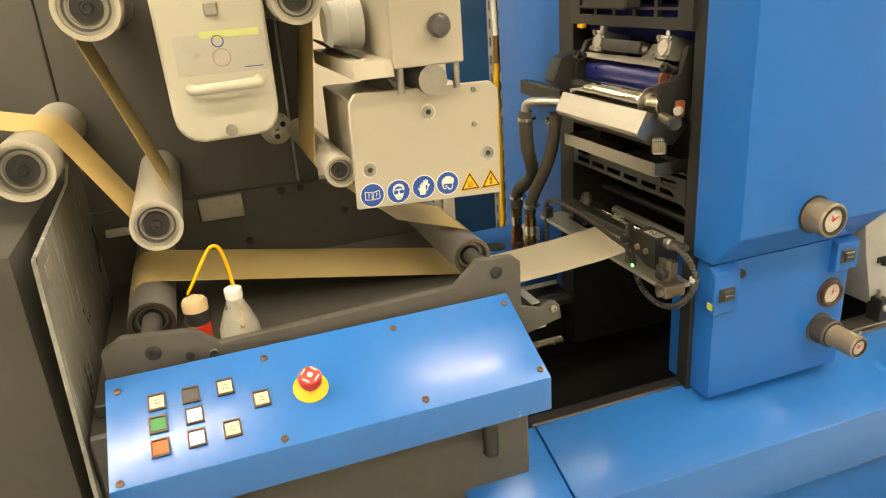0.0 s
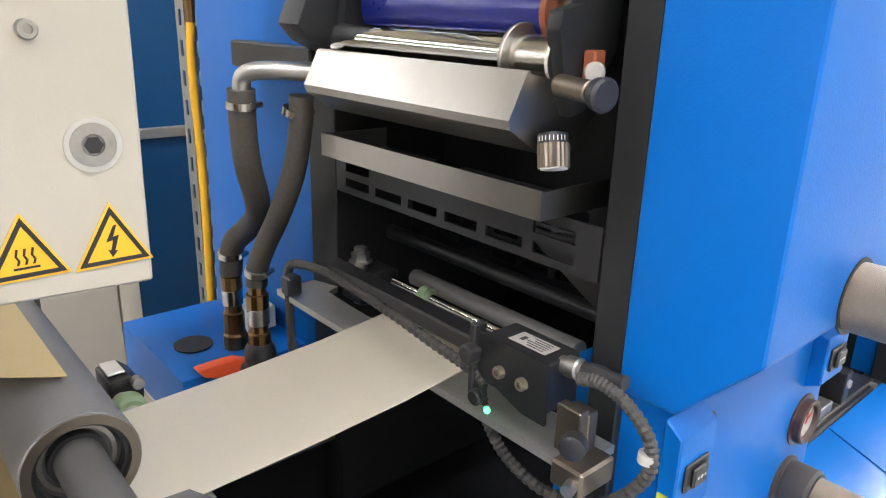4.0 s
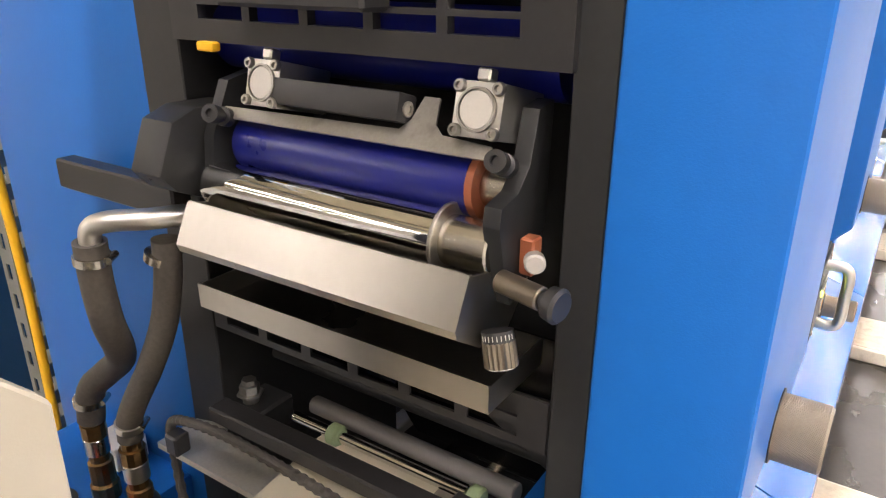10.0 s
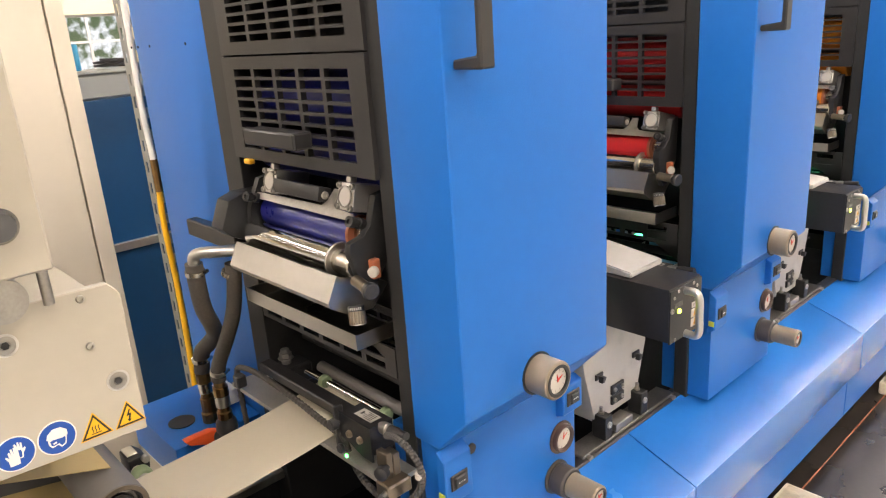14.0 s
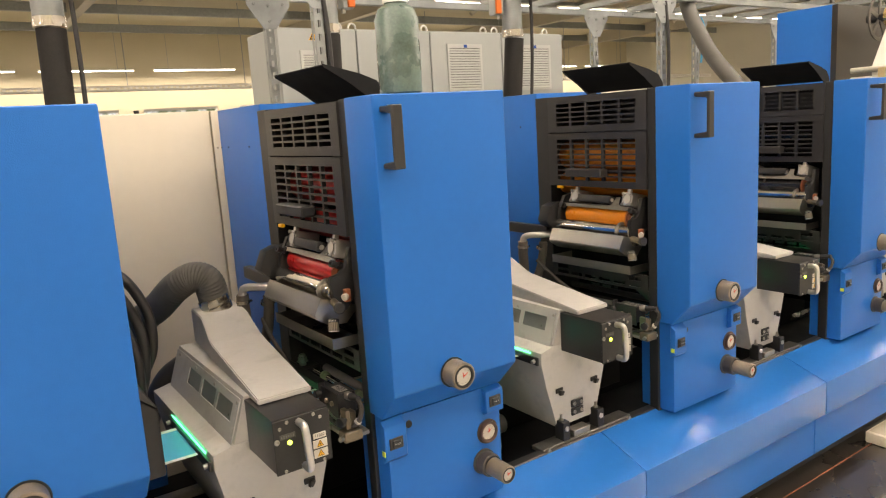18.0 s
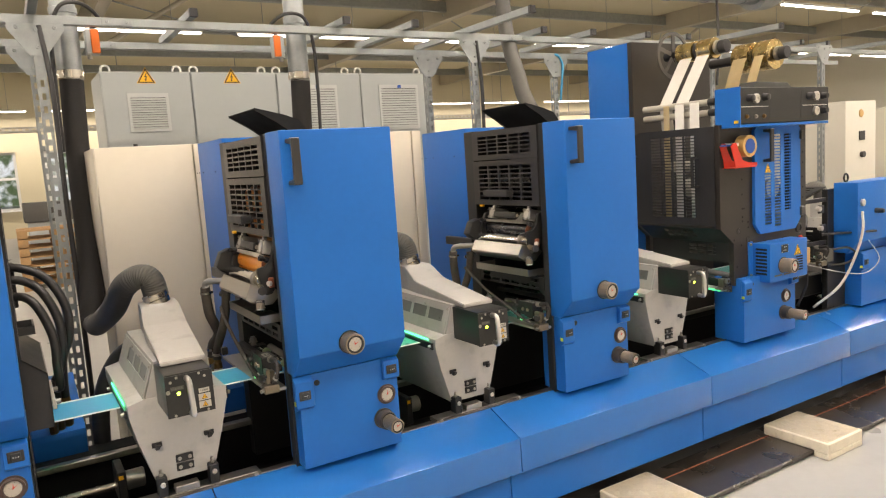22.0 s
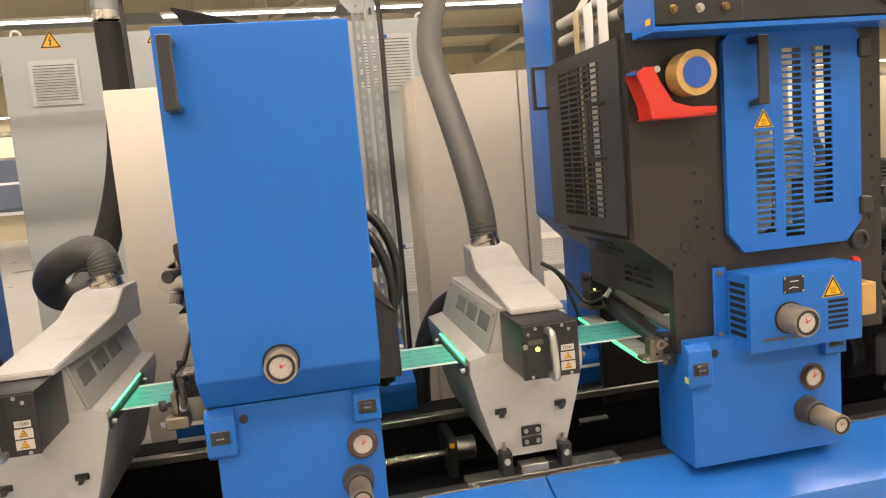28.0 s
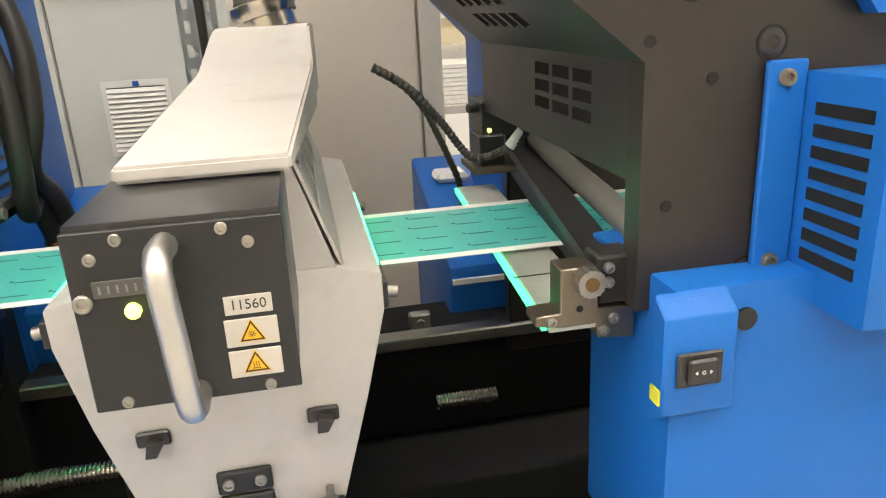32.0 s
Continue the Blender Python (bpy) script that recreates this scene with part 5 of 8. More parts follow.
def dryer(xc, hose_pts, riser):
    y = 1.29
    dr = thing("uv_dryer", (xc, 1.5, 0.57), "light grey lamp dryer with a black drawer and hose", "dryer", "dryers of the press")
    body = part("body", Mesh().prism([(xc - 0.11, 0.907), (xc - 0.162, 0.895), (xc - 0.162, 0.855), (xc - 0.142, 0.765), (xc - 0.098, 0.618), (xc + 0.098, 0.618), (xc + 0.142, 0.765), (xc + 0.166, 0.855), (xc + 0.166, 0.895), (xc + 0.114, 0.907)], "y", y, 1.92, 0.003, 2), LIGHTGREY, dr)
    for s in (-1, 1):
        o = Vector((xc + 0.008 + s * 0.12, 0, 0.905))
        v = Vector((-s * 0.039, 0, 0.112))
        us = [y + 0.01] + grid_breaks(1.34, 1.74, 3, 0.02) + [1.9]
        vs = [0.0, 0.42, 0.82, 1.0]
        part("side_panel", Mesh().slotted(us, vs, lambda i, j: not (i % 2 == 1 and j == 1), lambda a, b, w: o + v * b + Vector((0, a, 0)) + Vector((-s, 0, -0.5)) * w, 0.003), LIGHTGREY, dr)
        for k in range(3):
            yc = 1.34 + k * 0.14
            part("window", Mesh().poly([(0, 0.4), (0.12, 0.4), (0.12, 0.84), (0, 0.84)], o + Vector((-s * 0.0022, yc, -0.001)), (0, 1, 0), v, 0.0006), PANE_GREY, dr, "dull grey window pane")
        for sy in (1.31, 1.5, 1.68, 1.86):
            part("panel_screw", Mesh().cyl(o + v * 0.9 + Vector((0, sy, 0)), o + v * 0.9 + Vector((s * 0.003, sy, 0.0014)), 0.0045, 10), STEEL_DULL, dr)
        # Glowing strip on the slot stands in for the lamp inside the dryer.
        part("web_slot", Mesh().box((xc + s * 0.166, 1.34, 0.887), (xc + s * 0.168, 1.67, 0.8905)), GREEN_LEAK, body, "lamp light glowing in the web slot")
        lip = part("slot_lip", Mesh().box((xc + s * 0.164, 1.3, 0.852), (xc + s * 0.172, 1.7, 0.88), 0.001), BLACK_SATIN, body, "black guide lip")
        for ly in (1.315, 1.685):
            part("lip_screw", Mesh().cyl((xc + s * 0.171, ly, 0.866), (xc + s * 0.183, ly, 0.864), 0.007, 12), STEEL_DULL, lip)
    part("upper_core", Mesh().prism([(xc - 0.106, 0.9), (xc - 0.0657, 1.024), (xc + 0.0817, 1.024), (xc + 0.122, 0.9)], "y", y + 0.002, 1.905), LIGHTGREY, dr)
    hood = Mesh()
    sec = [(1.212, 1.034, 0.073), (1.64, 1.074, 0.079), (1.67, 1.081, 0.079), (1.765, 1.122, 0.074), (1.79, 1.128, 0.073), (1.93, 1.129, 0.073)]
    rows = []
    for yy, zz, hw in sec:
        rows.append([hood.bm.verts.new((xc + 0.016 + 0.04 * (yy - 1.2) / 0.6 + sx * hw, yy, z)) for sx, z in ((-1, zz), (1, zz), (1, 1.02), (-1, 1.02))])
    for a, b in zip(rows, rows[1:]):
        hood.bridge(a, b)
    hood.bm.faces.new(rows[0][::-1])
    hood.bm.faces.new(rows[-1])
    bmesh.ops.bevel(hood.bm, geom=list(hood.bm.edges), offset=0.003, segments=2, affect="EDGES")
    hd = part("hood", hood, LIGHTGREY, dr, "light grey sloping hood")
    cx = xc + 0.062
    part("collar", Mesh().lathe((cx, 1.87, 1.12), (cx - 0.03, 1.875, 1.235), [(0, 0.052), (0.02, 0.052), (0.022, 0.047), (0.03, 0.05), (0.045, 0.05), (0.047, 0.047)], 32), STEEL, hd, "bright hose collar")
    part("exhaust_hose", Mesh().tube([(cx, 1.885, 1.175)] + hose_pts, 0.051, 24, 16, 0.002), HOSE, dr, "ribbed grey-brown exhaust hose", 28)
    if riser:
        part("riser", Mesh().tube(riser, 0.057, 24, 10), BLACK_FOAM, dr, "black foam-lagged riser pipe", 28)
    part("supply_hose", Mesh().tube([(xc - 0.02, 1.93, 0.96), (xc - 0.06, 1.96, 0.94), (xc - 0.11, 1.98, 0.9), (xc - 0.16, 1.98, 0.82), (xc - 0.19, 1.98, 0.72), (xc - 0.2, 1.98, 0.6), (xc - 0.2, 1.98, 0.4)], 0.034, 16, 5), PLASTIC, dr, "thick black supply hose")
    drawer = part("lamp_drawer", Mesh().box((xc - 0.066, 1.1, 0.885), (xc + 0.08, y, 1.018), 0.003, 2), BLACK_SATIN, dr, "black lamp drawer")
    part("front_plate", Mesh().box((xc - 0.067, 1.095, 0.883), (xc + 0.081, 1.1, 1.014), 0.001), BLACK, drawer)
    part("drawer_handle", bow(Mesh(), (xc + 0.0, 1.096, 1.0), (xc + 0.006, 1.096, 0.89), (0, -0.038, 0), 0.0095), ALU, drawer, "satin silver bow handle")
    for sx, sz in ((-0.05, 0.995), (-0.031, 1.007), (0.039, 1.008), (0.056, 0.997), (-0.044, 0.889), (0.058, 0.888)):
        part("screw", bolt(Mesh(), (xc + sx, 1.096, sz), (0, -1, 0), 0.0045, 0.003), STEEL_DULL, drawer)
    part("screw", bolt(Mesh(), (xc - 0.06, 1.096, 0.965), (0, -1, 0), 0.0068, 0.004), STEEL_DULL, drawer)
    cnt = part("hour_counter", Mesh().box((xc - 0.052, 1.0935, 0.968), (xc - 0.012, 1.095, 0.98), 0.0005), DARKGREY, drawer)
    for k in range(6):
        part("digit", Mesh().box((xc - 0.048 + k * 0.006, 1.093, 0.971), (xc - 0.0465 + k * 0.006, 1.0935, 0.9765)), PANE_GREY, cnt)
    part("indicator", Mesh().lathe((xc - 0.028, 1.095, 0.957), (xc - 0.028, 1.08, 0.957), [(0, 0.0055), (0.003, 0.0055), (0.005, 0.003)], 16), LED_YELLOW, drawer, "lit yellow-green indicator")
    tag = part("number_plate", Mesh().box((xc + 0.033, 1.0935, 0.945), (xc + 0.067, 1.095, 0.959), 0.0005), DIAL, drawer)
    lettering("number", "11560", 0.0105, (xc + 0.05, 1.0934, 0.952), (1, 0, 0), (0, 0, 1), BLACK, tag)
    for zc, gl in ((0.931, "sun"), (0.907, "heat")):
        tag = part("sign_plate", Mesh().box((xc + 0.031, 1.0935, zc - 0.0105), (xc + 0.069, 1.095, zc + 0.0105), 0.0005), DIAL, drawer)
        triangle_sign(tag, (xc + 0.05, 1.0934, zc - 0.001), (1, 0, 0), (0, 0, 1), 0.02, gl)
    for sx in (-0.085, 0.09):
        lat = part("latch", Mesh().box((xc + sx - 0.017, y - 0.006, 0.74), (xc + sx + 0.017, y, 0.757), 0.002), BLACK_SATIN, dr)
        part("wing", Mesh().prism([(xc + sx - 0.008, 0.735), (xc + sx + 0.004, 0.735), (xc + sx + 0.012, 0.748), (xc + sx - 0.004, 0.752)], "y", y - 0.02, y - 0.006, 0.002), PLASTIC, lat)
    for zb in (0.685, 0.655):
        bp = part("bolt_plate", Mesh().box((xc - 0.03, y - 0.008, zb - 0.013), (xc + 0.028, y, zb + 0.013), 0.002), BLACK, dr)
        for sx in (-0.018, 0.016):
            part("bolt", bolt(Mesh(), (xc + sx, y - 0.008, zb), (0, -1, 0), 0.0065, 0.004), STEEL_DULL, bp)
    for sx in (-0.085, 0.088):
        ft = part("clamp_foot", Mesh().box((xc + sx - 0.016, 1.255, 0.578), (xc + sx + 0.016, 1.3, 0.644), 0.002), BLACK, dr, "black clamp foot")
        part("bolt", bolt(Mesh(), (xc + sx, 1.255, 0.62), (0, -1, 0), 0.009, 0.005), ALU, ft)
        part("stud", Mesh().lathe((xc + sx, 1.28, 0.644), (xc + sx, 1.28, 0.72), [(0, 0.008), (0.006, 0.008), (0.007, 0.005), (0.02, 0.005)], 12), STEEL_DULL, ft)
    rail = part("slide_rail", Mesh().box((xc - 0.2, 1.255, 0.563), (xc + 0.25, 1.315, 0.578), 0.002), RAIL_WORN, dr, "worn black slide rail")
    part("carriage", Mesh().box((xc - 0.045, 1.258, 0.578), (xc + 0.035, 1.3, 0.6), 0.002), STEEL_DULL, dr)
    for sx in (-0.18, 0.232):
        part("screw", Mesh().cyl((xc + sx, 1.255, 0.57), (xc + sx, 1.243, 0.57), 0.008, 14), STEEL_DULL, rail)
    turns = [(k * 0.0065 + q, r) for k in range(44) for q, r in ((0, 0.012), (0.0018, 0.0155), (0.004, 0.0155), (0.0058, 0.012))]
    screw = Mesh().lathe((xc - 0.47, 1.6, 0.53), (xc, 1.6, 0.53), turns, 12)
    part("ball_screw", screw, STEEL, dr, "threaded steel spindle")
    mo = part("spindle_bearing", Mesh().box((xc - 0.2, 1.52, 0.48), (xc - 0.17, 1.68, 0.6), 0.004), BLACK, dr)
    part("spindle_motor", Mesh().cyl((xc - 0.17, 1.6, 0.54), (xc - 0.1, 1.6, 0.54), 0.035, 24, 0.004), ALU, mo)
    part("yellow_tag", Mesh().box((xc - 0.196, 1.5195, 0.575), (xc - 0.18, 1.52, 0.59)), YELLOW, mo)
    for ob in dr.children_recursive:
        if not ob.name.startswith(("exhaust_hose", "riser")):
            ob.data.transform(Matrix.Diagonal((1, 1, 1.045, 1)))
    dr.matrix_basis = Matrix.Translation((xc, 1.486, 0.5467))
    return dr


# centre lines of the exhaust hoses, in the hall
HOSES = [
    ([(1.86, 1.885, 1.245), (1.82, 1.91, 1.262), (1.77, 1.96, 1.225), (1.72, 2.1, 1.13), (1.655, 2.42, 1.005), (1.628, 2.52, 1.0)], [(1.628, 2.535, 1.0), (1.618, 2.58, 1.08), (1.614, 2.72, 1.25), (1.618, 2.85, 1.45), (1.63, 2.87, 1.8), (1.64, 2.88, 2.185)]),
    ([(2.995, 1.885, 1.245), (2.955, 1.91, 1.262), (2.9, 1.97, 1.22), (2.865, 2.12, 1.11), (2.825, 2.42, 1.0), (2.815, 2.52, 0.992)], [(2.815, 2.535, 0.992), (2.826, 2.58, 1.08), (2.846, 2.72, 1.25), (2.862, 2.85, 1.45), (2.868, 2.87, 1.8), (2.882, 2.88, 2.185)]),
    ([(4.2, 1.89, 1.245), (4.155, 1.925, 1.268), (4.09, 1.98, 1.25), (4.01, 2.05, 1.21), (3.955, 2.14, 1.15), (3.945, 2.25, 1.09), (3.96, 2.37, 1.065), (3.985, 2.47, 1.1)], [(3.985, 2.47, 1.1), (3.99, 2.6, 1.13), (4.0, 2.75, 1.22), (4.03, 2.88, 1.38), (4.075, 2.915, 1.6), (4.1, 2.91, 1.85), (4.105, 2.88, 2.185)]),
    ([(5.465, 1.9, 1.3), (5.445, 1.98, 1.48), (5.425, 2.12, 1.68), (5.415, 2.28, 1.86), (5.455, 2.45, 2.02), (5.525, 2.6, 2.18), (5.565, 2.72, 2.36), (5.575, 2.78, 2.55), (5.575, 2.8, 2.8)], []),
]
DRYERS = [dryer(x, h, r) for x, (h, r) in zip((1.815, 2.949, 4.153, 5.413), HOSES)]

# ---- web ----
web = thing("paper_web", (3, 1.5, 0.85), "long narrow printed paper web", "paper web")
part("plain_run", Mesh().sheet([(0.575, 0.869), (0.595, 0.85), (0.62, 0.832), (0.65, 0.8265), (0.8, 0.832), (0.92, 0.84), (1.02, 0.851), (1.08, 0.862), (1.105, 0.86), (1.15, 0.81), (1.2, 0.72)], "y", 1.415, 1.615, 0.001), WEB_PLAIN, web, "unprinted cream paper")
part("blue_run", Mesh().box((1.5, 1.398, 0.8555), (3.8, 1.592, 0.8565)), WEB_BLUE, web, "light blue printed paper")
part("teal_run", Mesh().box((3.8, 1.398, 0.8555), (7.2, 1.592, 0.8565)), WEB_TEAL, web, "teal printed paper")
for a, b in ((1.383, 1.398), (1.592, 1.611)):
    part("margin", Mesh().box((1.5, a, 0.8555), (7.2, b, 0.8565)), WHITE, web, "unprinted white margin")
marks = Mesh()
for k in range(54):
    for j in range(4):
        mx, my = 3.85 + k * 0.062 + 0.004 * (j % 2), 1.416 + j * 0.049
        marks.box((mx, my, 0.8566), (mx + 0.035, my + 0.0022, 0.8569))
        marks.box((mx - 0.006, my + 0.004, 0.8566), (mx - 0.002, my + 0.008, 0.8569))
tagged(part("print", marks, DARK_PRINT, web, "rows of small dark print"), kind="stuff")

# ---- foil unit ----
foil = thing("foil_unit", (6.1, 1.6, 0.55), "tall black hot foil unit with a blue door", "foil unit")
fp = Mesh().prism([(5.7, 1.72), (5.7, 1.175), (5.806, 1.09), (5.806, 0.86), (6.035, 0.86), (6.035, 1.72)], "y", 1.16, 1.19)
for x0_, x1_, z0_, z1_ in ((6.305, 6.46, 0.86, 1.72), (6.035, 6.305, 0.86, 1.14), (6.035, 6.305, 1.67, 1.72)):
    fp.box((x0_, 1.16, z0_), (x1_, 1.19, z1_))
fp = part("front_plate", fp, BLACK_WARM, foil)
part("rear_plate", Mesh().prism([(5.76, 2.25), (5.76, 1.175), (5.866, 1.09), (5.866, 0.5), (6.46, 0.5), (6.46, 2.25)], "y", 1.8, 1.835, 0.002, 1), BLACK_WARM, foil)
part("rear_housing", Mesh().prism([(5.785, 2.255), (5.785, 1.19), (5.89, 1.08), (5.89, 0.5), (6.46, 0.5), (6.46, 2.255)], "y", 1.837, 2.2, 0.006, 2), BLUE, foil)
for x, z in ((5.846, 1.152), (5.925, 1.1), (5.917, 0.888)):
    part("flush_bolt", bolt(Mesh(), (x, 1.161, z), (0, -1, 0), 0.0125, 0.002), BLACK_SATIN, fp)
    part("bolt_seat", Mesh().pipe((x, 1.1605, z), (x, 1.1592, z), 0.0155, 0.0025, 28), HOLE, fp)
holes = ((5.895, 1.283), (5.882, 1.283), (5.882, 1.238), (5.928, 1.207), (5.882, 1.215), (5.929, 1.178), (5.87, 1.086), (5.832, 0.974), (5.81, 1.12), (5.88, 1.36), (5.88, 1.44), (5.895, 0.885), (5.84, 0.885), (6.43, 1.3), (6.43, 1.36), (6.425, 1.42), (6.43, 1.5), (6.43, 1.56), (6.425, 1.24), (6.42, 1.19))
for x, z in holes:
    part("hole", Mesh().cyl((x, 1.1602, z - 0.013), (x, 1.1592, z - 0.013), 0.0055, 14), HOLE, fp)
# side cover with its long grille
side = part("side_cover", vent_panel(Mesh(), 1.185, 1.735, 1.195, 1.715, 5.69, 0.006, 0.125, 0.04, 4, 27, 0.01, 0.005), BLACK_SATIN, foil)
for yy, za, zb in ((1.71, 1.575, 1.715), (1.285, 1.4, 1.56)):
    part("cover_handle", square_bow(Mesh(), (5.69, yy, za), (5.69, yy, zb), (-0.055, 0, 0), (0, 1, 0), 0.014, 0.01), PLASTIC, side, "black bow handle")
slant = Mesh()
us = [1.19] + grid_breaks(1.36, 1.56, 5, 0.012) + [1.72]
slant.slotted(us, [0.0, 0.2, 0.4, 0.5, 0.7, 1.0], lambda i, j: not (i % 2 == 1 and j in (1, 3)), lambda a, b, w: Vector((5.7 + 0.106 * b + 0.6 * w, a, 1.178 - 0.088 * b + 0.7 * w)), 0.004)
part("slanted_cover", slant, BLACK_SATIN, foil)
low = Mesh()
us = [1.19] + grid_breaks(1.275, 1.455, 3, 0.012) + [1.72]
vs = [0.982] + grid_breaks(1.02, 1.075, 3, 0.006) + [1.09]
low.slotted(us, vs, lambda i, j: not (i % 2 == 1 and j % 2 == 1), lambda a, b, w: Vector((5.806 + w, a, b)), 0.004)
part("lower_cover", low, BLACK_SATIN, foil)
part("white_roller", Mesh().cyl((6.24, 1.22, 1.36), (6.24, 1.8, 1.36), 0.06, 28), WHITE_ROLL, foil)
part("white_roller", Mesh().cyl((6.1, 1.22, 1.5), (6.1, 1.8, 1.5), 0.035, 28), WHITE_ROLL, foil)
for a, b, m in ((1.3, 1.36, WHITE), (1.4, 1.46, WHITE), (1.5, 1.54, KRAFT_GOLD)):
    part("foil_strip", Mesh().box((5.722, a, 1.2), (5.724, b, 1.85)), m, foil, "waste foil strip")
part("foil_strip", Mesh().poly([(6.05, 1.15), (6.1, 1.15), (6.15, 1.6), (6.1, 1.6)], (0, 1.36, 0), (1, 0, 0), (0, 0, 1), 0.002), GOLD, foil, "gold foil strip")
part("foil_strip", Mesh().poly([(6.17, 1.15), (6.2, 1.15), (6.2, 1.66), (6.17, 1.66)], (0, 1.4, 0), (1, 0, 0), (0, 0, 1), 0.002), WHITE, foil, "white foil strip")
# Pale strips added behind the slot columns to stand for bright light inside.
for a, b, dy in ((6.06, 6.1, 0.0), (6.135, 6.19, 0.03), (6.225, 6.285, 0.01)):
    part("foil_strip", Mesh().poly([(a, 1.16), (b, 1.16), (b + 0.01, 1.66), (a + 0.01, 1.66)], (0, 1.25 + dy, 0), (1, 0, 0), (0, 0.04, 1), 0.0015), WEB_GREY, foil, "silvery foil backing strip")
part("inner_guide", Mesh().box((6.24, 1.4, 1.2), (6.29, 1.44, 1.7), 0.004), STEEL_DULL, foil)
part("inner_roller", Mesh().cyl((6.1, 1.2, 1.2), (6.1, 1.6, 1.2), 0.04, 24), WHITE_ROLL, foil)
# blue door with slots
dx0, dx1, dz0, dz1 = 5.965, 6.378, 1.12, 1.73
dr = part("door", Mesh().poly([(dx0, 1.175), (6.01, dz0), (6.04, dz0), (6.04, dz1), (6.01, dz1), (dx0, 1.68)], (0, 1.158, 0), (1, 0, 0), (0, 0, 1), 0.018), BLUE, foil, "blue slotted door")
part("door_stile", Mesh().poly([(6.3, dz0), (6.33, dz0), (dx1, 1.175), (dx1, 1.68), (6.33, dz1), (6.3, dz1)], (0, 1.158, 0), (1, 0, 0), (0, 0, 1), 0.018), BLUE, dr)
part("door_rail", Mesh().box((6.04, 1.14, 1.665), (6.3, 1.158, dz1)), BLUE, dr)
part("door_rail", Mesh().box((6.04, 1.14, dz0), (6.3, 1.158, 1.145)), BLUE, dr)
slots = Mesh()
us = [6.04, 6.05, 6.108, 6.138, 6.196, 6.228, 6.288, 6.3]
n = 31
vs = [1.145]
for k in range(n):
    vs += [1.15 + k * 0.0165, 1.15 + k * 0.0165 + 0.011]
vs.append(1.665)
slots.slotted(us, vs, lambda i, j: not (j % 2 == 1 and ((i == 1 and 1.15 < vs[j] < 1.435) or (i == 3 and vs[j] < 1.65) or (i == 5 and 1.225 < vs[j] < 1.65))), lambda a, b, w: Vector((a, 1.14 + w, b)), 0.004)
part("slotted_field", slots, BLUE, dr)
grip(dr, 6.05, 1.14, 1.51, 1.685, 0.05)
triangle_sign(dr, (6.078, 1.1395, 1.468), (1, 0, 0), (0, 0, 1), 0.058, "heat")
for z in (1.645, 1.215):
    part("hinge", Mesh().box((6.37, 1.128, z - 0.025), (6.405, 1.158, z + 0.025), 0.004), PLASTIC, dr)
part("bearing_ring", Mesh().lathe((6.385, 1.16, 1.115), (6.385, 1.1, 1.115), [(0, 0.03), (0.006, 0.03), (0.01, 0.026), (0.01, 0.018), (0.004, 0.016)], 28), BLACK_SATIN, fp)
# heater box
hb = part("heater_box", Mesh().box((5.957, 1.05, 0.866), (6.295, 1.155, 1.075), 0.004, 2), BLUE, foil)
part("flange", Mesh().box((5.918, 1.15, 0.886), (5.957, 1.158, 1.085), 0.002), BLUE, hb)
for z in (0.9, 1.07):
    part("screw", bolt(Mesh(), (5.935, 1.15, z), (0, -1, 0), 0.008, 0.006), BRONZE, hb)
for k in range(8):
    part("vent_slot", Mesh().box((5.9555, 1.068, 0.905 + k * 0.019), (5.9575, 1.135, 0.916 + k * 0.019)), HOLE, hb)
for k in range(6):
    part("vent_slot", Mesh().box((6.19, 1.0485, 0.902 + k * 0.0145), (6.25, 1.0505, 0.91 + k * 0.0145)), HOLE, hb)
for a in (5.995, 6.078):
    part("vent_slot", Mesh().box((a, 1.0485, 0.893), (a + 0.066, 1.0505, 0.901)), DARKGREY, hb)
gauge_knob(hb, 6.072, 1.05, 0.95, 0.0385, 0.07)
lab = part("info_plate", Mesh().box((6.056, 1.048, 1.015), (6.118, 1.05, 1.06), 0.001), BLACK, hb)
part("mark", Mesh().poly([(6.075, 1.045), (6.1, 1.045), (6.1, 1.047), (6.075, 1.047)], (0, 1.0479, 0), (1, 0, 0), (0, 0, 1), 0.0003), WHITE, lab)
part("mark", Mesh().poly([(6.073, 1.026), (6.085, 1.03), (6.1, 1.026), (6.1, 1.028), (6.085, 1.032), (6.073, 1.028)], (0, 1.0479, 0), (1, 0, 0), (0, 0, 1), 0.0003), WHITE, lab)
for x in (6.06, 6.114):
    for z in (1.019, 1.056):
        part("rivet", Mesh().cyl((x, 1.048, z), (x, 1.0468, z), 0.0025, 10), ALU, lab)
triangle_sign(hb, (6.205, 1.0495, 1.01), (1, 0, 0), (0, 0, 1), 0.068, "heat")
part("orange_box", Mesh().box((6.31, 1.07, 0.92), (6.36, 1.16, 1.01), 0.004), KRAFT, foil, "orange plastic box")
part("red_lever", Mesh().prism([(6.318, 1.01), (6.34, 1.01), (6.34, 1.07), (6.328, 1.08), (6.318, 1.07)], "y", 1.1, 1.12, 0.003), RED, foil, "red lever")
lower_front(foil, 5.805, 0.475, 1.113, 0.382, 0.015)
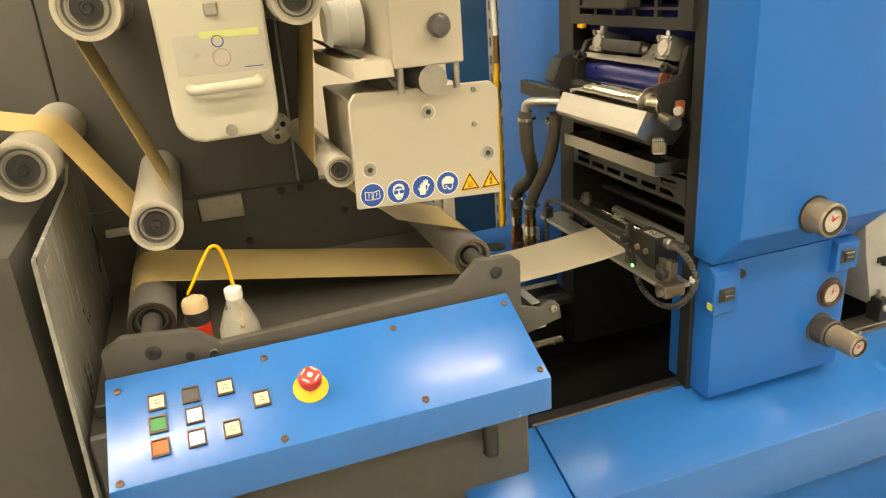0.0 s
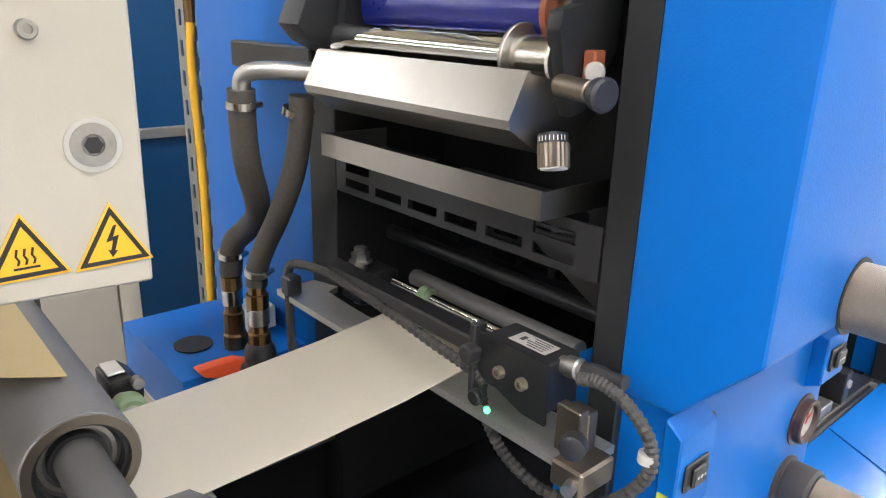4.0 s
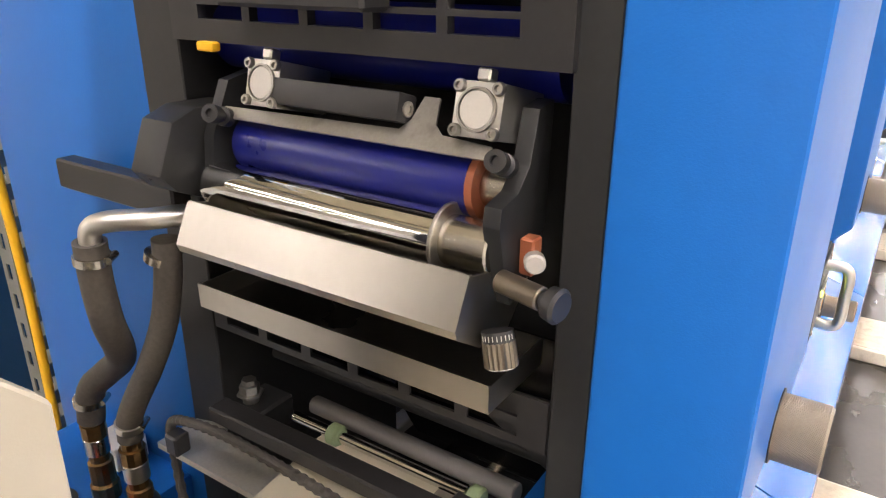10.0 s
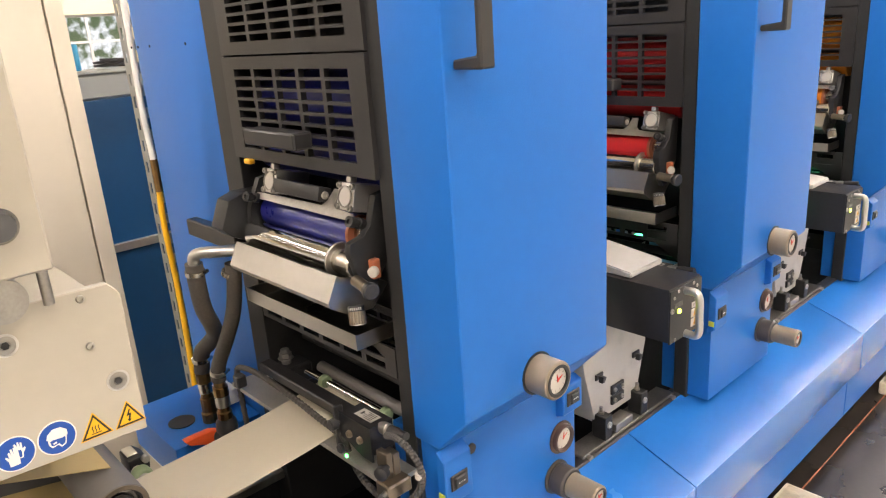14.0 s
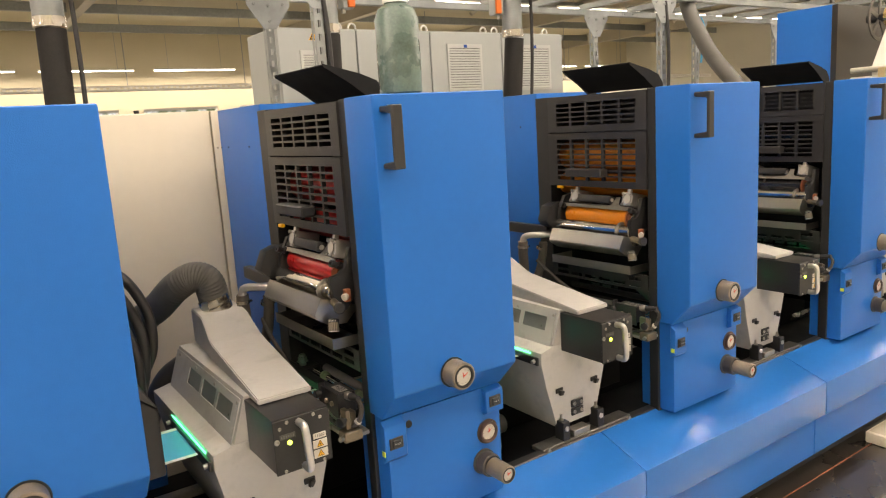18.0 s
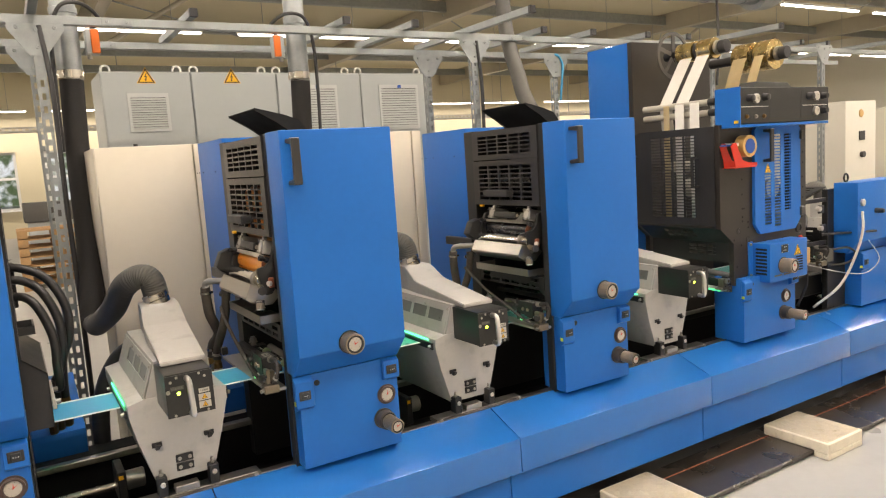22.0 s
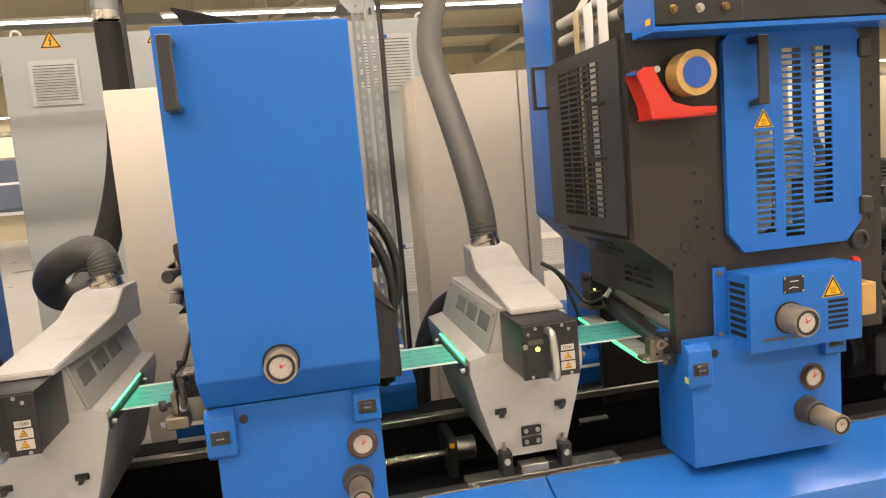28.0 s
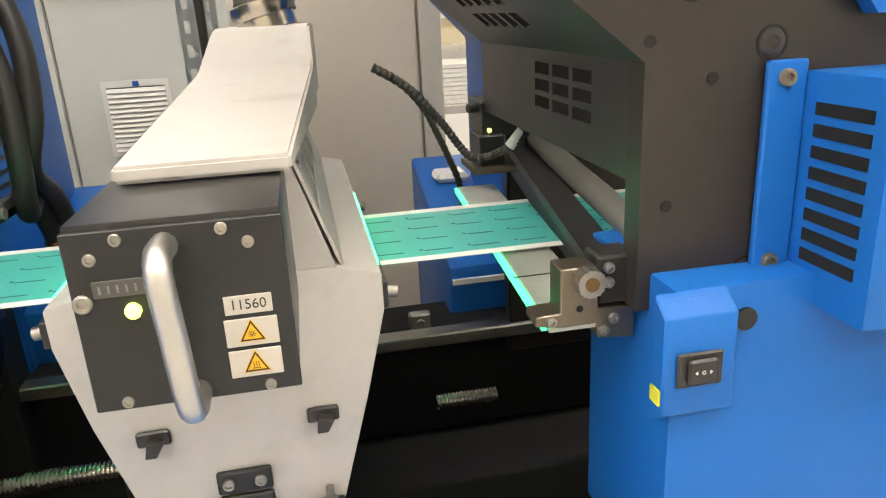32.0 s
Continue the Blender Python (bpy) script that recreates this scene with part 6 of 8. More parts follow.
# control box above the door
tb = part("control_box", Mesh().box((5.728, 1.052, 1.716), (6.505, 1.2, 1.9), 0.003), BLACK, foil)
part("end_cap", Mesh().box((5.722, 1.05, 1.712), (5.728, 1.2, 1.902), 0.001), BLUE, tb)
part("bottom_strip", Mesh().box((5.722, 1.05, 1.7), (6.5, 1.19, 1.713), 0.001), BLUE, tb)
for x in (5.966, 6.243):
    part("panel_joint", Mesh().box((x - 0.0008, 1.0512, 1.72), (x + 0.0008, 1.0522, 1.898)), DARKGREY, tb)
for x0_, x1_ in ((5.735, 5.955), (6.255, 6.49)):
    part("divider_line", Mesh().box((x0_, 1.0512, 1.8), (x1_, 1.0522, 1.803)), WHITE, tb)
for x, z in ((5.849, 1.842), (6.379, 1.85), (6.376, 1.77)):
    g_ = part("pressure_gauge", Mesh().lathe((x, 1.052, z), (x, 1, z), [(0, 0.024), (0.012, 0.024), (0.013, 0.02)], 28), ALU, tb)
    part("dial", Mesh().cyl((x, 1.04, z), (x, 1.0385, z), 0.0185, 28), DIAL, g_)
    part("needle", Mesh().poly([(-0.001, -0.003), (0.012, 0.009), (0.001, 0.003)], (x, 1.0384, z), (1, 0, 0), (0, 0, 1), 0.0004), BLACK, g_)
for x, z in ((5.795, 1.845), (5.92, 1.848), (6.315, 1.85), (6.445, 1.85), (6.445, 1.77)):
    part("control_knob", Mesh().lathe((x, 1.052, z), (x, 1, z), [(0, 0.02), (0.014, 0.018), (0.03, 0.016), (0.032, 0.012)], 20), PLASTIC, tb)
for x, m in ((5.777, BRASS), (5.848, STEEL_DULL), (5.917, BRASS)):
    part("push_button", Mesh().lathe((x, 1.052, 1.752), (x, 1, 1.752), [(0, 0.011), (0.006, 0.011), (0.008, 0.007), (0.012, 0.007)], 18), m, tb)
part("yellow_tag", Mesh().box((5.7205, 1.06, 1.72), (5.722, 1.085, 1.735)), YELLOW, tb)
part("tool_tray", Mesh().prism([(5.9, 1.9), (5.93, 1.935), (6.2, 1.93), (6.24, 1.9)], "y", 1.1, 1.2, 0.004), PLASTIC, foil)
# foil reels
for x, y0, z, r, m in ((5.966, 1.36, 2.152, 0.057, GOLD), (6.373, 1.27, 2.113, 0.086, GOLD)):
    shaft = part("reel_shaft", Mesh().cyl((x, y0 - 0.02, z), (x, 1.72, z), 0.028, 24), BLACK_SATIN, foil)
    part("reel_knob", Mesh().cyl((x, y0 - 0.06, z), (x, y0 - 0.015, z), 0.036, 28, 0.004), PLASTIC, shaft)
    part("clamp_ring", Mesh().cyl((x, y0 - 0.012, z), (x, y0 + 0.008, z), 0.04, 28, 0.003), STEEL_DULL, shaft)
    part("foil_reel", Mesh().cyl((x, y0 + 0.015, z), (x, y0 + 0.105, z), r, 36, 0.001), m, shaft, "gold foil reel")
    part("clamp_ring", Mesh().cyl((x, y0 + 0.11, z), (x, y0 + 0.135, z), 0.048, 28, 0.003), BLACK_SATIN, shaft)
    part("foil_reel", Mesh().cyl((x, y0 + 0.14, z), (x, y0 + 0.25, z), r, 36, 0.001), m, shaft, "gold foil reel")
wheel = Mesh()
wheel.lathe((5.93, 1.635, 2.15), (5.93, 1.7, 2.15), [(0, 0.115), (0.0, 0.135), (0.008, 0.135), (0.008, 0.115), (0, 0.115)], 40, caps=False)
for k in range(5):
    w = k * 2 * math.pi / 5 + 0.3
    c, s = math.cos(w), math.sin(w)
    wheel.poly([(c * r - s * q, s * r + c * q) for r, q in ((0.02, -0.01), (0.118, -0.012), (0.118, 0.012), (0.02, 0.01))], (5.93, 1.643, 2.15), (1, 0, 0), (0, 0, 1), 0.008)
part("spoked_disc", wheel, DARKGREY, foil, "dark spoked reel disc")
for a, b in ((1.385, 1.47), (1.5, 1.585)):
    part("foil_strip", Mesh().sheet([(5.925, 2.12), (5.745, 1.86), (5.75, 1.79), (5.76, 1.7)], "y", a, b, 0.001), WEB_GREY, foil, "silvery foil backing strip")
for a, b in ((1.3, 1.36), (1.41, 1.5)):
    part("foil_strip", Mesh().sheet([(6.372, 2.193), (6.33, 2.18), (6.27, 2.08), (6.2, 1.93)], "y", a, b, 0.001), KRAFT_GOLD, foil, "gold foil strip")
for x, z in ((5.745, 1.845), (5.748, 1.79)):
    part("strip_roller", Mesh().cyl((x, 1.25, z), (x, 1.7, z), 0.017, 20), WHITE_ROLL, foil)
    part("roller_end", Mesh().cyl((x, 1.21, z), (x, 1.25, z), 0.02, 18), PLASTIC, foil)
# web beam in front of the foil unit
before_beam = set(foil.children_recursive)
def slanted_bar(p, q, w, t):
    """A flat bar from p to q, w wide towards +x and t deep downwards."""
    p, q = Vector(p), Vector(q)
    return Mesh().poly([(0, 0), (1, 0), (1, w), (0, w)], p, q - p, (1, 0, 0), t)


tray = part("web_plate", slanted_bar((5.742, 1.205, 0.862), (5.775, 1.76, 0.8685), 0.062, 0.01), GREEN_AIR, foil, "zinc plate under the web")
# Green light on the plate's edge, put in as a glowing strip.
part("edge_glow_strip", slanted_bar((5.736, 1.21, 0.861), (5.769, 1.76, 0.8675), 0.005, 0.008), GREEN_EDGE_GLOW, tray, "added glowing strip for green light on the plate edge")
part("plate_joint", slanted_bar((5.744, 1.33, 0.8642), (5.744, 1.332, 0.8643), 0.05, 0.0008), BLACK_SATIN, tray)
part("cross_bar", slanted_bar((5.8, 1.235, 0.902), (5.862, 1.76, 0.937), 0.04, 0.014), BLACK_SATIN, foil, "black flat bar over the web")
part("cross_bar", slanted_bar((5.812, 1.235, 0.888), (5.87, 1.76, 0.922), 0.012, 0.04), BLACK, foil)
part("steel_roller", Mesh().cyl((5.868, 1.22, 0.915), (5.905, 1.74, 0.945), 0.017, 24, 0.002), ROLLER_GREY, foil, "grey roller")
blk = part("end_block", Mesh().prism([(5.752, 0.918), (5.752, 0.873), (5.727, 0.872), (5.727, 0.862), (5.752, 0.858), (5.79, 0.858), (5.79, 0.842), (5.828, 0.838), (5.828, 0.872), (5.79, 0.874), (5.788, 0.918)], "y", 1.2, 1.232, 0.0012, 1), WARM_PLATE, foil, "gunmetal end block")
part("black_clamp", Mesh().box((5.79, 1.202, 0.876), (5.83, 1.24, 0.926), 0.003), BLACK, blk)
for x, z in ((5.8, 0.915), (5.8, 0.9), (5.806, 0.862), (5.742, 0.866), (5.796, 0.85)):
    part("socket_screw", bolt(Mesh(), (x, 1.201, z), (0, -1, 0), 0.0055, 0.005), STEEL_DULL, blk)
part("hole", Mesh().cyl((5.771, 1.2002, 0.876), (5.771, 1.1992, 0.876), 0.0035, 12), HOLE, blk)
kn = Mesh()
rings = []
for yy in (1.2, 1.184):
    rings.append([kn.bm.verts.new((5.777 + (0.0145 if k % 2 else 0.0132) * math.cos(k * math.pi / 16), yy, 0.906 + (0.0145 if k % 2 else 0.0132) * math.sin(k * math.pi / 16))) for k in range(32)])
kn.bridge(*rings)
kn.bm.faces.new(rings[0][::-1])
kn.bm.faces.new(rings[1])
knob = part("fluted_knob", kn, STEEL_DULL, blk, "fluted steel knob")
part("knob_core", Mesh().cyl((5.777, 1.1845, 0.906), (5.777, 1.183, 0.906), 0.007, 20), BRASS, knob)
sen = part("web_sensor", Mesh().box((5.815, 1.735, 0.955), (5.873, 1.83, 1.012), 0.003), BLACK_SATIN, foil, "black web sensor with a small label")
part("label", Mesh().box((5.835, 1.75, 1.0122), (5.862, 1.79, 1.0128)), WHITE, sen)
part("sensor_foot", Mesh().box((5.808, 1.728, 0.905), (5.85, 1.8, 0.958), 0.003), BLACK, sen)
part("mounting_plate", Mesh().box((5.795, 1.72, 0.895), (5.9, 1.82, 0.907), 0.002), WARM_PLATE, sen)
part("indicator", Mesh().cyl((5.826, 1.7345, 0.965), (5.826, 1.732, 0.965), 0.0035, 12), LED_YELLOW, sen, "lit yellow indicator")
part("thumb_screw", Mesh().cyl((5.818, 1.76, 1.0), (5.795, 1.755, 1.0), 0.008, 14, 0.002), PLASTIC, sen)
plug = part("plug", Mesh().lathe((5.86, 1.74, 0.995), (5.865, 1.66, 0.975), [(0, 0.01), (0.012, 0.01), (0.013, 0.0125), (0.028, 0.0125), (0.03, 0.009), (0.045, 0.008)], 20), STEEL_DULL, sen, "threaded steel plug")
part("cable_tag", Mesh().cyl((5.872, 1.69, 0.972), (5.85, 1.7, 0.942), 0.0088, 12), WHITE, plug, "white cable tag")
part("cable", Mesh().tube([(5.866, 1.68, 0.978), (5.874, 1.685, 0.968), (5.862, 1.695, 0.95), (5.842, 1.71, 0.935), (5.815, 1.72, 0.924), (5.792, 1.73, 0.925), (5.775, 1.745, 0.945), (5.755, 1.75, 0.975), (5.735, 1.75, 1.0), (5.71, 1.75, 1.03), (5.68, 1.75, 1.055), (5.645, 1.75, 1.076)], 0.0075, 10, 8, 0.0017), RUBBER, foil, "spiral-wrapped black cable", 28)
part("cable", Mesh().tube([(5.645, 1.752, 1.074), (5.69, 1.76, 1.045), (5.725, 1.77, 1.005), (5.745, 1.78, 0.965), (5.765, 1.79, 0.92), (5.785, 1.8, 0.87), (5.795, 1.82, 0.82), (5.812, 1.85, 0.77), (5.848, 1.87, 0.72)], 0.0065, 10, 8, 0.0014), RUBBER, foil, "spiral-wrapped black cable", 28)
for ob in set(foil.children_recursive) - before_beam:
    ob.data.transform(Matrix.Translation((-0.013, -0.02, -0.015)))
tk = part("ink_tank", Mesh().prism([(1.87, 0.635), (1.87, 0.66), (2.3, 0.8), (2.3, 0.4), (1.9, 0.4)], "x", 5.765, 5.985, 0.008, 2), BLUE, foil, "blue sloping tank")
part("tank_opening", Mesh().box((5.8, 2.16, 0.76), (5.88, 2.24, 0.782), 0.01), WHITE, tk)
part("tank_trim", Mesh().box((5.77, 1.862, 0.626), (5.98, 1.871, 0.636)), WHITE, tk)

# tape dispenser hung on the plate
tape = thing("tape_dispenser", (5.85, 1.11, 1.5), "red tape dispenser with a brown tape roll", "tape dispenser")
for yy in (1.075, 1.14):
    part("side_plate", Mesh().poly([(5.715, 1.62), (5.735, 1.635), (5.76, 1.635), (5.775, 1.6), (5.81, 1.545), (5.86, 1.53), (5.93, 1.528), (5.93, 1.512), (5.75, 1.508), (5.745, 1.545)], (0, yy, 0), (1, 0, 0), (0, 0, 1), 0.003), RED, tape)
part("base_plate", Mesh().box((5.75, 1.075, 1.505), (5.93, 1.16, 1.51), 0.001), RED, tape)
part("blue_blade_guard", Mesh().box((5.718, 1.078, 1.62), (5.75, 1.137, 1.628)), SIGN_BLUE, tape)
part("axle", Mesh().cyl((5.77, 1.07, 1.628), (5.77, 1.15, 1.628), 0.008, 12), ALU, tape)
rl = part("tape_roll", Mesh().pipe((5.883, 1.08, 1.615), (5.883, 1.135, 1.615), 0.057, 0.018, 40), KRAFT, tape, "brown tape roll")
part("core", Mesh().lathe((5.883, 1.078, 1.615), (5.883, 1.137, 1.615), [(0, 0.01), (0, 0.039), (0.059, 0.039)], 36), SIGN_BLUE, rl, "blue plastic core")

for ob in tape.children_recursive:
    ob.data.transform(Matrix.Translation((-0.024, 0.012, -0.012)))

# ---- next unit ----
gu = thing("perforating_unit", (7.2, 1.5, 0.55), "low blue and black unit with a lifting eye", "press unit")
part("front_housing", Mesh().prism([(1.1, 1.335), (1.1, 0.97), (1.16, 0.9), (1.25, 0.9), (1.25, 1.335)], "x", 6.9, 7.45, 0.005, 2), BLUE, gu)
lower_front(gu, 7.02, 0.43)
gauge_knob(gu, 7.27, 1.1, 0.945, 0.035, 0.05)
part("pressure_gauge", Mesh().lathe((6.945, 1.1, 1.212), (6.945, 1, 1.212), [(0, 0.022), (0.012, 0.022), (0.013, 0.018)], 28), ALU, gu)
part("dial", Mesh().cyl((6.945, 1.089, 1.212), (6.945, 1.086, 1.212), 0.0165, 24), DIAL, gu)
part("lock_lever", Mesh().lathe((7.1, 1.1, 1.15), (7.1, 1, 1.15), [(0, 0.016), (0.02, 0.016), (0.05, 0.013), (0.052, 0.01)], 18), PLASTIC, gu)
part("lifting_eye", Mesh().tube([(6.93 + 0.022 * math.cos(w), 1.19, 1.365 + 0.024 * math.sin(w)) for w in [k * math.pi / 6 for k in range(-4, 11)]], 0.006, 10, 2), BLACK, gu)
part("side_frame", Mesh().box((6.84, 1.252, 0.5), (7.45, 1.29, 1.3), 0.002), BLACK, gu)
part("front_rail", Mesh().box((6.56, 1.26, 1.225), (6.84, 1.29, 1.25), 0.002), BLACK_SATIN, gu)
part("front_rail", Mesh().box((6.56, 1.26, 0.96), (6.84, 1.285, 0.985), 0.002), BLACK_SATIN, gu)
part("rear_frame", Mesh().box((6.56, 1.8, 0.5), (7.45, 1.9, 1.3), 0.002), BLACK, gu)
cov = Mesh()
us = [1.29] + grid_breaks(1.34, 1.76, 4, 0.012) + [1.8]
vs = [0.0] + grid_breaks(0.12, 0.9, 6, 0.04) + [1.0]
cov.slotted(us, vs, lambda i, j: not (i % 2 == 1 and j % 2 == 1), lambda a, b, w: Vector((6.58 + 0.3 * b, a, 1.245 + 0.065 * b + w)), 0.004)
cv = part("grille_cover", cov, BLACK_MATT, gu)
part("cover_handle", square_bow(Mesh(), (6.62, 1.4, 1.262), (6.62, 1.55, 1.262), (-0.01, 0, 0.04), (1, 0, 0), 0.02, 0.01), PLASTIC, cv)
part("roller", Mesh().cyl((6.66, 1.3, 1.12), (6.66, 1.8, 1.12), 0.05, 28), STEEL_DULL, gu)
part("roller", Mesh().cyl((6.62, 1.3, 1.0), (6.62, 1.8, 1.0), 0.04, 28), BLACK_SATIN, gu)
part("lower_box", Mesh().box((6.62, 1.35, 0.62), (6.95, 1.75, 0.76), 0.01), BLACK, gu)
part("white_hose", Mesh().tube([(6.92, 1.085, 1.16), (6.9, 1.07, 1.05), (6.86, 1.09, 0.9), (6.78, 1.14, 0.72), (6.7, 1.26, 0.58)], 0.0075, 12, 6), MILKY, gu, "milky plastic hose")
part("thin_tube", Mesh().tube([(7.0, 1.09, 0.98), (7.05, 1.05, 0.86), (6.95, 1.08, 0.78), (6.8, 1.16, 0.8), (6.62, 1.26, 0.86)], 0.0025, 8, 6), MILKY, gu)
part("cable", Mesh().tube([(6.52, 1.3, 1.0), (6.56, 1.24, 0.9), (6.6, 1.24, 0.75), (6.6, 1.3, 0.6)], 0.008, 8, 6), PLASTIC, gu)
lower_deck(gu, 6.75, False)
copy_thing(DRYERS[0], Matrix.Translation((7.75, 1.486, 0.5467)))
nx = thing("winding_unit", (8.6, 1.5, 0.55), "black unit with rollers further along the press", "press unit")
part("front_housing", Mesh().box((8.15, 1.1, 0.56), (8.75, 1.24, 1.28), 0.005, 2), BLUE, nx)
part("frame", Mesh().box((8.05, 1.24, 0.5), (8.85, 1.85, 1.15), 0.01), BLACK, nx)
part("roller", Mesh().cyl((8.2, 1.25, 1.2), (8.2, 1.8, 1.2), 0.05, 24), STEEL_DULL, nx)
part("roller", Mesh().cyl((8.5, 1.25, 1.2), (8.5, 1.8, 1.2), 0.05, 24), BLACK_SATIN, nx)
gauge_knob(nx, 8.45, 1.1, 0.93, 0.033, 0.05)

# ---- cabinets behind the press ----


def louvre(owner, x0, x1, z0, z1, y, n, logo):
    fr = part("vent", Mesh().slotted([x0, x0 + 0.02, x1 - 0.02, x1], [z0, z0 + 0.02, z1 - 0.03, z1], lambda i, j: not (i == 1 and j == 1), lambda a, b, w: Vector((a, y + w, b)), 0.012), LOUVRE, owner, "pale grey louvred vent")
    part("vent_back", Mesh().box((x0 + 0.015, y + 0.011, z0 + 0.015), (x1 - 0.015, y + 0.012, z1 - 0.02)), DARKGREY, fr)
    step = (z1 - z0 - 0.05) / n
    for k in range(n):
        z = z0 + 0.02 + k * step
        part("slat", Mesh().poly([(0, 0), (-0.012, -0.003), (-0.012, 0.0), (0, step * 0.75)], (x0 + 0.02, y + 0.006, z), (0, 1, 0), (0, 0, 1), x1 - x0 - 0.04), LOUVRE, fr)
    if logo:
        part("badge", Mesh().box((x0 + (x1 - x0) * 0.47, y - 0.002, z1 - 0.028), (x0 + (x1 - x0) * 0.56, y, z1 - 0.004)), SIGN_BLUE, fr)


XC = [3.175, 3.785, 4.43, 5.15, 5.85]
for k, (a, b) in enumerate(zip(XC, XC[1:])):
    cb = thing("control_cabinet", ((a + b) / 2, 4.4, 0), "tall grey control cabinet with a louvred vent", "cabinet", "control cabinets")
    part("carcass", Mesh().box((a + 0.001, 4.255, 0), (b - 0.001, 4.79, 2.4), 0.004), CABINET, cb)
    part("door", Mesh().box((a + 0.006, 4.235, 0.1), (b - 0.006, 4.255, 2.39), 0.004), CABINET, cb)
    if k == 1:
        triangle_sign(cb, (4.085, 4.2345, 2.352), (1, 0, 0), (0, 0, 1), 0.13)
        small = part("switch_panel", Mesh().box((3.89, 4.231, 1.2), (3.98, 4.235, 1.36), 0.002), WHITE_PLASTIC, cb)
        part("blue_label", Mesh().box((3.96, 4.2345, 1.19), (4.03, 4.235, 1.26)), SIGN_BLUE, cb)
        triangle_sign(cb, (3.995, 4.2342, 1.31), (1, 0, 0), (0, 0, 1), 0.06)
    else:
        va, vb, z0, z1 = {0: (3.335, 3.612, 1.975, 2.245), 2: (4.585, 4.93, 1.925, 2.3), 3: (5.315, 5.69, 1.925, 2.3)}[k]
        louvre(cb, va, vb, z0, z1, 4.223, 13 if k == 0 else 16, k > 0)
        louvre(cb, va + 0.02, vb - 0.02, 0.55, 0.9, 4.223, 13, True)
        if k == 0:
            triangle_sign(cb, (3.475, 4.2345, 2.352), (1, 0, 0), (0, 0, 1), 0.13)
    for ex in (a + 0.06, b - 0.06):
        part("lifting_eye", Mesh().tube([(ex + 0.03 * math.cos(w), 4.4, 2.43 + 0.03 * math.sin(w)) for w in [j * math.pi / 6 for j in range(13)]], 0.008, 8, 1), WHITE_PLASTIC, cb)


def beige_cabinet(x0, x1, y0, y1, h):
    c = thing("beige_cabinet", ((x0 + x1) / 2, (y0 + y1) / 2, 0), "beige sheet metal cabinet with a raised door edge", "cabinet", "beige cabinets")
    part("carcass", Mesh().box((x0, y0 + 0.02, 0), (x1, y1, h), 0.006, 2), BEIGE, c)
    part("door", Mesh().box((x0 + 0.004, y0, 0.06), (x1 - 0.065, y0 + 0.02, h - 0.004), 0.004, 2), BEIGE, c)
    part("edge_strip", Mesh().box((x1 - 0.058, y0 - 0.004, 0.02), (x1 - 0.002, y0 + 0.02, h - 0.002), 0.004, 2), BEIGE, c)
    part("bolt", Mesh().cyl((x0 + 0.2, y0 + 0.1, h), (x0 + 0.2, y0 + 0.1, h + 0.015), 0.01, 10), PLASTIC, c)
    return c


beige_cabinet(1.64, 2.15, 2.38, 2.8, 1.795)
beige_cabinet(2.89, 3.395, 2.38, 2.8, 1.795)
beige_cabinet(4.145, 4.647, 2.42, 2.85, 1.818)
beige_cabinet(5.365, 5.885, 2.44, 2.85, 1.8)
beige_cabinet(0.45, 1.09, 2.945, 3.27, 1.945)
bc = thing("blue_cabinet", (1.25, 3.6, 0), "dark blue steel cabinet with light bands", "cabinet")
part("carcass", Mesh().box((0.5, 3.32, 0), (1.9, 3.9, 1.46), 0.006, 2), BLUE_DARK, bc)
part("band", Mesh().box((0.5, 3.3, 0.84), (1.9, 3.325, 0.875), 0.002), ALU, bc)
part("base_band", Mesh().box((0.5, 3.3, 0.0), (1.9, 3.325, 0.12), 0.002), BEIGE, bc)
part("top_box", Mesh().box((0.8, 3.35, 1.46), (1.5, 3.8, 1.56), 0.01), CABINET, bc)
for k in range(2):
    c = thing("cream_cabinet", (9.5 + k, 2.9, 0), "cream machine cabinet with a round switch", "cabinet", "cream cabinets")
    x0 = (9.45, 10.6)[k]
    part("carcass", Mesh().box((x0, 2.6, 0), (x0 + (0.54, 1.3)[k], 3.3, (1.94, 1.88)[k]), 0.01, 2), PALE, c)
    if k == 0:
        part("display", Mesh().box((9.68, 2.59, 1.56), (9.78, 2.6, 1.65), 0.002), PLASTIC, c)
        part("switch", Mesh().cyl((9.73, 2.6, 1.42), (9.73, 2.57, 1.42), 0.03, 20), PLASTIC, c)
        part("badge", Mesh().cyl((9.72, 2.6, 1.82), (9.72, 2.595, 1.82), 0.04, 8), KRAFT, c)
far = thing("far_machine", (11.5, 2.2, 0), "dark machine with red and blue parts in the distance", "machine")
part("frame", Mesh().box((10.75, 2.0, 0.0), (11.9, 2.5, 1.2), 0.02), BLACK_SATIN, far)
part("blue_cap", Mesh().box((10.7, 1.95, 1.5), (11.0, 2.3, 1.6), 0.02), BLUE_DARK, far)
part("red_part", Mesh().box((10.9, 1.9, 1.15), (11.05, 2.1, 1.4), 0.02), RED, far)
part("grey_drum", Mesh().cyl((11.05, 1.9, 1.2), (11.3, 1.9, 1.2), 0.1, 20), STEEL_DULL, far)
part("post", Mesh().box((10.65, 2.1, 1.2), (10.7, 2.15, 1.9), 0.005), ALU, far)

# ---- overhead frame of strut channel ----


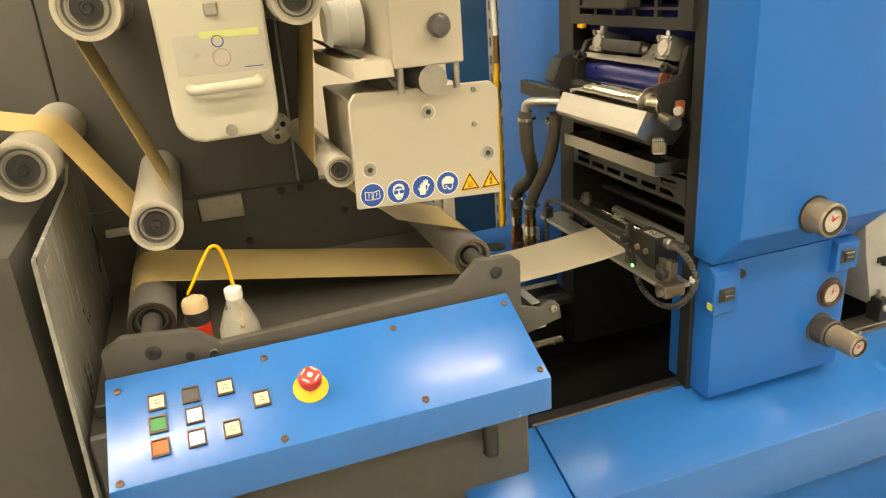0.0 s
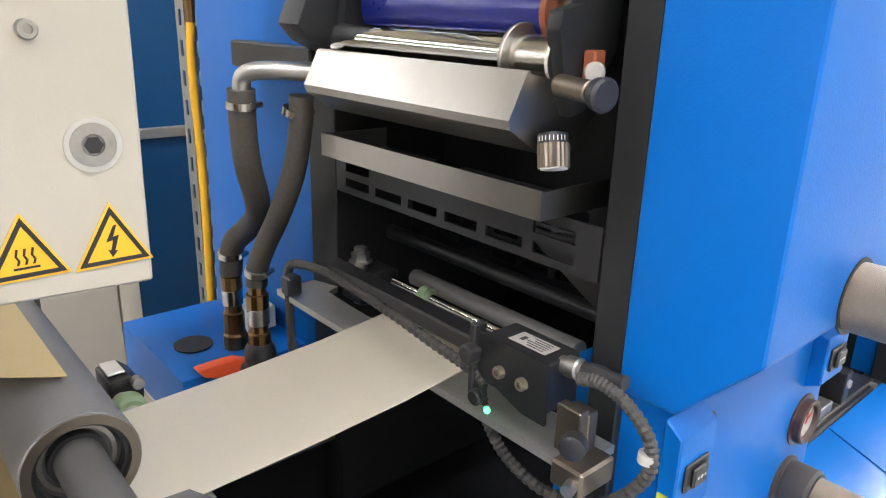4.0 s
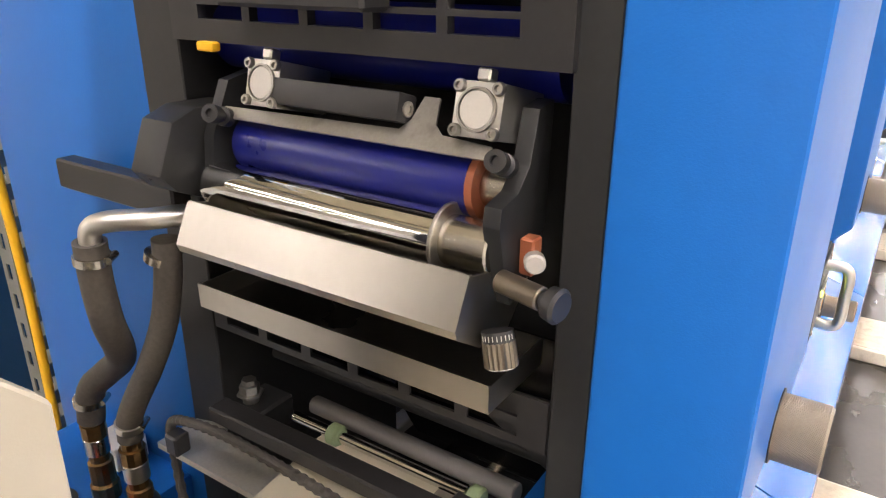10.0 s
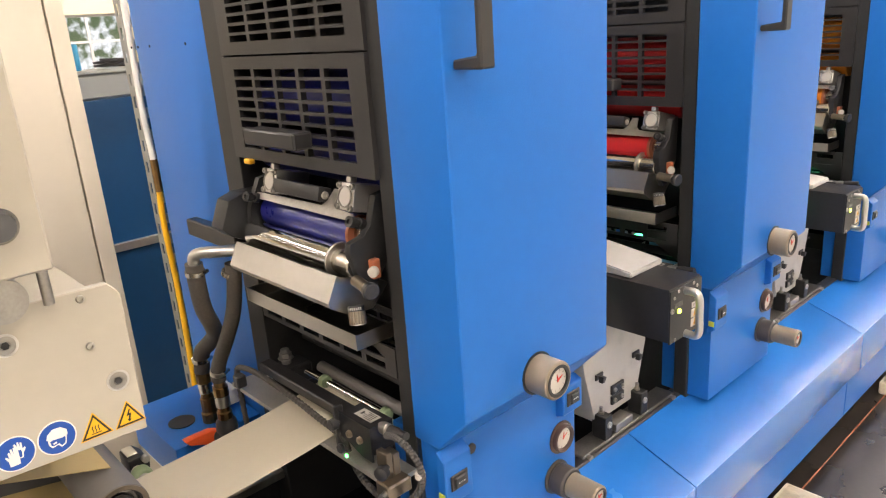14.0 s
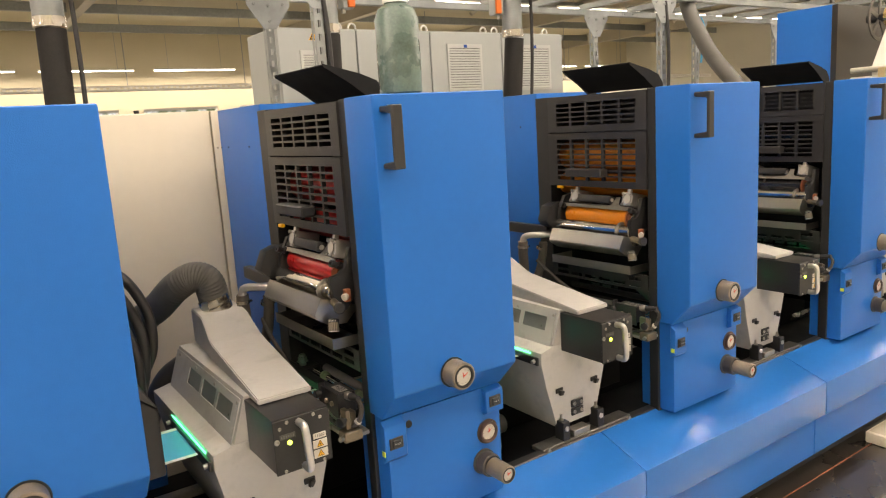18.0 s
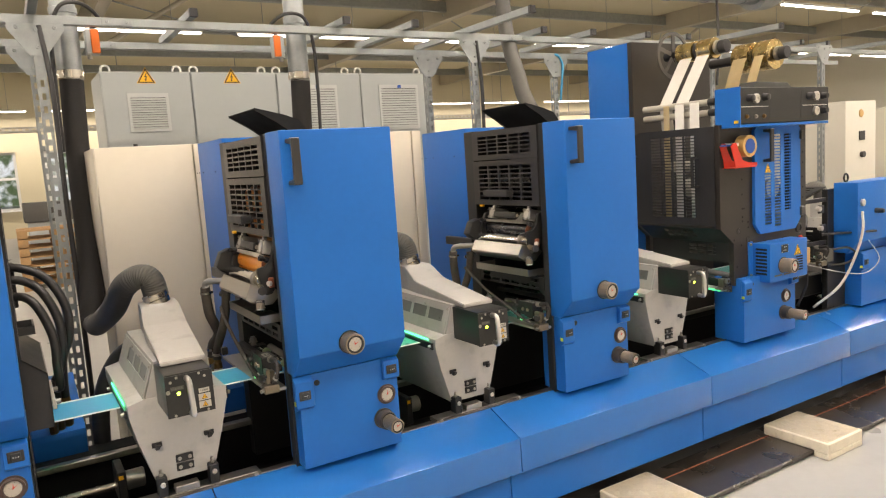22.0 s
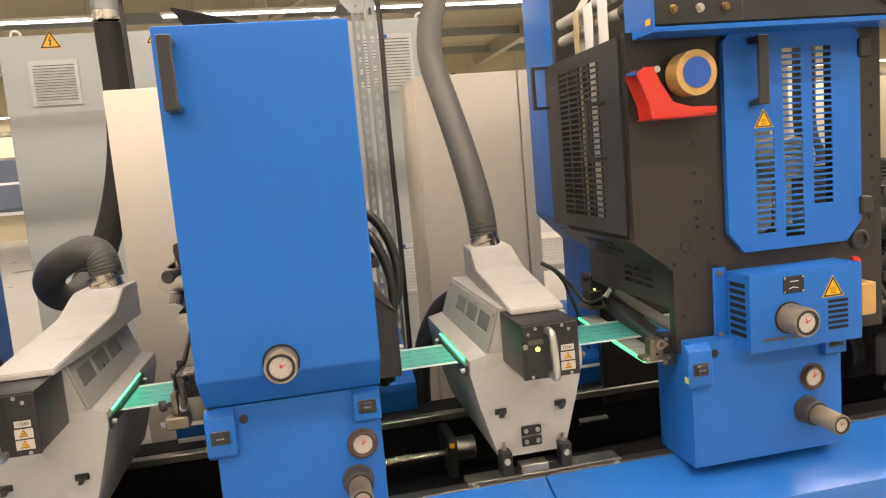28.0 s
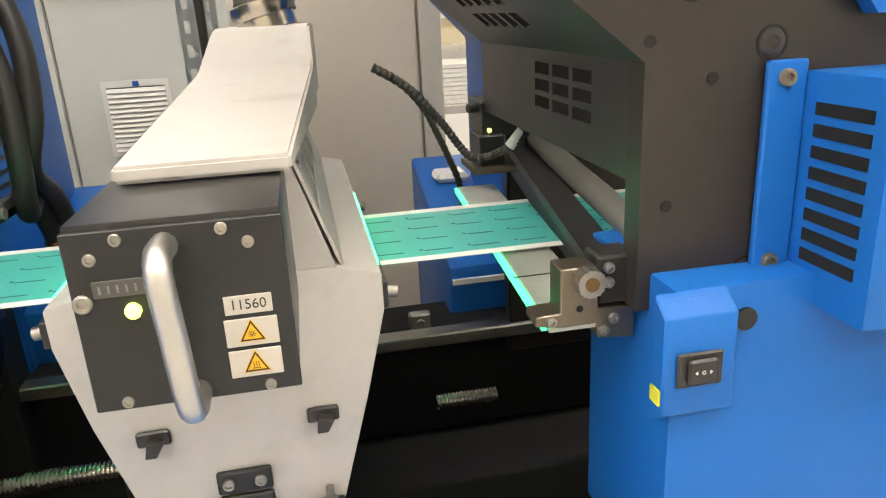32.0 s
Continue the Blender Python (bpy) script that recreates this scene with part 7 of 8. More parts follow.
def strut_post(x, y, z1):
    p = thing("strut_post", (x, y, 0), "perforated galvanised strut post", "post", "strut posts")
    m = Mesh()
    zs = [0.0]
    z = 0.06
    while z < z1 - 0.06:
        zs += [z, z + 0.032]
        z += 0.062
    zs.append(z1)
    n = (len(zs) - 2) // 2
    m.slotted([x - 0.022, x - 0.008, x + 0.008, x + 0.022], zs, lambda i, j: not (i == 1 and j % 2 == 1), lambda a, b, w: Vector((a, y + w, b)), 0.003)
    m.slotted([y + 0.003, y + 0.016, y + 0.03, y + 0.044], zs, lambda i, j: not (i == 1 and j % 2 == 1), lambda a, b, w: Vector((x - 0.022 + w, a, b)), 0.003)
    m.box((x + 0.019, y + 0.003, 0), (x + 0.022, y + 0.044, z1))
    part("channel", m, GALV, p)
    part("foot", Mesh().box((x - 0.05, y - 0.03, 0), (x + 0.05, y + 0.075, 0.006)), GALV, p)
    gus = part("gusset", Mesh().poly([(-0.12, 0), (0.12, 0), (0.12, -0.03), (0.035, -0.15), (-0.035, -0.15), (-0.12, -0.03)], (x, y - 0.004, z1), (1, 0, 0), (0, 0, 1), 0.004), GALV, p)
    for gx, gz in ((-0.08, -0.02), (0.08, -0.02), (0, -0.03), (0, -0.11)):
        part("bolt", bolt(Mesh(), (x + gx, y - 0.008, z1 + gz), (0, -1, 0), 0.009, 0.006), GALV, gus)
    return p


RAIL = 2.42
for x in (2.74, 5.24, 7.62):
    strut_post(x, 2.67, RAIL - 0.02)
    strut_post(x, 3.27, RAIL - 0.03)
strut_post(6.44, 3.27, RAIL - 0.03)
strut_post(8.674, 2.36, RAIL - 0.02)
strut_post(1.076, 2.34, 2.3)
for y, z in ((2.67, RAIL), (3.27, RAIL - 0.01)):
    rail = thing("strut_rail", (5.5, y, z), "galvanised strut rail above the press", "rail", "strut rails")
    for k, (a, b) in enumerate(zip((0.6, 3.1, 5.6, 8.05), (3.1, 5.6, 8.05, 10.5))):
        part("channel", Mesh().box((a + 0.001, y, z - 0.02), (b - 0.001, y + 0.041, z + 0.021), 0.002), GALV, rail)
        if k:
            sp_ = part("splice_plate", Mesh().box((a - 0.07, y - 0.003, z - 0.016), (a + 0.07, y, z + 0.017), 0.001), GALV, rail)
            for bx in (a - 0.045, a + 0.045):
                part("bolt", bolt(Mesh(), (bx, y - 0.003, z), (0, -1, 0), 0.008, 0.005), GALV, sp_)
for k, x in enumerate((1.0, 1.9, 2.73, 3.45, 4.3, 4.75, 5.23, 5.75, 6.2, 6.75, 7.2, 7.6, 8.3, 8.7, 9.1, 9.8)):
    long = x in (2.73, 5.23, 7.6, 9.8)
    cbm = thing("cross_strut", (x, 2.8, RAIL), "galvanised cross strut with a black end cap", "rail", "cross struts")
    y0 = 2.05 if long else 2.57
    part("channel", Mesh().box((x - 0.02, y0, RAIL + 0.022), (x + 0.02, 3.4, RAIL + 0.062), 0.002), GALV, cbm)
    part("end_cap", Mesh().box((x - 0.022, y0 - 0.012, RAIL + 0.02), (x + 0.022, y0 + 0.01, RAIL + 0.064), 0.003), PLASTIC, cbm)


def damper(x, y, side=-1):
    """Metal duct from the roof with an actuator, above a hose."""
    du = thing("exhaust_duct", (x, y, 2.17), "galvanised exhaust pipe with an orange actuator", "duct", "exhaust ducts")
    part("pipe", Mesh().lathe((x, y, 2.19), (x, y, 5.4), [(0, 0.058), (0.02, 0.06), (0.3, 0.06), (0.302, 0.066), (0.33, 0.066), (0.332, 0.06), (3.08, 0.06)], 28), GALV, du)
    part("band", Mesh().cyl((x, y, 2.17), (x, y, 2.21), 0.064, 28), STEEL, du)
    act = part("actuator", Mesh().box((x + side * 0.15, y - 0.03, 2.29), (x + side * 0.085, y + 0.03, 2.42), 0.005), CABINET, du)
    part("orange_cover", Mesh().box((x + side * 0.15, y - 0.045, 2.295), (x + side * 0.11, y - 0.03, 2.415), 0.004), ORANGE, act, "orange actuator cover")
    part("shaft", Mesh().cyl((x + side * 0.1, y, 2.27), (x + side * 0.1, y, 2.31), 0.012, 10), STEEL_DULL, act)
    part("cable", Mesh().tube([(x + side * 0.12, y, 2.42), (x + side * 0.16, y - 0.03, 2.47), (x + side * 0.08, y - 0.08, 2.53), (x - side * 0.02, y - 0.1, 2.51), (x - side * 0.07, y - 0.09, 2.37), (x - side * 0.08, y - 0.08, 2.1), (x - side * 0.08, y - 0.06, 1.8)], 0.01, 10, 6), PLASTIC, du, "black cable")


for x, side in ((1.64, -1), (2.882, 1), (4.105, -1)):
    damper(x, 2.88, side)
big = thing("ventilation_duct", (7.4, 2.95, 2.9), "large galvanised ventilation duct with band clamps", "duct")
part("pipe", Mesh().cyl((6.3, 2.95, 2.93), (8.6, 2.95, 2.98), 0.12, 36), GALV, big)
for k in range(5):
    x = 6.45 + k * 0.48
    part("band", Mesh().cyl((x, 2.95, 2.933 + k * 0.01), (x + 0.025, 2.95, 2.934 + k * 0.01), 0.126, 36), GALV, big)
part("elbow", Mesh().tube([(8.55, 2.95, 2.98), (8.75, 2.95, 3.0), (8.9, 2.95, 3.12), (8.95, 2.95, 3.35), (8.95, 2.95, 5.4)], 0.17, 28, 6), GALV, big)
part("branch", Mesh().cyl((6.35, 2.95, 2.93), (5.52, 2.82, 2.9), 0.055, 24), GALV, big)
part("riser", Mesh().tube([(5.525, 2.8, 2.75), (5.525, 2.81, 2.9), (5.6, 2.83, 2.96)], 0.06, 24, 6), GALV, big)
act = part("actuator", Mesh().box((5.75, 2.7, 2.76), (5.88, 2.76, 2.81), 0.004), ORANGE, big, "orange actuator")
for x in (6.0, 7.5):
    part("hanger", Mesh().cyl((x, 2.95, 2.98), (x, 2.95, 5.4), 0.006, 8), GALV, big)

# wash bottle on the second unit
bt = thing("wash_bottle", (2.212, 1.14, 1.768), "cloudy green plastic wash bottle with a spout", "bottle")
part("bottle", Mesh().lathe((2.212, 1.14, 1.769), (2.212, 1.14, 3), [(0, 0.05), (0.006, 0.056), (0.1, 0.058), (0.13, 0.056), (0.19, 0.057), (0.215, 0.048), (0.228, 0.03), (0.24, 0.027)], 32), BOTTLE_GREEN, bt)
part("cap", Mesh().lathe((2.212, 1.14, 2.0), (2.212, 1.14, 3), [(0, 0.033), (0.028, 0.032), (0.03, 0.02), (0.036, 0.01)], 28), WHITE_PLASTIC, bt, "white screw cap")
part("spout", Mesh().tube([(2.212, 1.14, 2.03), (2.212, 1.14, 2.08), (2.222, 1.138, 2.115), (2.25, 1.13, 2.12), (2.29, 1.12, 2.1)], 0.006, 10, 6), WHITE_PLASTIC, bt, "bent white spout")
# gas pipe and strut beside the first unit
gp = thing("yellow_pipe", (0.93, 2.1, 0), "yellow and white hose strapped to a strut post", "hose")
part("yellow_hose", Mesh().tube([(1.06, 2.335, 0.6), (1.065, 2.335, 0.9), (1.06, 2.335, 1.15), (1.065, 2.335, 1.25)], 0.009, 12, 4), YELLOW, gp)
part("brass_joint", Mesh().cyl((1.065, 2.335, 1.245), (1.065, 2.335, 1.34), 0.011, 8), BRASS, gp)
part("white_hose", Mesh().tube([(1.065, 2.335, 1.33), (1.06, 2.335, 1.5), (1.065, 2.335, 1.8), (1.065, 2.335, 2.2)], 0.009, 12, 4), WHITE, gp)


# ---- behind the press ----
stack = thing("paper_stack", (6.25, 3.55, 0), "stack of white paper sheets on a grey table", "paper stack")
part("table_top", Mesh().box((6.0, 3.35, 0.75), (6.75, 3.8, 0.785), 0.004), LIGHTGREY, stack)
for tx in (6.03, 6.72):
    for ty in (3.38, 3.77):
        part("leg", Mesh().box((tx - 0.02, ty - 0.02, 0), (tx + 0.02, ty + 0.02, 0.75), 0.002), LIGHTGREY, stack)
for k in range(9):
    part("paper_ream", Mesh().box((6.06 + 0.004 * (k % 3), 3.38 + 0.003 * (k % 2), 0.786 + k * 0.017), (6.5 + 0.005 * (k % 2), 3.7, 0.786 + k * 0.017 + 0.0155), 0.001), PAPER_STACK, stack)
pal = thing("pallet_stack", (3.15, 12.1, 0), "stack of wooden pallets on the hall floor", "pallets")
for k in range(7):
    z = 0.14 * k
    for j in range(4):
        part("board", Mesh().box((2.6, 11.7 + j * 0.26, z + 0.1), (3.7, 11.84 + j * 0.26, z + 0.122)), PINE, pal)
    for j in range(3):
        part("bearer", Mesh().box((2.6 + j * 0.48, 11.7, z), (2.74 + j * 0.48, 12.62, z + 0.1)), PINE, pal)
trol = thing("grey_trolley", (3.1, 13.4, 0), "grey machine trolley with a black top", "trolley")
part("body", Mesh().box((2.8, 13.1, 0.25), (3.55, 13.8, 1.02), 0.02, 2), CABINET, trol)
part("top", Mesh().box((2.75, 13.05, 1.02), (3.6, 13.85, 1.36), 0.02, 2), DARKGREY, trol)
for tx in (2.87, 3.47):
    for ty in (13.18, 13.72):
        part("wheel", Mesh().cyl((tx - 0.02, ty, 0.08), (tx + 0.02, ty, 0.08), 0.08, 18), PLASTIC, trol)
        part("leg", Mesh().box((tx - 0.02, ty - 0.02, 0.1), (tx + 0.02, ty + 0.02, 0.26)), DARKGREY, trol)
# jars and rags on the blue cabinet
tl = thing("tool_tray", (1.32, 3.45, 1.56), "grey tray with jars and a coiled cable", "tray")
part("tray", Mesh().box((1.15, 3.34, 1.5605), (1.5, 3.6, 1.575), 0.003), CABINET, tl)
part("jar", Mesh().cyl((1.22, 3.45, 1.575), (1.22, 3.45, 1.68), 0.035, 20, 0.004), WEB_BLUE, tl, "blue jar")
part("coil", Mesh().tube([(1.37 + 0.06 * math.cos(w), 3.45 + 0.06 * math.sin(w), 1.582 + 0.002 * w) for w in [k * math.pi / 5 for k in range(24)]], 0.005, 8, 2), PLASTIC, tl, "coiled black cable")

# guard frame, plates and levers of the perforating unit
part("steel_guard", Mesh().box((6.57, 1.3, 1.06), (6.576, 1.6, 1.17), 0.002), STEEL_DULL, gu, "dull steel guard plate")
part("guard_edge", Mesh().box((6.566, 1.3, 1.055), (6.57, 1.6, 1.063)), ALU, gu)
for gx, gy, gz in ((6.72, 1.246, 1.19), (6.74, 1.246, 1.07)):
    part("round_knob", Mesh().lathe((gx, gy + 0.006, gz), (gx, 1, gz), [(0, 0.012), (0.012, 0.016), (0.026, 0.016), (0.028, 0.01)], 20), DIAL, gu, "worn white round knob")
    part("knob_bracket", Mesh().box((gx + 0.01, 1.236, gz - 0.03), (gx + 0.06, 1.252, gz + 0.02), 0.003), PLASTIC, gu)
part("lever_bar", Mesh().cyl((6.72, 1.22, 1.035), (7.06, 1.075, 1.028), 0.0075, 12), PLASTIC, gu, "black lever bar")
part("valve_block", Mesh().box((6.74, 1.2, 0.86), (6.82, 1.27, 0.94), 0.004), DARKGREY, gu)
part("cable", Mesh().tube([(6.8, 1.21, 0.93), (6.88, 1.15, 0.94), (6.93, 1.13, 0.9), (6.9, 1.15, 0.85), (6.8, 1.2, 0.84), (6.7, 1.26, 0.88), (6.58, 1.3, 0.9)], 0.007, 8, 6), PLASTIC, gu)
part("motor", Mesh().cyl((6.58, 1.5, 0.68), (6.9, 1.5, 0.68), 0.1, 28, 0.01), BLACK_SATIN, gu)
solo("blue_air_tube", Mesh().tube([(6.475, 3.262, 2.05), (6.49, 3.255, 2.2), (6.505, 3.255, 2.33), (6.48, 3.262, 2.4), (6.44, 3.275, 2.425)], 0.009, 10, 6), WEB_BLUE, "blue plastic air tube on a strut post", "air tube")
solo("hanging_cable", Mesh().tube([(7.65, 2.66, 5.4), (7.66, 2.66, 4.2), (7.64, 2.65, 3.2), (7.67, 2.655, 2.45), (7.65, 2.66, 2.1)], 0.011, 10, 6), PLASTIC, "black cable hanging down a strut post", "cable")
desk = thing("work_desk", (12.6, 3.4, 0), "work desk with two black monitors in the distance", "desk")
part("desk_top", Mesh().box((12.0, 3.0, 0.72), (13.4, 3.8, 0.76), 0.005), PINE, desk)
for dx in (12.1, 13.3):
    part("leg", Mesh().box((dx - 0.03, 3.1, 0), (dx + 0.03, 3.7, 0.72), 0.004), DARKGREY, desk)
for dx in (12.3, 12.9):
    mon = part("monitor", Mesh().box((dx, 3.5, 1.0), (dx + 0.5, 3.54, 1.32), 0.006), PLASTIC, desk)
    part("stand", Mesh().box((dx + 0.22, 3.52, 0.76), (dx + 0.28, 3.56, 1.05), 0.004), PLASTIC, mon)
for cx_, m_ in ((12.2, BLUE_DARK), (12.55, RED), (13.0, CABINET)):
    part("bin", Mesh().box((cx_, 3.1, 0.761), (cx_ + 0.28, 3.35, 0.9), 0.008), m_, desk)
for px_ in (2.775, 5.275):
    solo("post_cable", Mesh().tube([(px_, 2.665, 0.01), (px_ + 0.004, 2.66, 1.0), (px_, 2.665, 1.6), (px_ + 0.003, 2.66, 2.1), (px_ - 0.02, 2.665, 2.39)], 0.012, 10, 6), PLASTIC, "black cable running up a strut post", "cable", "cables on the posts")

# ---- infeed unit ----
inf = thing("infeed_unit", (0, 1.6, 0), "dark grey infeed unit with guide rollers", "infeed unit")
part("panel", Mesh().box((-0.262, 1.8, 1.068), (0.245, 1.84, 2.1), 0.002), DARKGREY, inf)
part("panel", Mesh().box((-1.3, 1.8, 1.1), (-0.266, 1.84, 2.1), 0.002), DARKGREY, inf)
part("panel", Mesh().box((-0.262, 1.8, 0.0), (0.62, 1.84, 1.064), 0.002), DARKGREY, inf)
part("panel", Mesh().box((0.249, 1.78, 1.068), (0.3, 1.84, 2.1), 0.002), BLACK_SATIN, inf)
left_box = part("left_housing", Mesh().box((-1.3, 1.2, 0.0), (-0.3, 1.795, 1.17), 0.01, 2), DARKGREY, inf)
part("scratched_guard", Mesh().prism([(1.16, 1.17), (1.6, 1.19), (1.75, 1.25), (1.79, 1.25), (1.79, 0.55), (1.1, 0.55)], "x", -0.262, -0.255), SCRATCHED, inf, "scratched grey guard panel")
part("guard_label", Mesh().box((-0.2545, 1.2, 1.12), (-0.2535, 1.26, 1.145)), DIAL, inf)
part("body", Mesh().box((-0.25, 1.13, 0.0), (0.578, 1.79, 0.85), 0.006), DARKGREY, inf)
part("shelf", Mesh().box((-0.24, 1.19, 0.85), (0.585, 1.79, 0.875), 0.003), DARKGREY, inf)
part("shelf_trim", Mesh().box((0.06, 1.3, 0.876), (0.46, 1.33, 0.88)), STEEL_DULL, inf)
part("plug", Mesh().cyl((0.33, 1.131, 0.76), (0.33, 1.127, 0.76), 0.011, 18), BLACK, inf)
part("conduit", Mesh().tube([(0.475, 1.1, 0.77 - 0.006 * k) for k in range(28)], 0.017, 14, 1, 0.003), PLASTIC, inf, "ribbed black conduit", 80)
back = part("console_bracket", Mesh().prism([(-0.205, 0.86), (-0.205, 0.975), (-0.17, 0.997), (-0.05, 0.985), (-0.01, 0.95), (0.45, 0.962), (0.5, 1.008), (0.578, 1.003), (0.592, 0.99), (0.592, 0.86)], "y", 1.18, 1.2, 0.002), DARKGREY, inf, "dark grey bracket plate")
for x, z, r in ((-0.122, 0.96, 0.014), (0.538, 0.978, 0.013), (-0.064, 0.939, 0.008), (-0.023, 0.934, 0.008)):
    part("socket_bolt", bolt(Mesh(), (x, 1.18, z), (0, -1, 0), r, 0.004), BLACK_SATIN, back)
for k in range(3):
    part("screw", bolt(Mesh(), (0.592, 1.19, 0.965 - k * 0.04), (1, 0, 0), 0.004, 0.003), BLACK_SATIN, back)


def roller(x, z, r, y0, y1, mat, label, shaft_front=0.0):
    ro = part("roller", Mesh().lathe((x, y0, z), (x, y1, z), [(0.02, r * 0.5), (0.02, r * 0.82), (0, r * 0.84), (0, r - 0.002), (0.002, r), (y1 - y0, r)], 48), mat, inf, label)
    if mat is WHITE_ROLL:
        part("inner_ring", Mesh().pipe((x, y0 + 0.008, z), (x, y0 + 0.026, z), r * 0.84, r * 0.1, 44), STEEL_DULL, ro)
        part("inner_ring", Mesh().pipe((x, y0 + 0.012, z), (x, y0 + 0.026, z), r * 0.73, r * 0.08, 44), DARKGREY, ro)
        part("hub_screw", bolt(Mesh(), (x, y0 + 0.012, z), (0, -1, 0), r * 0.2, 0.006), PLASTIC, ro)
        part("rim", Mesh().pipe((x, y0 - 0.001, z), (x, y0 + 0.012, z), r + 0.0008, r * 0.12, 48), RIM, ro, "cream end rim")
    else:
        part("end_ring", Mesh().pipe((x, y0 - 0.001, z), (x, y0 + 0.012, z), r * 0.98, r * 0.17, 48), WARM_PLATE, ro)
        part("end_ring", Mesh().pipe((x, y0 + 0.004, z), (x, y0 + 0.014, z), r * 0.8, r * 0.07, 48), BLACK_SATIN, ro)
    part("bearing", Mesh().lathe((x, y0 + 0.012, z), (x, y1, z), [(0, 0.007), (0, r * 0.5), (0.03, r * 0.5)], 28), BLACK_SATIN, ro)
    part("bearing_ring", Mesh().pipe((x, y0 + 0.014, z), (x, y0 + 0.03, z), r * 0.66, r * 0.08, 32), STEEL_DULL, ro)
    if shaft_front:
        part("shaft", Mesh().cyl((x, y0 - shaft_front, z), (x, y0 + 0.03, z), r * 0.42, 24, 0.002), DARKGREY, ro)
    return ro


roller(-0.27, 1.284, 0.052, 1.3, 1.8, WHITE_ROLL, "worn light guide roller")
roller(-0.08, 1.152, 0.046, 1.3, 1.8, WHITE_ROLL, "worn light guide roller")
roller(-0.113, 1.535, 0.052, 1.3, 1.8, WHITE_ROLL, "worn light guide roller")
roller(0.229, 1.525, 0.045, 1.3, 1.8, WHITE_ROLL, "worn light guide roller")
roller(-0.128, 0.955, 0.045, 1.32, 1.78, ROLLER_GREY, "dark grey guide roller", 0.115)
roller(0.55, 0.952, 0.043, 1.34, 1.78, ROLLER_GREY, "dark grey rubber roller", 0.135)
roller(0.268, 1.205, 0.03, 1.285, 1.78, WHITE_ROLL, "steel guide roller")


def run(name, path, y0=1.4):
    part(name, Mesh().sheet(path, "y", y0, y0 + 0.2, 0.0012), WEB_WARM_LIT, lead_web, "paper web with yellow light in its colour")


def arc(cx, cz, r, a0, a1, n=8):
    return [(cx + r * math.cos(radians(a0 + (a1 - a0) * k / n)), cz + r * math.sin(radians(a0 + (a1 - a0) * k / n))) for k in range(n + 1)]


# Continues into plain_run; its yellower tone is light painted into the colour.
lead_web = thing("infeed_web", (0, 1.5, 0.9), "paper web over the guide rollers, yellow light in its colour", "paper web")
run("upper_run", [(-0.9, 1.49)] + arc(-0.27, 1.284, 0.053, 100, 40) + arc(-0.08, 1.152, 0.047, 205, 345) + [(-0.14, 1.45)] + arc(-0.113, 1.535, 0.053, 200, 90) + arc(0.229, 1.525, 0.046, 90, 5) + arc(0.268, 1.205, 0.031, 180, 235) + [(0.4, 1.05), (0.56, 0.998)])
run("lower_run", [(-0.13, 0.9085)] + arc(-0.128, 0.955, 0.046, 250, 82) + [(0.565, 0.874), (0.575, 0.869)], 1.43)

# hand-held cover and the treatment head
lid = part("cover_box", Mesh().prism([(-0.02, 1.62), (-0.015, 1.33), (-0.011, 1.311), (0.0, 1.295), (0.014, 1.286), (0.033, 1.282), (0.128, 1.284), (0.148, 1.287), (0.163, 1.296), (0.173, 1.311), (0.177, 1.33), (0.177, 1.62)], "y", 1.35, 1.52, 0.012, 3), CREAM_LIGHT, inf, "cream rounded cover box")
sheet = part("notice", Mesh().box((0.008, 1.3485, 1.405), (0.168, 1.35, 1.475), 0.0), DIAL, lid, "printed notice")
part("notice_tape", Mesh().box((0.055, 1.3478, 1.468), (0.16, 1.3485, 1.48)), YELLOW_PALE, sheet)
part("notice_ring", Mesh().pipe((0.085, 1.3484, 1.462), (0.085, 1.3478, 1.462), 0.011, 0.002, 24), SIGN_BLUE, sheet)
part("notice_ring", Mesh().pipe((0.088, 1.3484, 1.433), (0.088, 1.3478, 1.433), 0.016, 0.001, 24), TERRACOTTA, sheet)
part("notice_line", Mesh().box((0.125, 1.348, 1.412), (0.16, 1.3484, 1.4135)), SIGN_BLUE, sheet)
part("grip_bar", Mesh().tube([(0.025, 1.352, 1.385), (0.027, 1.33, 1.383), (0.04, 1.325, 1.382), (0.13, 1.325, 1.385), (0.145, 1.33, 1.387), (0.147, 1.352, 1.388)], 0.0095, 12, 4), CREAM_LIGHT, lid)
part("lock", Mesh().cyl((0.083, 1.351, 1.3), (0.083, 1.346, 1.3), 0.0115, 20), STEEL_DULL, lid)
part("hook", Mesh().box((0.07, 1.34, 1.505), (0.095, 1.35, 1.53), 0.003), STEEL_DULL, lid)
# Black block added as the shade behind the cover box, not a machine part.
part("cover_shade_block", Mesh().box((0.0, 1.5, 1.29), (0.165, 1.8, 1.6)), BLACK, inf)
head = part("treatment_head", Mesh().box((0.375, 1.225, 1.392), (0.512, 1.62, 1.8), 0.003), CREAM, inf, "cream treatment head")
part("head_knob", Mesh().lathe((0.461, 1.225, 1.462), (0.461, 1, 1.462), [(0, 0.016), (0.008, 0.02), (0.02, 0.022), (0.03, 0.017), (0.034, 0.006)], 24), CHROME_DARK, head)
part("side_plate", Mesh().prism([(1.22, 1.38), (1.62, 1.38), (1.62, 1.41), (1.235, 1.41)], "x", 0.3, 0.375, 0.002), CREAM, head)
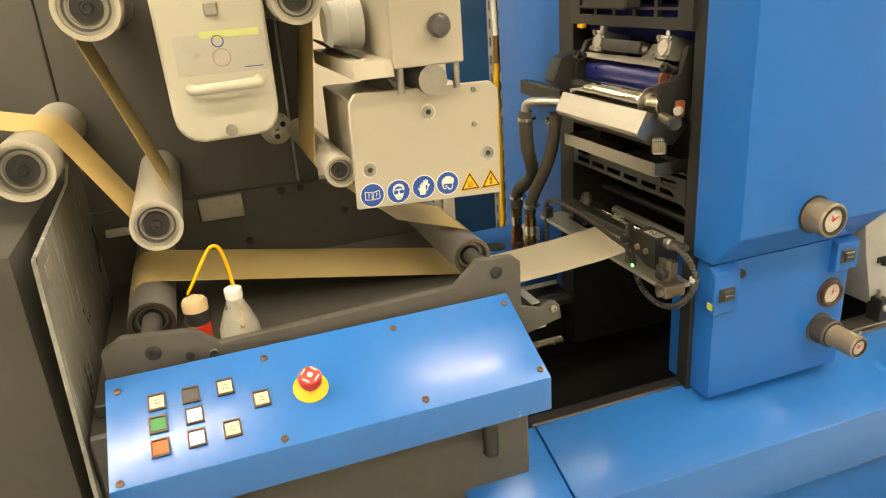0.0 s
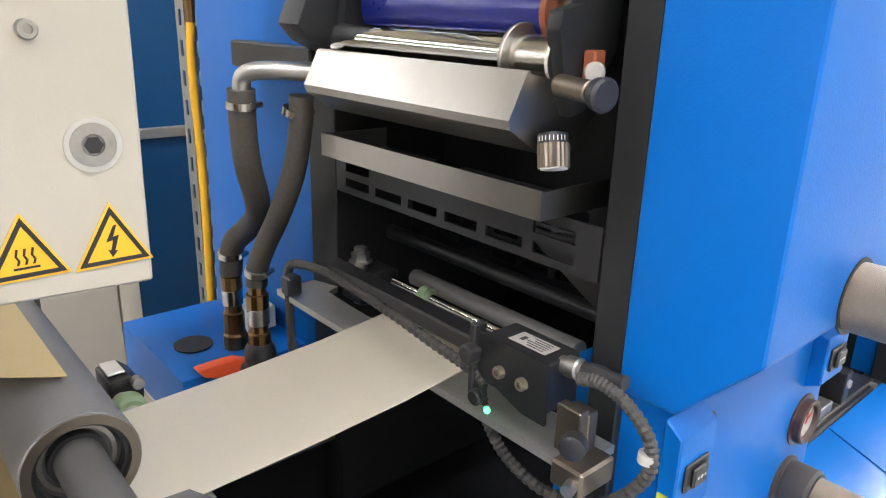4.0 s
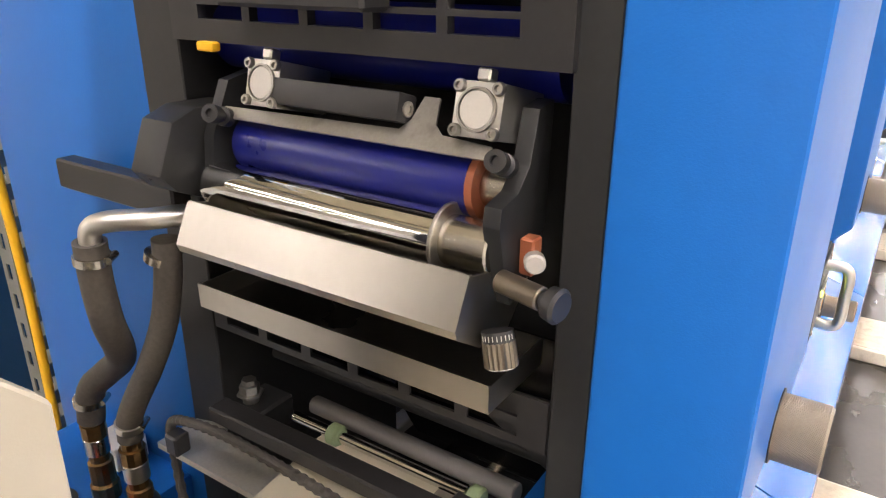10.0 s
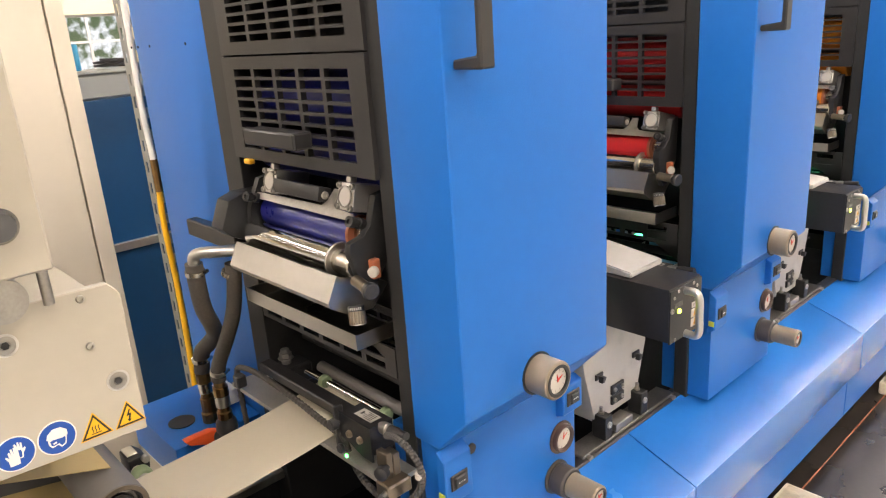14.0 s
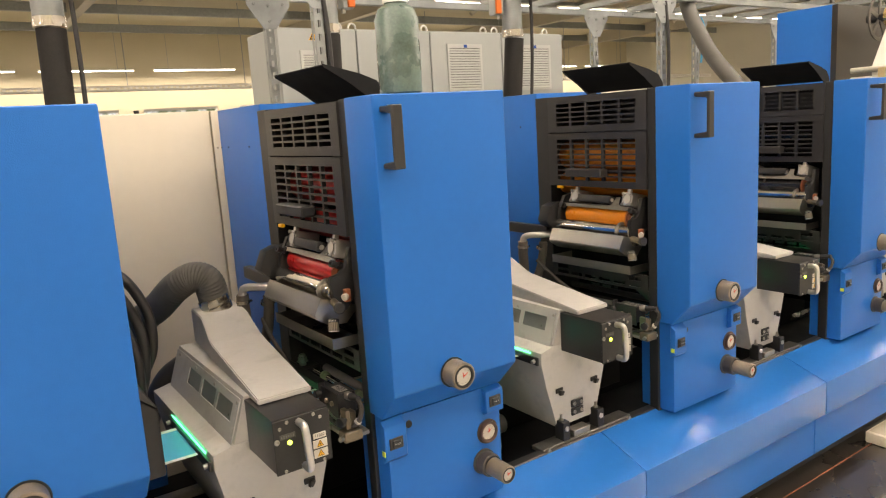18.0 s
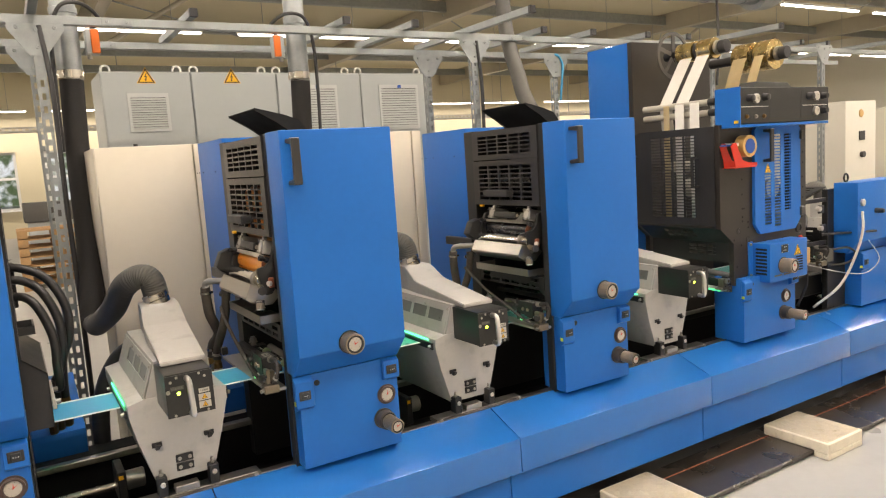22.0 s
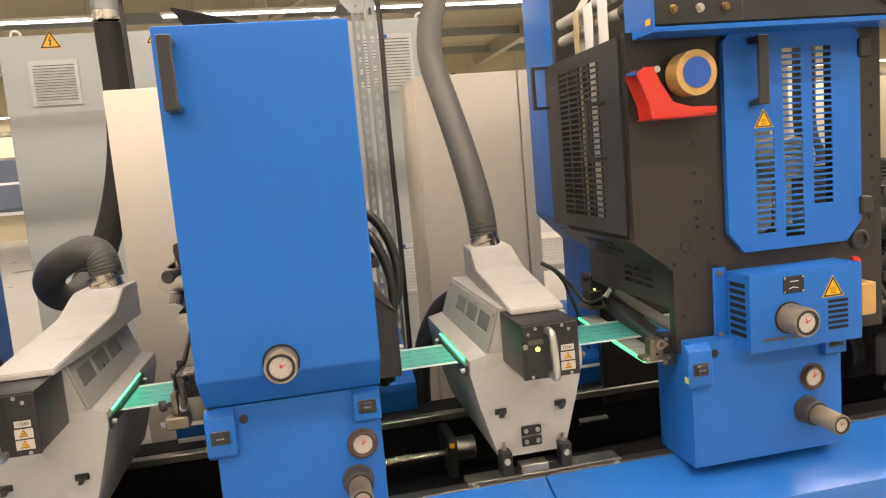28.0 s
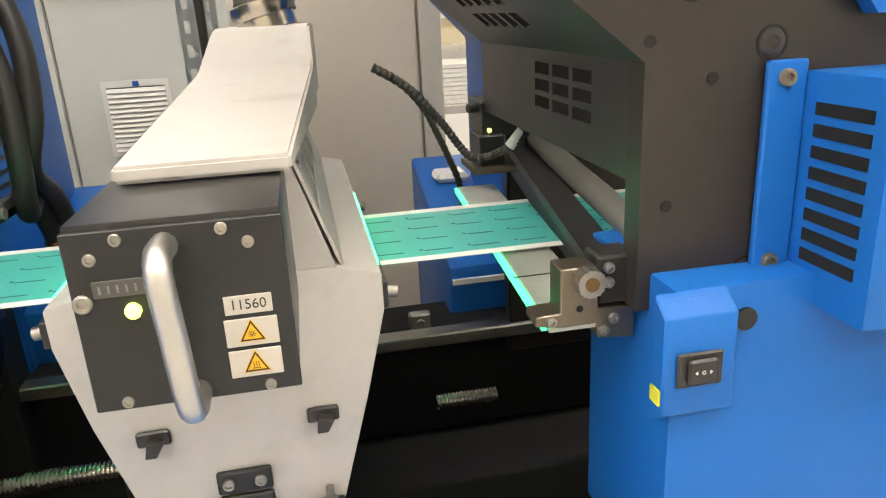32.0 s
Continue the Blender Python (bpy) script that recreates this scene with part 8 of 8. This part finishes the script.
part("round_cap", Mesh().lathe((0.36, 1.4, 1.47), (0.2, 1.4, 1.47), [(0, 0.05), (0.03, 0.05), (0.032, 0.045), (0.06, 0.043), (0.07, 0.035)], 32), WHITE_PLASTIC, inf, "white round cap")
part("curved_guard", Mesh().sheet([(0.3, 1.43), (0.34, 1.405), (0.375, 1.37), (0.4, 1.33)], "y", 1.3, 1.62, 0.004), DARKGREY, inf)
for x in (0.39, 0.5):
    part("spacer", Mesh().cyl((x, 1.24, 1.345), (x, 1.24, 1.395), 0.007, 12), STEEL_DULL, inf)
part("head_roller", Mesh().cyl((0.45, 1.23, 1.365), (0.45, 1.6, 1.365), 0.028, 24), STEEL_DULL, inf)
plate = part("sign_plate", Mesh().prism([(0.297, 1.352), (0.283, 1.336), (0.279, 1.132), (0.58, 1.119), (0.583, 1.33), (0.568, 1.347)], "y", 1.2, 1.214, 0.0015, 1), CREAM, inf, "cream plate with safety signs")
part("plate_back", Mesh().box((0.3, 1.214, 1.16), (0.56, 1.55, 1.33), 0.003), CREAM, inf)
for x, z in ((0.435, 1.303), (0.555, 1.206), (0.31, 1.207)):
    seat = part("screw_seat", Mesh().pipe((x, 1.2002, z), (x, 1.199, z), 0.0155, 0.003, 32), ALU, plate)
    part("screw", bolt(Mesh(), (x, 1.2, z), (0, -1, 0), 0.0125, 0.0015), STEEL_DULL, seat)
    part("socket", Mesh().cyl((x, 1.1995, z), (x, 1.1978, z), 0.0052, 6), BLACK_SATIN, seat)
for x, z in ((0.531, 1.336), (0.53, 1.268)):
    part("screw", bolt(Mesh(), (x, 1.2, z), (0, -1, 0), 0.0055, 0.004), STEEL_DULL, plate)


def round_sign(x, z, kind):
    y = 1.1995
    s = part("mandatory_sign", Mesh().cyl((x, y + 0.0004, z), (x, y - 0.0004, z), 0.0242, 40), WHITE, plate, "round blue safety sign")
    part("blue_field", Mesh().cyl((x, y - 0.0004, z), (x, y - 0.0007, z), 0.0226, 40), SIGN_BLUE, s)
    layers = []
    def shape(pts, mat=WHITE):
        layers.append(mat)
        part("symbol", Mesh().poly([(a * 0.001, b * 0.001) for a, b in pts], (x, y - 0.0007 - 0.00035 * len(layers), z), (1, 0, 0), (0, 0, 1), 0.0003), mat, s)
    if kind == "book":
        for m in (-1, 1):
            shape([(m * a, b) for a, b in ((0.6, -10), (15, -7.5), (15, 8), (13.5, 9), (0.6, 6.5))])
            shape([(m * a, b) for a, b in ((1.8, -8.6), (13.5, -6.2), (13.5, 7.2), (1.8, 5))], SIGN_BLUE)
            lettering("question_mark", "?", 0.0125, (x + m * 0.0076, y - 0.003, z - 0.0006), (1, 0, 0), (0, 0, 1), WHITE, s)
    elif kind == "goggles":
        shape([(-8, -10), (-4, -16), (4, -16), (8, -10), (11, -2), (12, 6), (9, 13), (2, 16), (-5, 15), (-10, 11), (-12, 4), (-11, -3)])
        shape([(-9, 4), (-6, 9), (0, 11), (6, 9), (9, 4), (4, 6), (-4, 6)], SIGN_BLUE)
        shape([(-11, -1), (-9, 3.5), (-2, 3.5), (-0.6, 0), (-2.5, -4), (-8.5, -4.5)], SIGN_BLUE)
        shape([(11, -1), (9, 3.5), (2, 3.5), (0.6, 0), (2.5, -4), (8.5, -4.5)], SIGN_BLUE)
        shape([(-4, -11.5), (4, -11.5), (3, -12.8), (-3, -12.8)], SIGN_BLUE)
    elif kind == "gloves":
        shape([(-1, -8), (8, -8), (9, -2), (13, 4), (11.5, 6), (9, 4), (9.5, 13), (7.5, 13.5), (6.5, 7), (6, 15), (4, 15), (3.6, 8), (2, 14), (0, 13.5), (0.4, 4)])
        shape([(1, -6.5), (6.6, -6.5), (7.4, -1), (7, 3.5), (2, 4.5)], SIGN_BLUE)
        shape([(-9, -15), (3, -15), (3.5, -4), (3.5, 7), (1.6, 7), (1, 0), (0.4, 10), (-1.8, 10), (-2.2, 1), (-3.2, 9.5), (-5.4, 9), (-5.2, 0.5), (-6.6, 6), (-8.6, 5), (-8, -3), (-11.5, 1), (-12.5, -1), (-9.5, -7)])
    else:
        shape([(-12, -3), (-11, 7), (-5, 13), (5, 13.5), (11, 9), (12, 2), (11, -3), (9, -12), (3, -15), (-1, -10), (-8, -12), (-11, -8)])
        shape([(-9.5, -2), (-4, 0), (9, -1), (9.4, -4), (7.6, -10.5), (3.4, -12.5), (0.6, -8), (-7, -9.5), (-9, -7)], SIGN_BLUE)
        shape([(-13.5, 2), (-11, 9), (-4, 14.5), (6, 14), (13, 8), (13, 1), (6, -1.5), (-6, -0.5)])
        shape([(-7, -5), (-2, -4), (-2, -6.5), (-6, -7.5)])


for (x, z), kind in zip(((0.3095, 1.157), (0.3625, 1.156), (0.4145, 1.157), (0.465, 1.157)), ("book", "goggles", "gloves", "visor")):
    round_sign(x, z, kind)
triangle_sign(plate, (0.513, 1.1995, 1.148), (1, 0, 0), (0, 0, 1), 0.044, "heat")
triangle_sign(plate, (0.559, 1.1995, 1.147), (1, 0, 0), (0, 0, 1), 0.044, "bolt")
part("round_flange", Mesh().lathe((0.21, 1.8, 1.215), (0.21, 1, 1.215), [(0, 0.04), (0.02, 0.04), (0.022, 0.036), (0.022, 0.006), (0.01, 0.005)], 32), STEEL_DULL, inf)
for w in (0.5, 2.6, 4.7):
    part("flange_hole", Mesh().cyl((0.21 + 0.02 * math.cos(w), 1.7785, 1.215 + 0.02 * math.sin(w)), (0.21 + 0.02 * math.cos(w), 1.777, 1.215 + 0.02 * math.sin(w)), 0.007, 14), HOLE, inf)
part("small_plate", Mesh().box((-0.01, 1.79, 1.0), (0.1, 1.8, 1.06), 0.002), STEEL_DULL, inf)
part("label_strip", Mesh().box((-0.235, 1.79, 1.0), (-0.17, 1.8, 1.02), 0.002), WEB_GREY, inf)
for x, z in ((0.2, 1.05), (0.25, 1.05), (0.1, 0.93), (0.42, 1.04), (0.36, 0.97)):
    part("wall_bolt", bolt(Mesh(), (x, 1.8, z), (0, -1, 0), 0.01, 0.006), BLACK_SATIN, inf)

# console with its buttons
con = part("console", Mesh().prism([(1.167, 0.934), (0.976, 0.8393), (0.976, 0.77), (1.167, 0.77)], "x", -0.207, 0.553, 0.003, 2), BLUE_TEX, inf, "blue textured control console")
CV = Vector((0, 0.894, 0.448))
CU = Vector((1, 0, 0))
CN = CU.cross(CV)


def on_console(u, v, h=0.0):
    return Vector((u, 1.149, 0.926)) + CV * (v * 1.126) + CN * h


for u, v in ((-0.187, -0.01), (0.06, -0.008), (0.304, -0.006), (0.537, -0.006), (0.54, -0.153), (0.314, -0.154), (0.065, -0.159), (-0.19, -0.163)):
    part("screw", bolt(Mesh(), on_console(u, v), CN, 0.0068, 0.002), BEZEL, con)
BUTTONS = [(-0.126, -0.045, "paper"), (-0.071, -0.046, "dark"), (-0.014, -0.046, "paper"), (0.042, -0.082, "paper"), (-0.127, -0.084, "green"), (-0.069, -0.083, "white"), (-0.127, -0.123, "red"), (-0.07, -0.122, "white"), (-0.013, -0.121, "paper")]
for u, v, kind in BUTTONS:
    h = 0.0145
    bz = Mesh()
    bz.slotted([-h, -h + 0.003, h - 0.003, h], [-h, -h + 0.003, h - 0.003, h], lambda i, j: not (i == 1 and j == 1), lambda a, b, w: on_console(u + a, v + b, w), 0.004)
    bt_ = part("push_button", bz, BEZEL, con, "square illuminated push button")
    cap = {"paper": PAPER_CAP, "dark": DARKGREY, "green": GREEN_BTN, "white": WHITE_CAP, "red": ORANGE_RED}[kind]
    part("cap", Mesh().poly([(-h + 0.003, -h + 0.003), (h - 0.003, -h + 0.003), (h - 0.003, h - 0.003), (-h + 0.003, h - 0.003)], on_console(u, v, 0.0002), CU, CV, 0.0028), cap, bt_)
    if kind == "paper":
        part("mark", Mesh().poly([(-0.006, -0.0008), (0.006, -0.0008), (0.006, 0.0006), (-0.006, 0.0006)], on_console(u, v - 0.003, 0.003), CU, CV, 0.0003), DARKGREY, bt_)
        part("mark", Mesh().poly([(-0.004, -0.0008), (0.005, -0.0008), (0.005, 0.0006), (-0.004, 0.0006)], on_console(u, v + 0.003, 0.003), CU, CV, 0.0003), DARKGREY, bt_)
e0 = on_console(0.127, -0.083)
stop = part("emergency_stop", Mesh().lathe(e0, e0 + CN, [(0, 0.031), (0.002, 0.031), (0.008, 0.022), (0.012, 0.015)], 40), YELLOW, con, "yellow emergency stop base")
part("mushroom", Mesh().lathe(e0 + CN * 0.012, e0 + CN, [(0, 0.015), (0.006, 0.0185), (0.012, 0.0205), (0.022, 0.0205), (0.027, 0.018), (0.029, 0.012)], 40), RED, stop, "red mushroom button")
for k in range(4):
    w = k * math.pi / 2 + 0.4
    part("arrow", Mesh().poly([(math.cos(w + q) * r, math.sin(w + q) * r) for q, r in ((0, 0.0135), (0.9, 0.0135), (0.9, 0.0162), (0, 0.0162))], e0 + CN * 0.0405, CU, CV, 0.0005), WHITE, stop)
part("button_centre", Mesh().cyl(e0 + CN * 0.041, e0 + CN * 0.0416, 0.005, 16), WHITE, stop)

# carrier with the green ringed roller right of the console
car = part("roller_carrier", Mesh().prism([(0.592, 0.93), (0.6, 0.868), (0.655, 0.852), (0.675, 0.862), (0.69, 0.862), (0.705, 0.848), (0.71, 0.815), (0.6, 0.79)], "y", 1.225, 1.232, 0.0015), DARKGREY, inf, "dark grey carrier plate")
part("carrier_floor", Mesh().box((0.592, 1.232, 0.797), (0.675, 1.6, 0.803), 0.001), GREEN_AIR, car, "stained zinc plate")
part("arm_screw", bolt(Mesh(), (0.689, 1.225, 0.842), (0, -1, 0), 0.0085, 0.006), STEEL_DULL, car)
part("support_roller", Mesh().cyl((0.67, 1.34, 0.806), (0.67, 1.69, 0.806), 0.012, 20), WHITE_ROLL, inf)
for y in (1.375, 1.64):
    part("green_ring", Mesh().cyl((0.67, y, 0.806), (0.67, y + 0.025, 0.806), 0.0215, 28, 0.004), GREEN_ROLL, inf)
for y0_, y1_ in ((1.26, 1.37), (1.68, 1.74)):
    arm_ = part("roller_arm", Mesh().prism([(0.658, 0.832), (0.684, 0.836), (0.7, 0.82), (0.698, 0.8), (0.658, 0.795)], "y", y0_, y1_, 0.003), BLACK_SATIN, inf)
    part("arm_face", Mesh().box((0.66, y0_ + 0.012, 0.8365), (0.682, y1_ - 0.008, 0.8395), 0.001), ALU, arm_, "worn bright arm face")
    part("arm_pin", Mesh().cyl((0.69, y0_ + 0.001, 0.828), (0.69, y0_ - 0.012, 0.828), 0.008, 16, 0.001), STEEL_DULL, arm_)
part("lower_link", Mesh().box((0.595, 1.3, 0.6), (0.625, 1.79, 0.79), 0.004), BLACK, inf)

# bottles standing on the shelf behind the console
b1 = thing("squeeze_bottle", (0.03, 1.25, 0.876), "translucent squeeze bottle with a yellow spout", "bottle")
part("bottle", Mesh().lathe((0.03, 1.25, 0.876), (0.03, 1.25, 2), [(0, 0.03), (0.004, 0.036), (0.04, 0.039), (0.07, 0.037), (0.1, 0.026), (0.125, 0.015), (0.132, 0.014)], 32), BOTTLE, b1)
part("cap", Mesh().lathe((0.03, 1.25, 1.006), (0.03, 1.25, 2), [(0, 0.0165), (0.018, 0.0165), (0.02, 0.012), (0.024, 0.006)], 24), WHITE_PLASTIC, b1)
part("spout", Mesh().tube([(0.038, 1.25, 0.9), (0.034, 1.25, 1.0), (0.028, 1.25, 1.07), (0.02, 1.25, 1.105), (0.008, 1.25, 1.112), (-0.005, 1.25, 1.1), (-0.03, 1.25, 1.06), (-0.05, 1.25, 1.028)], [0.0035, 0.0035, 0.0035, 0.0035, 0.0035, 0.003, 0.0018], 10, 5), YELLOW, b1, "bent yellow spout")
b2 = thing("marker_bottle", (-0.042, 1.26, 0.876), "small red bottle with a beige cap", "bottle")
part("bottle", Mesh().cyl((-0.042, 1.26, 0.876), (-0.042, 1.26, 0.965), 0.022, 28, 0.003), RED, b2)
part("collar", Mesh().cyl((-0.042, 1.26, 0.964), (-0.042, 1.26, 0.992), 0.0225, 28, 0.003), PLASTIC, b2)
part("cap", Mesh().lathe((-0.042, 1.26, 0.992), (-0.042, 1.26, 2), [(0, 0.0235), (0.016, 0.0235), (0.022, 0.02), (0.024, 0.008), (0.03, 0.005)], 28), KRAFT_PALE, b2)
# paper roll on the unwinder
pr = thing("paper_roll", (-0.62, 0.6, 0.9), "large cream paper roll on its shaft", "paper roll")
part("roll", Mesh().cyl((-0.635, 0.45, 0.92), (-0.635, 0.7, 0.92), 0.4, 72, 0.004), WEB_PLAIN, pr)
part("shaft", Mesh().cyl((-0.635, 0.4, 0.92), (-0.635, 1.205, 0.92), 0.04, 28), STEEL_DULL, pr)
# black screen above the infeed
sc = thing("operator_screen", (0.1, 1.25, 1.6), "black operator screen on an arm", "screen")
part("housing", Mesh().box((0.2, 1.0, 1.62), (0.36, 1.25, 1.9), 0.01, 2), PLASTIC, sc)
part("arm", Mesh().cyl((0.3, 1.25, 1.75), (0.3, 1.79, 1.75), 0.025, 18), PLASTIC, sc)
# spindle beside the first unit
def spindle(x, n):
    turns = [(k * 0.0065 + q, r) for k in range(n) for q, r in ((0, 0.01), (0.002, 0.0125), (0.004, 0.0125), (0.006, 0.01))]
    return Mesh().lathe((x, 1.6, 0.53), (x + 1, 1.6, 0.53), turns, 12)


part("spindle", spindle(0.72, 30), STEEL, base, "threaded steel spindle")

part("spindle", spindle(5.68, 16), STEEL, base, "threaded steel spindle")
part("slide_block", Mesh().box((5.67, 1.79, 0.575), (5.71, 1.812, 0.605), 0.003), STEEL_DULL, base)
part("slide_bolt", bolt(Mesh(), (5.69, 1.79, 0.588), (0, -1, 0), 0.008, 0.006), STEEL_DULL, base)
for bx in (2.4, 3.65, 4.9):
    part("slide_block", Mesh().box((bx, 1.795, 0.575), (bx + 0.03, 1.812, 0.597), 0.003), STEEL_DULL, base)
    part("slide_bolt", bolt(Mesh(), (bx + 0.02, 1.79, 0.588), (0, -1, 0), 0.008, 0.006), STEEL_DULL, base)
# the sign plate stands a little behind the console's back edge
for ob in [plate] + plate.children_recursive + [o for o in inf.children if o.name.startswith("plate_back")]:
    ob.data.transform(Matrix.Translation((0.008, 0.055, 0.0)))
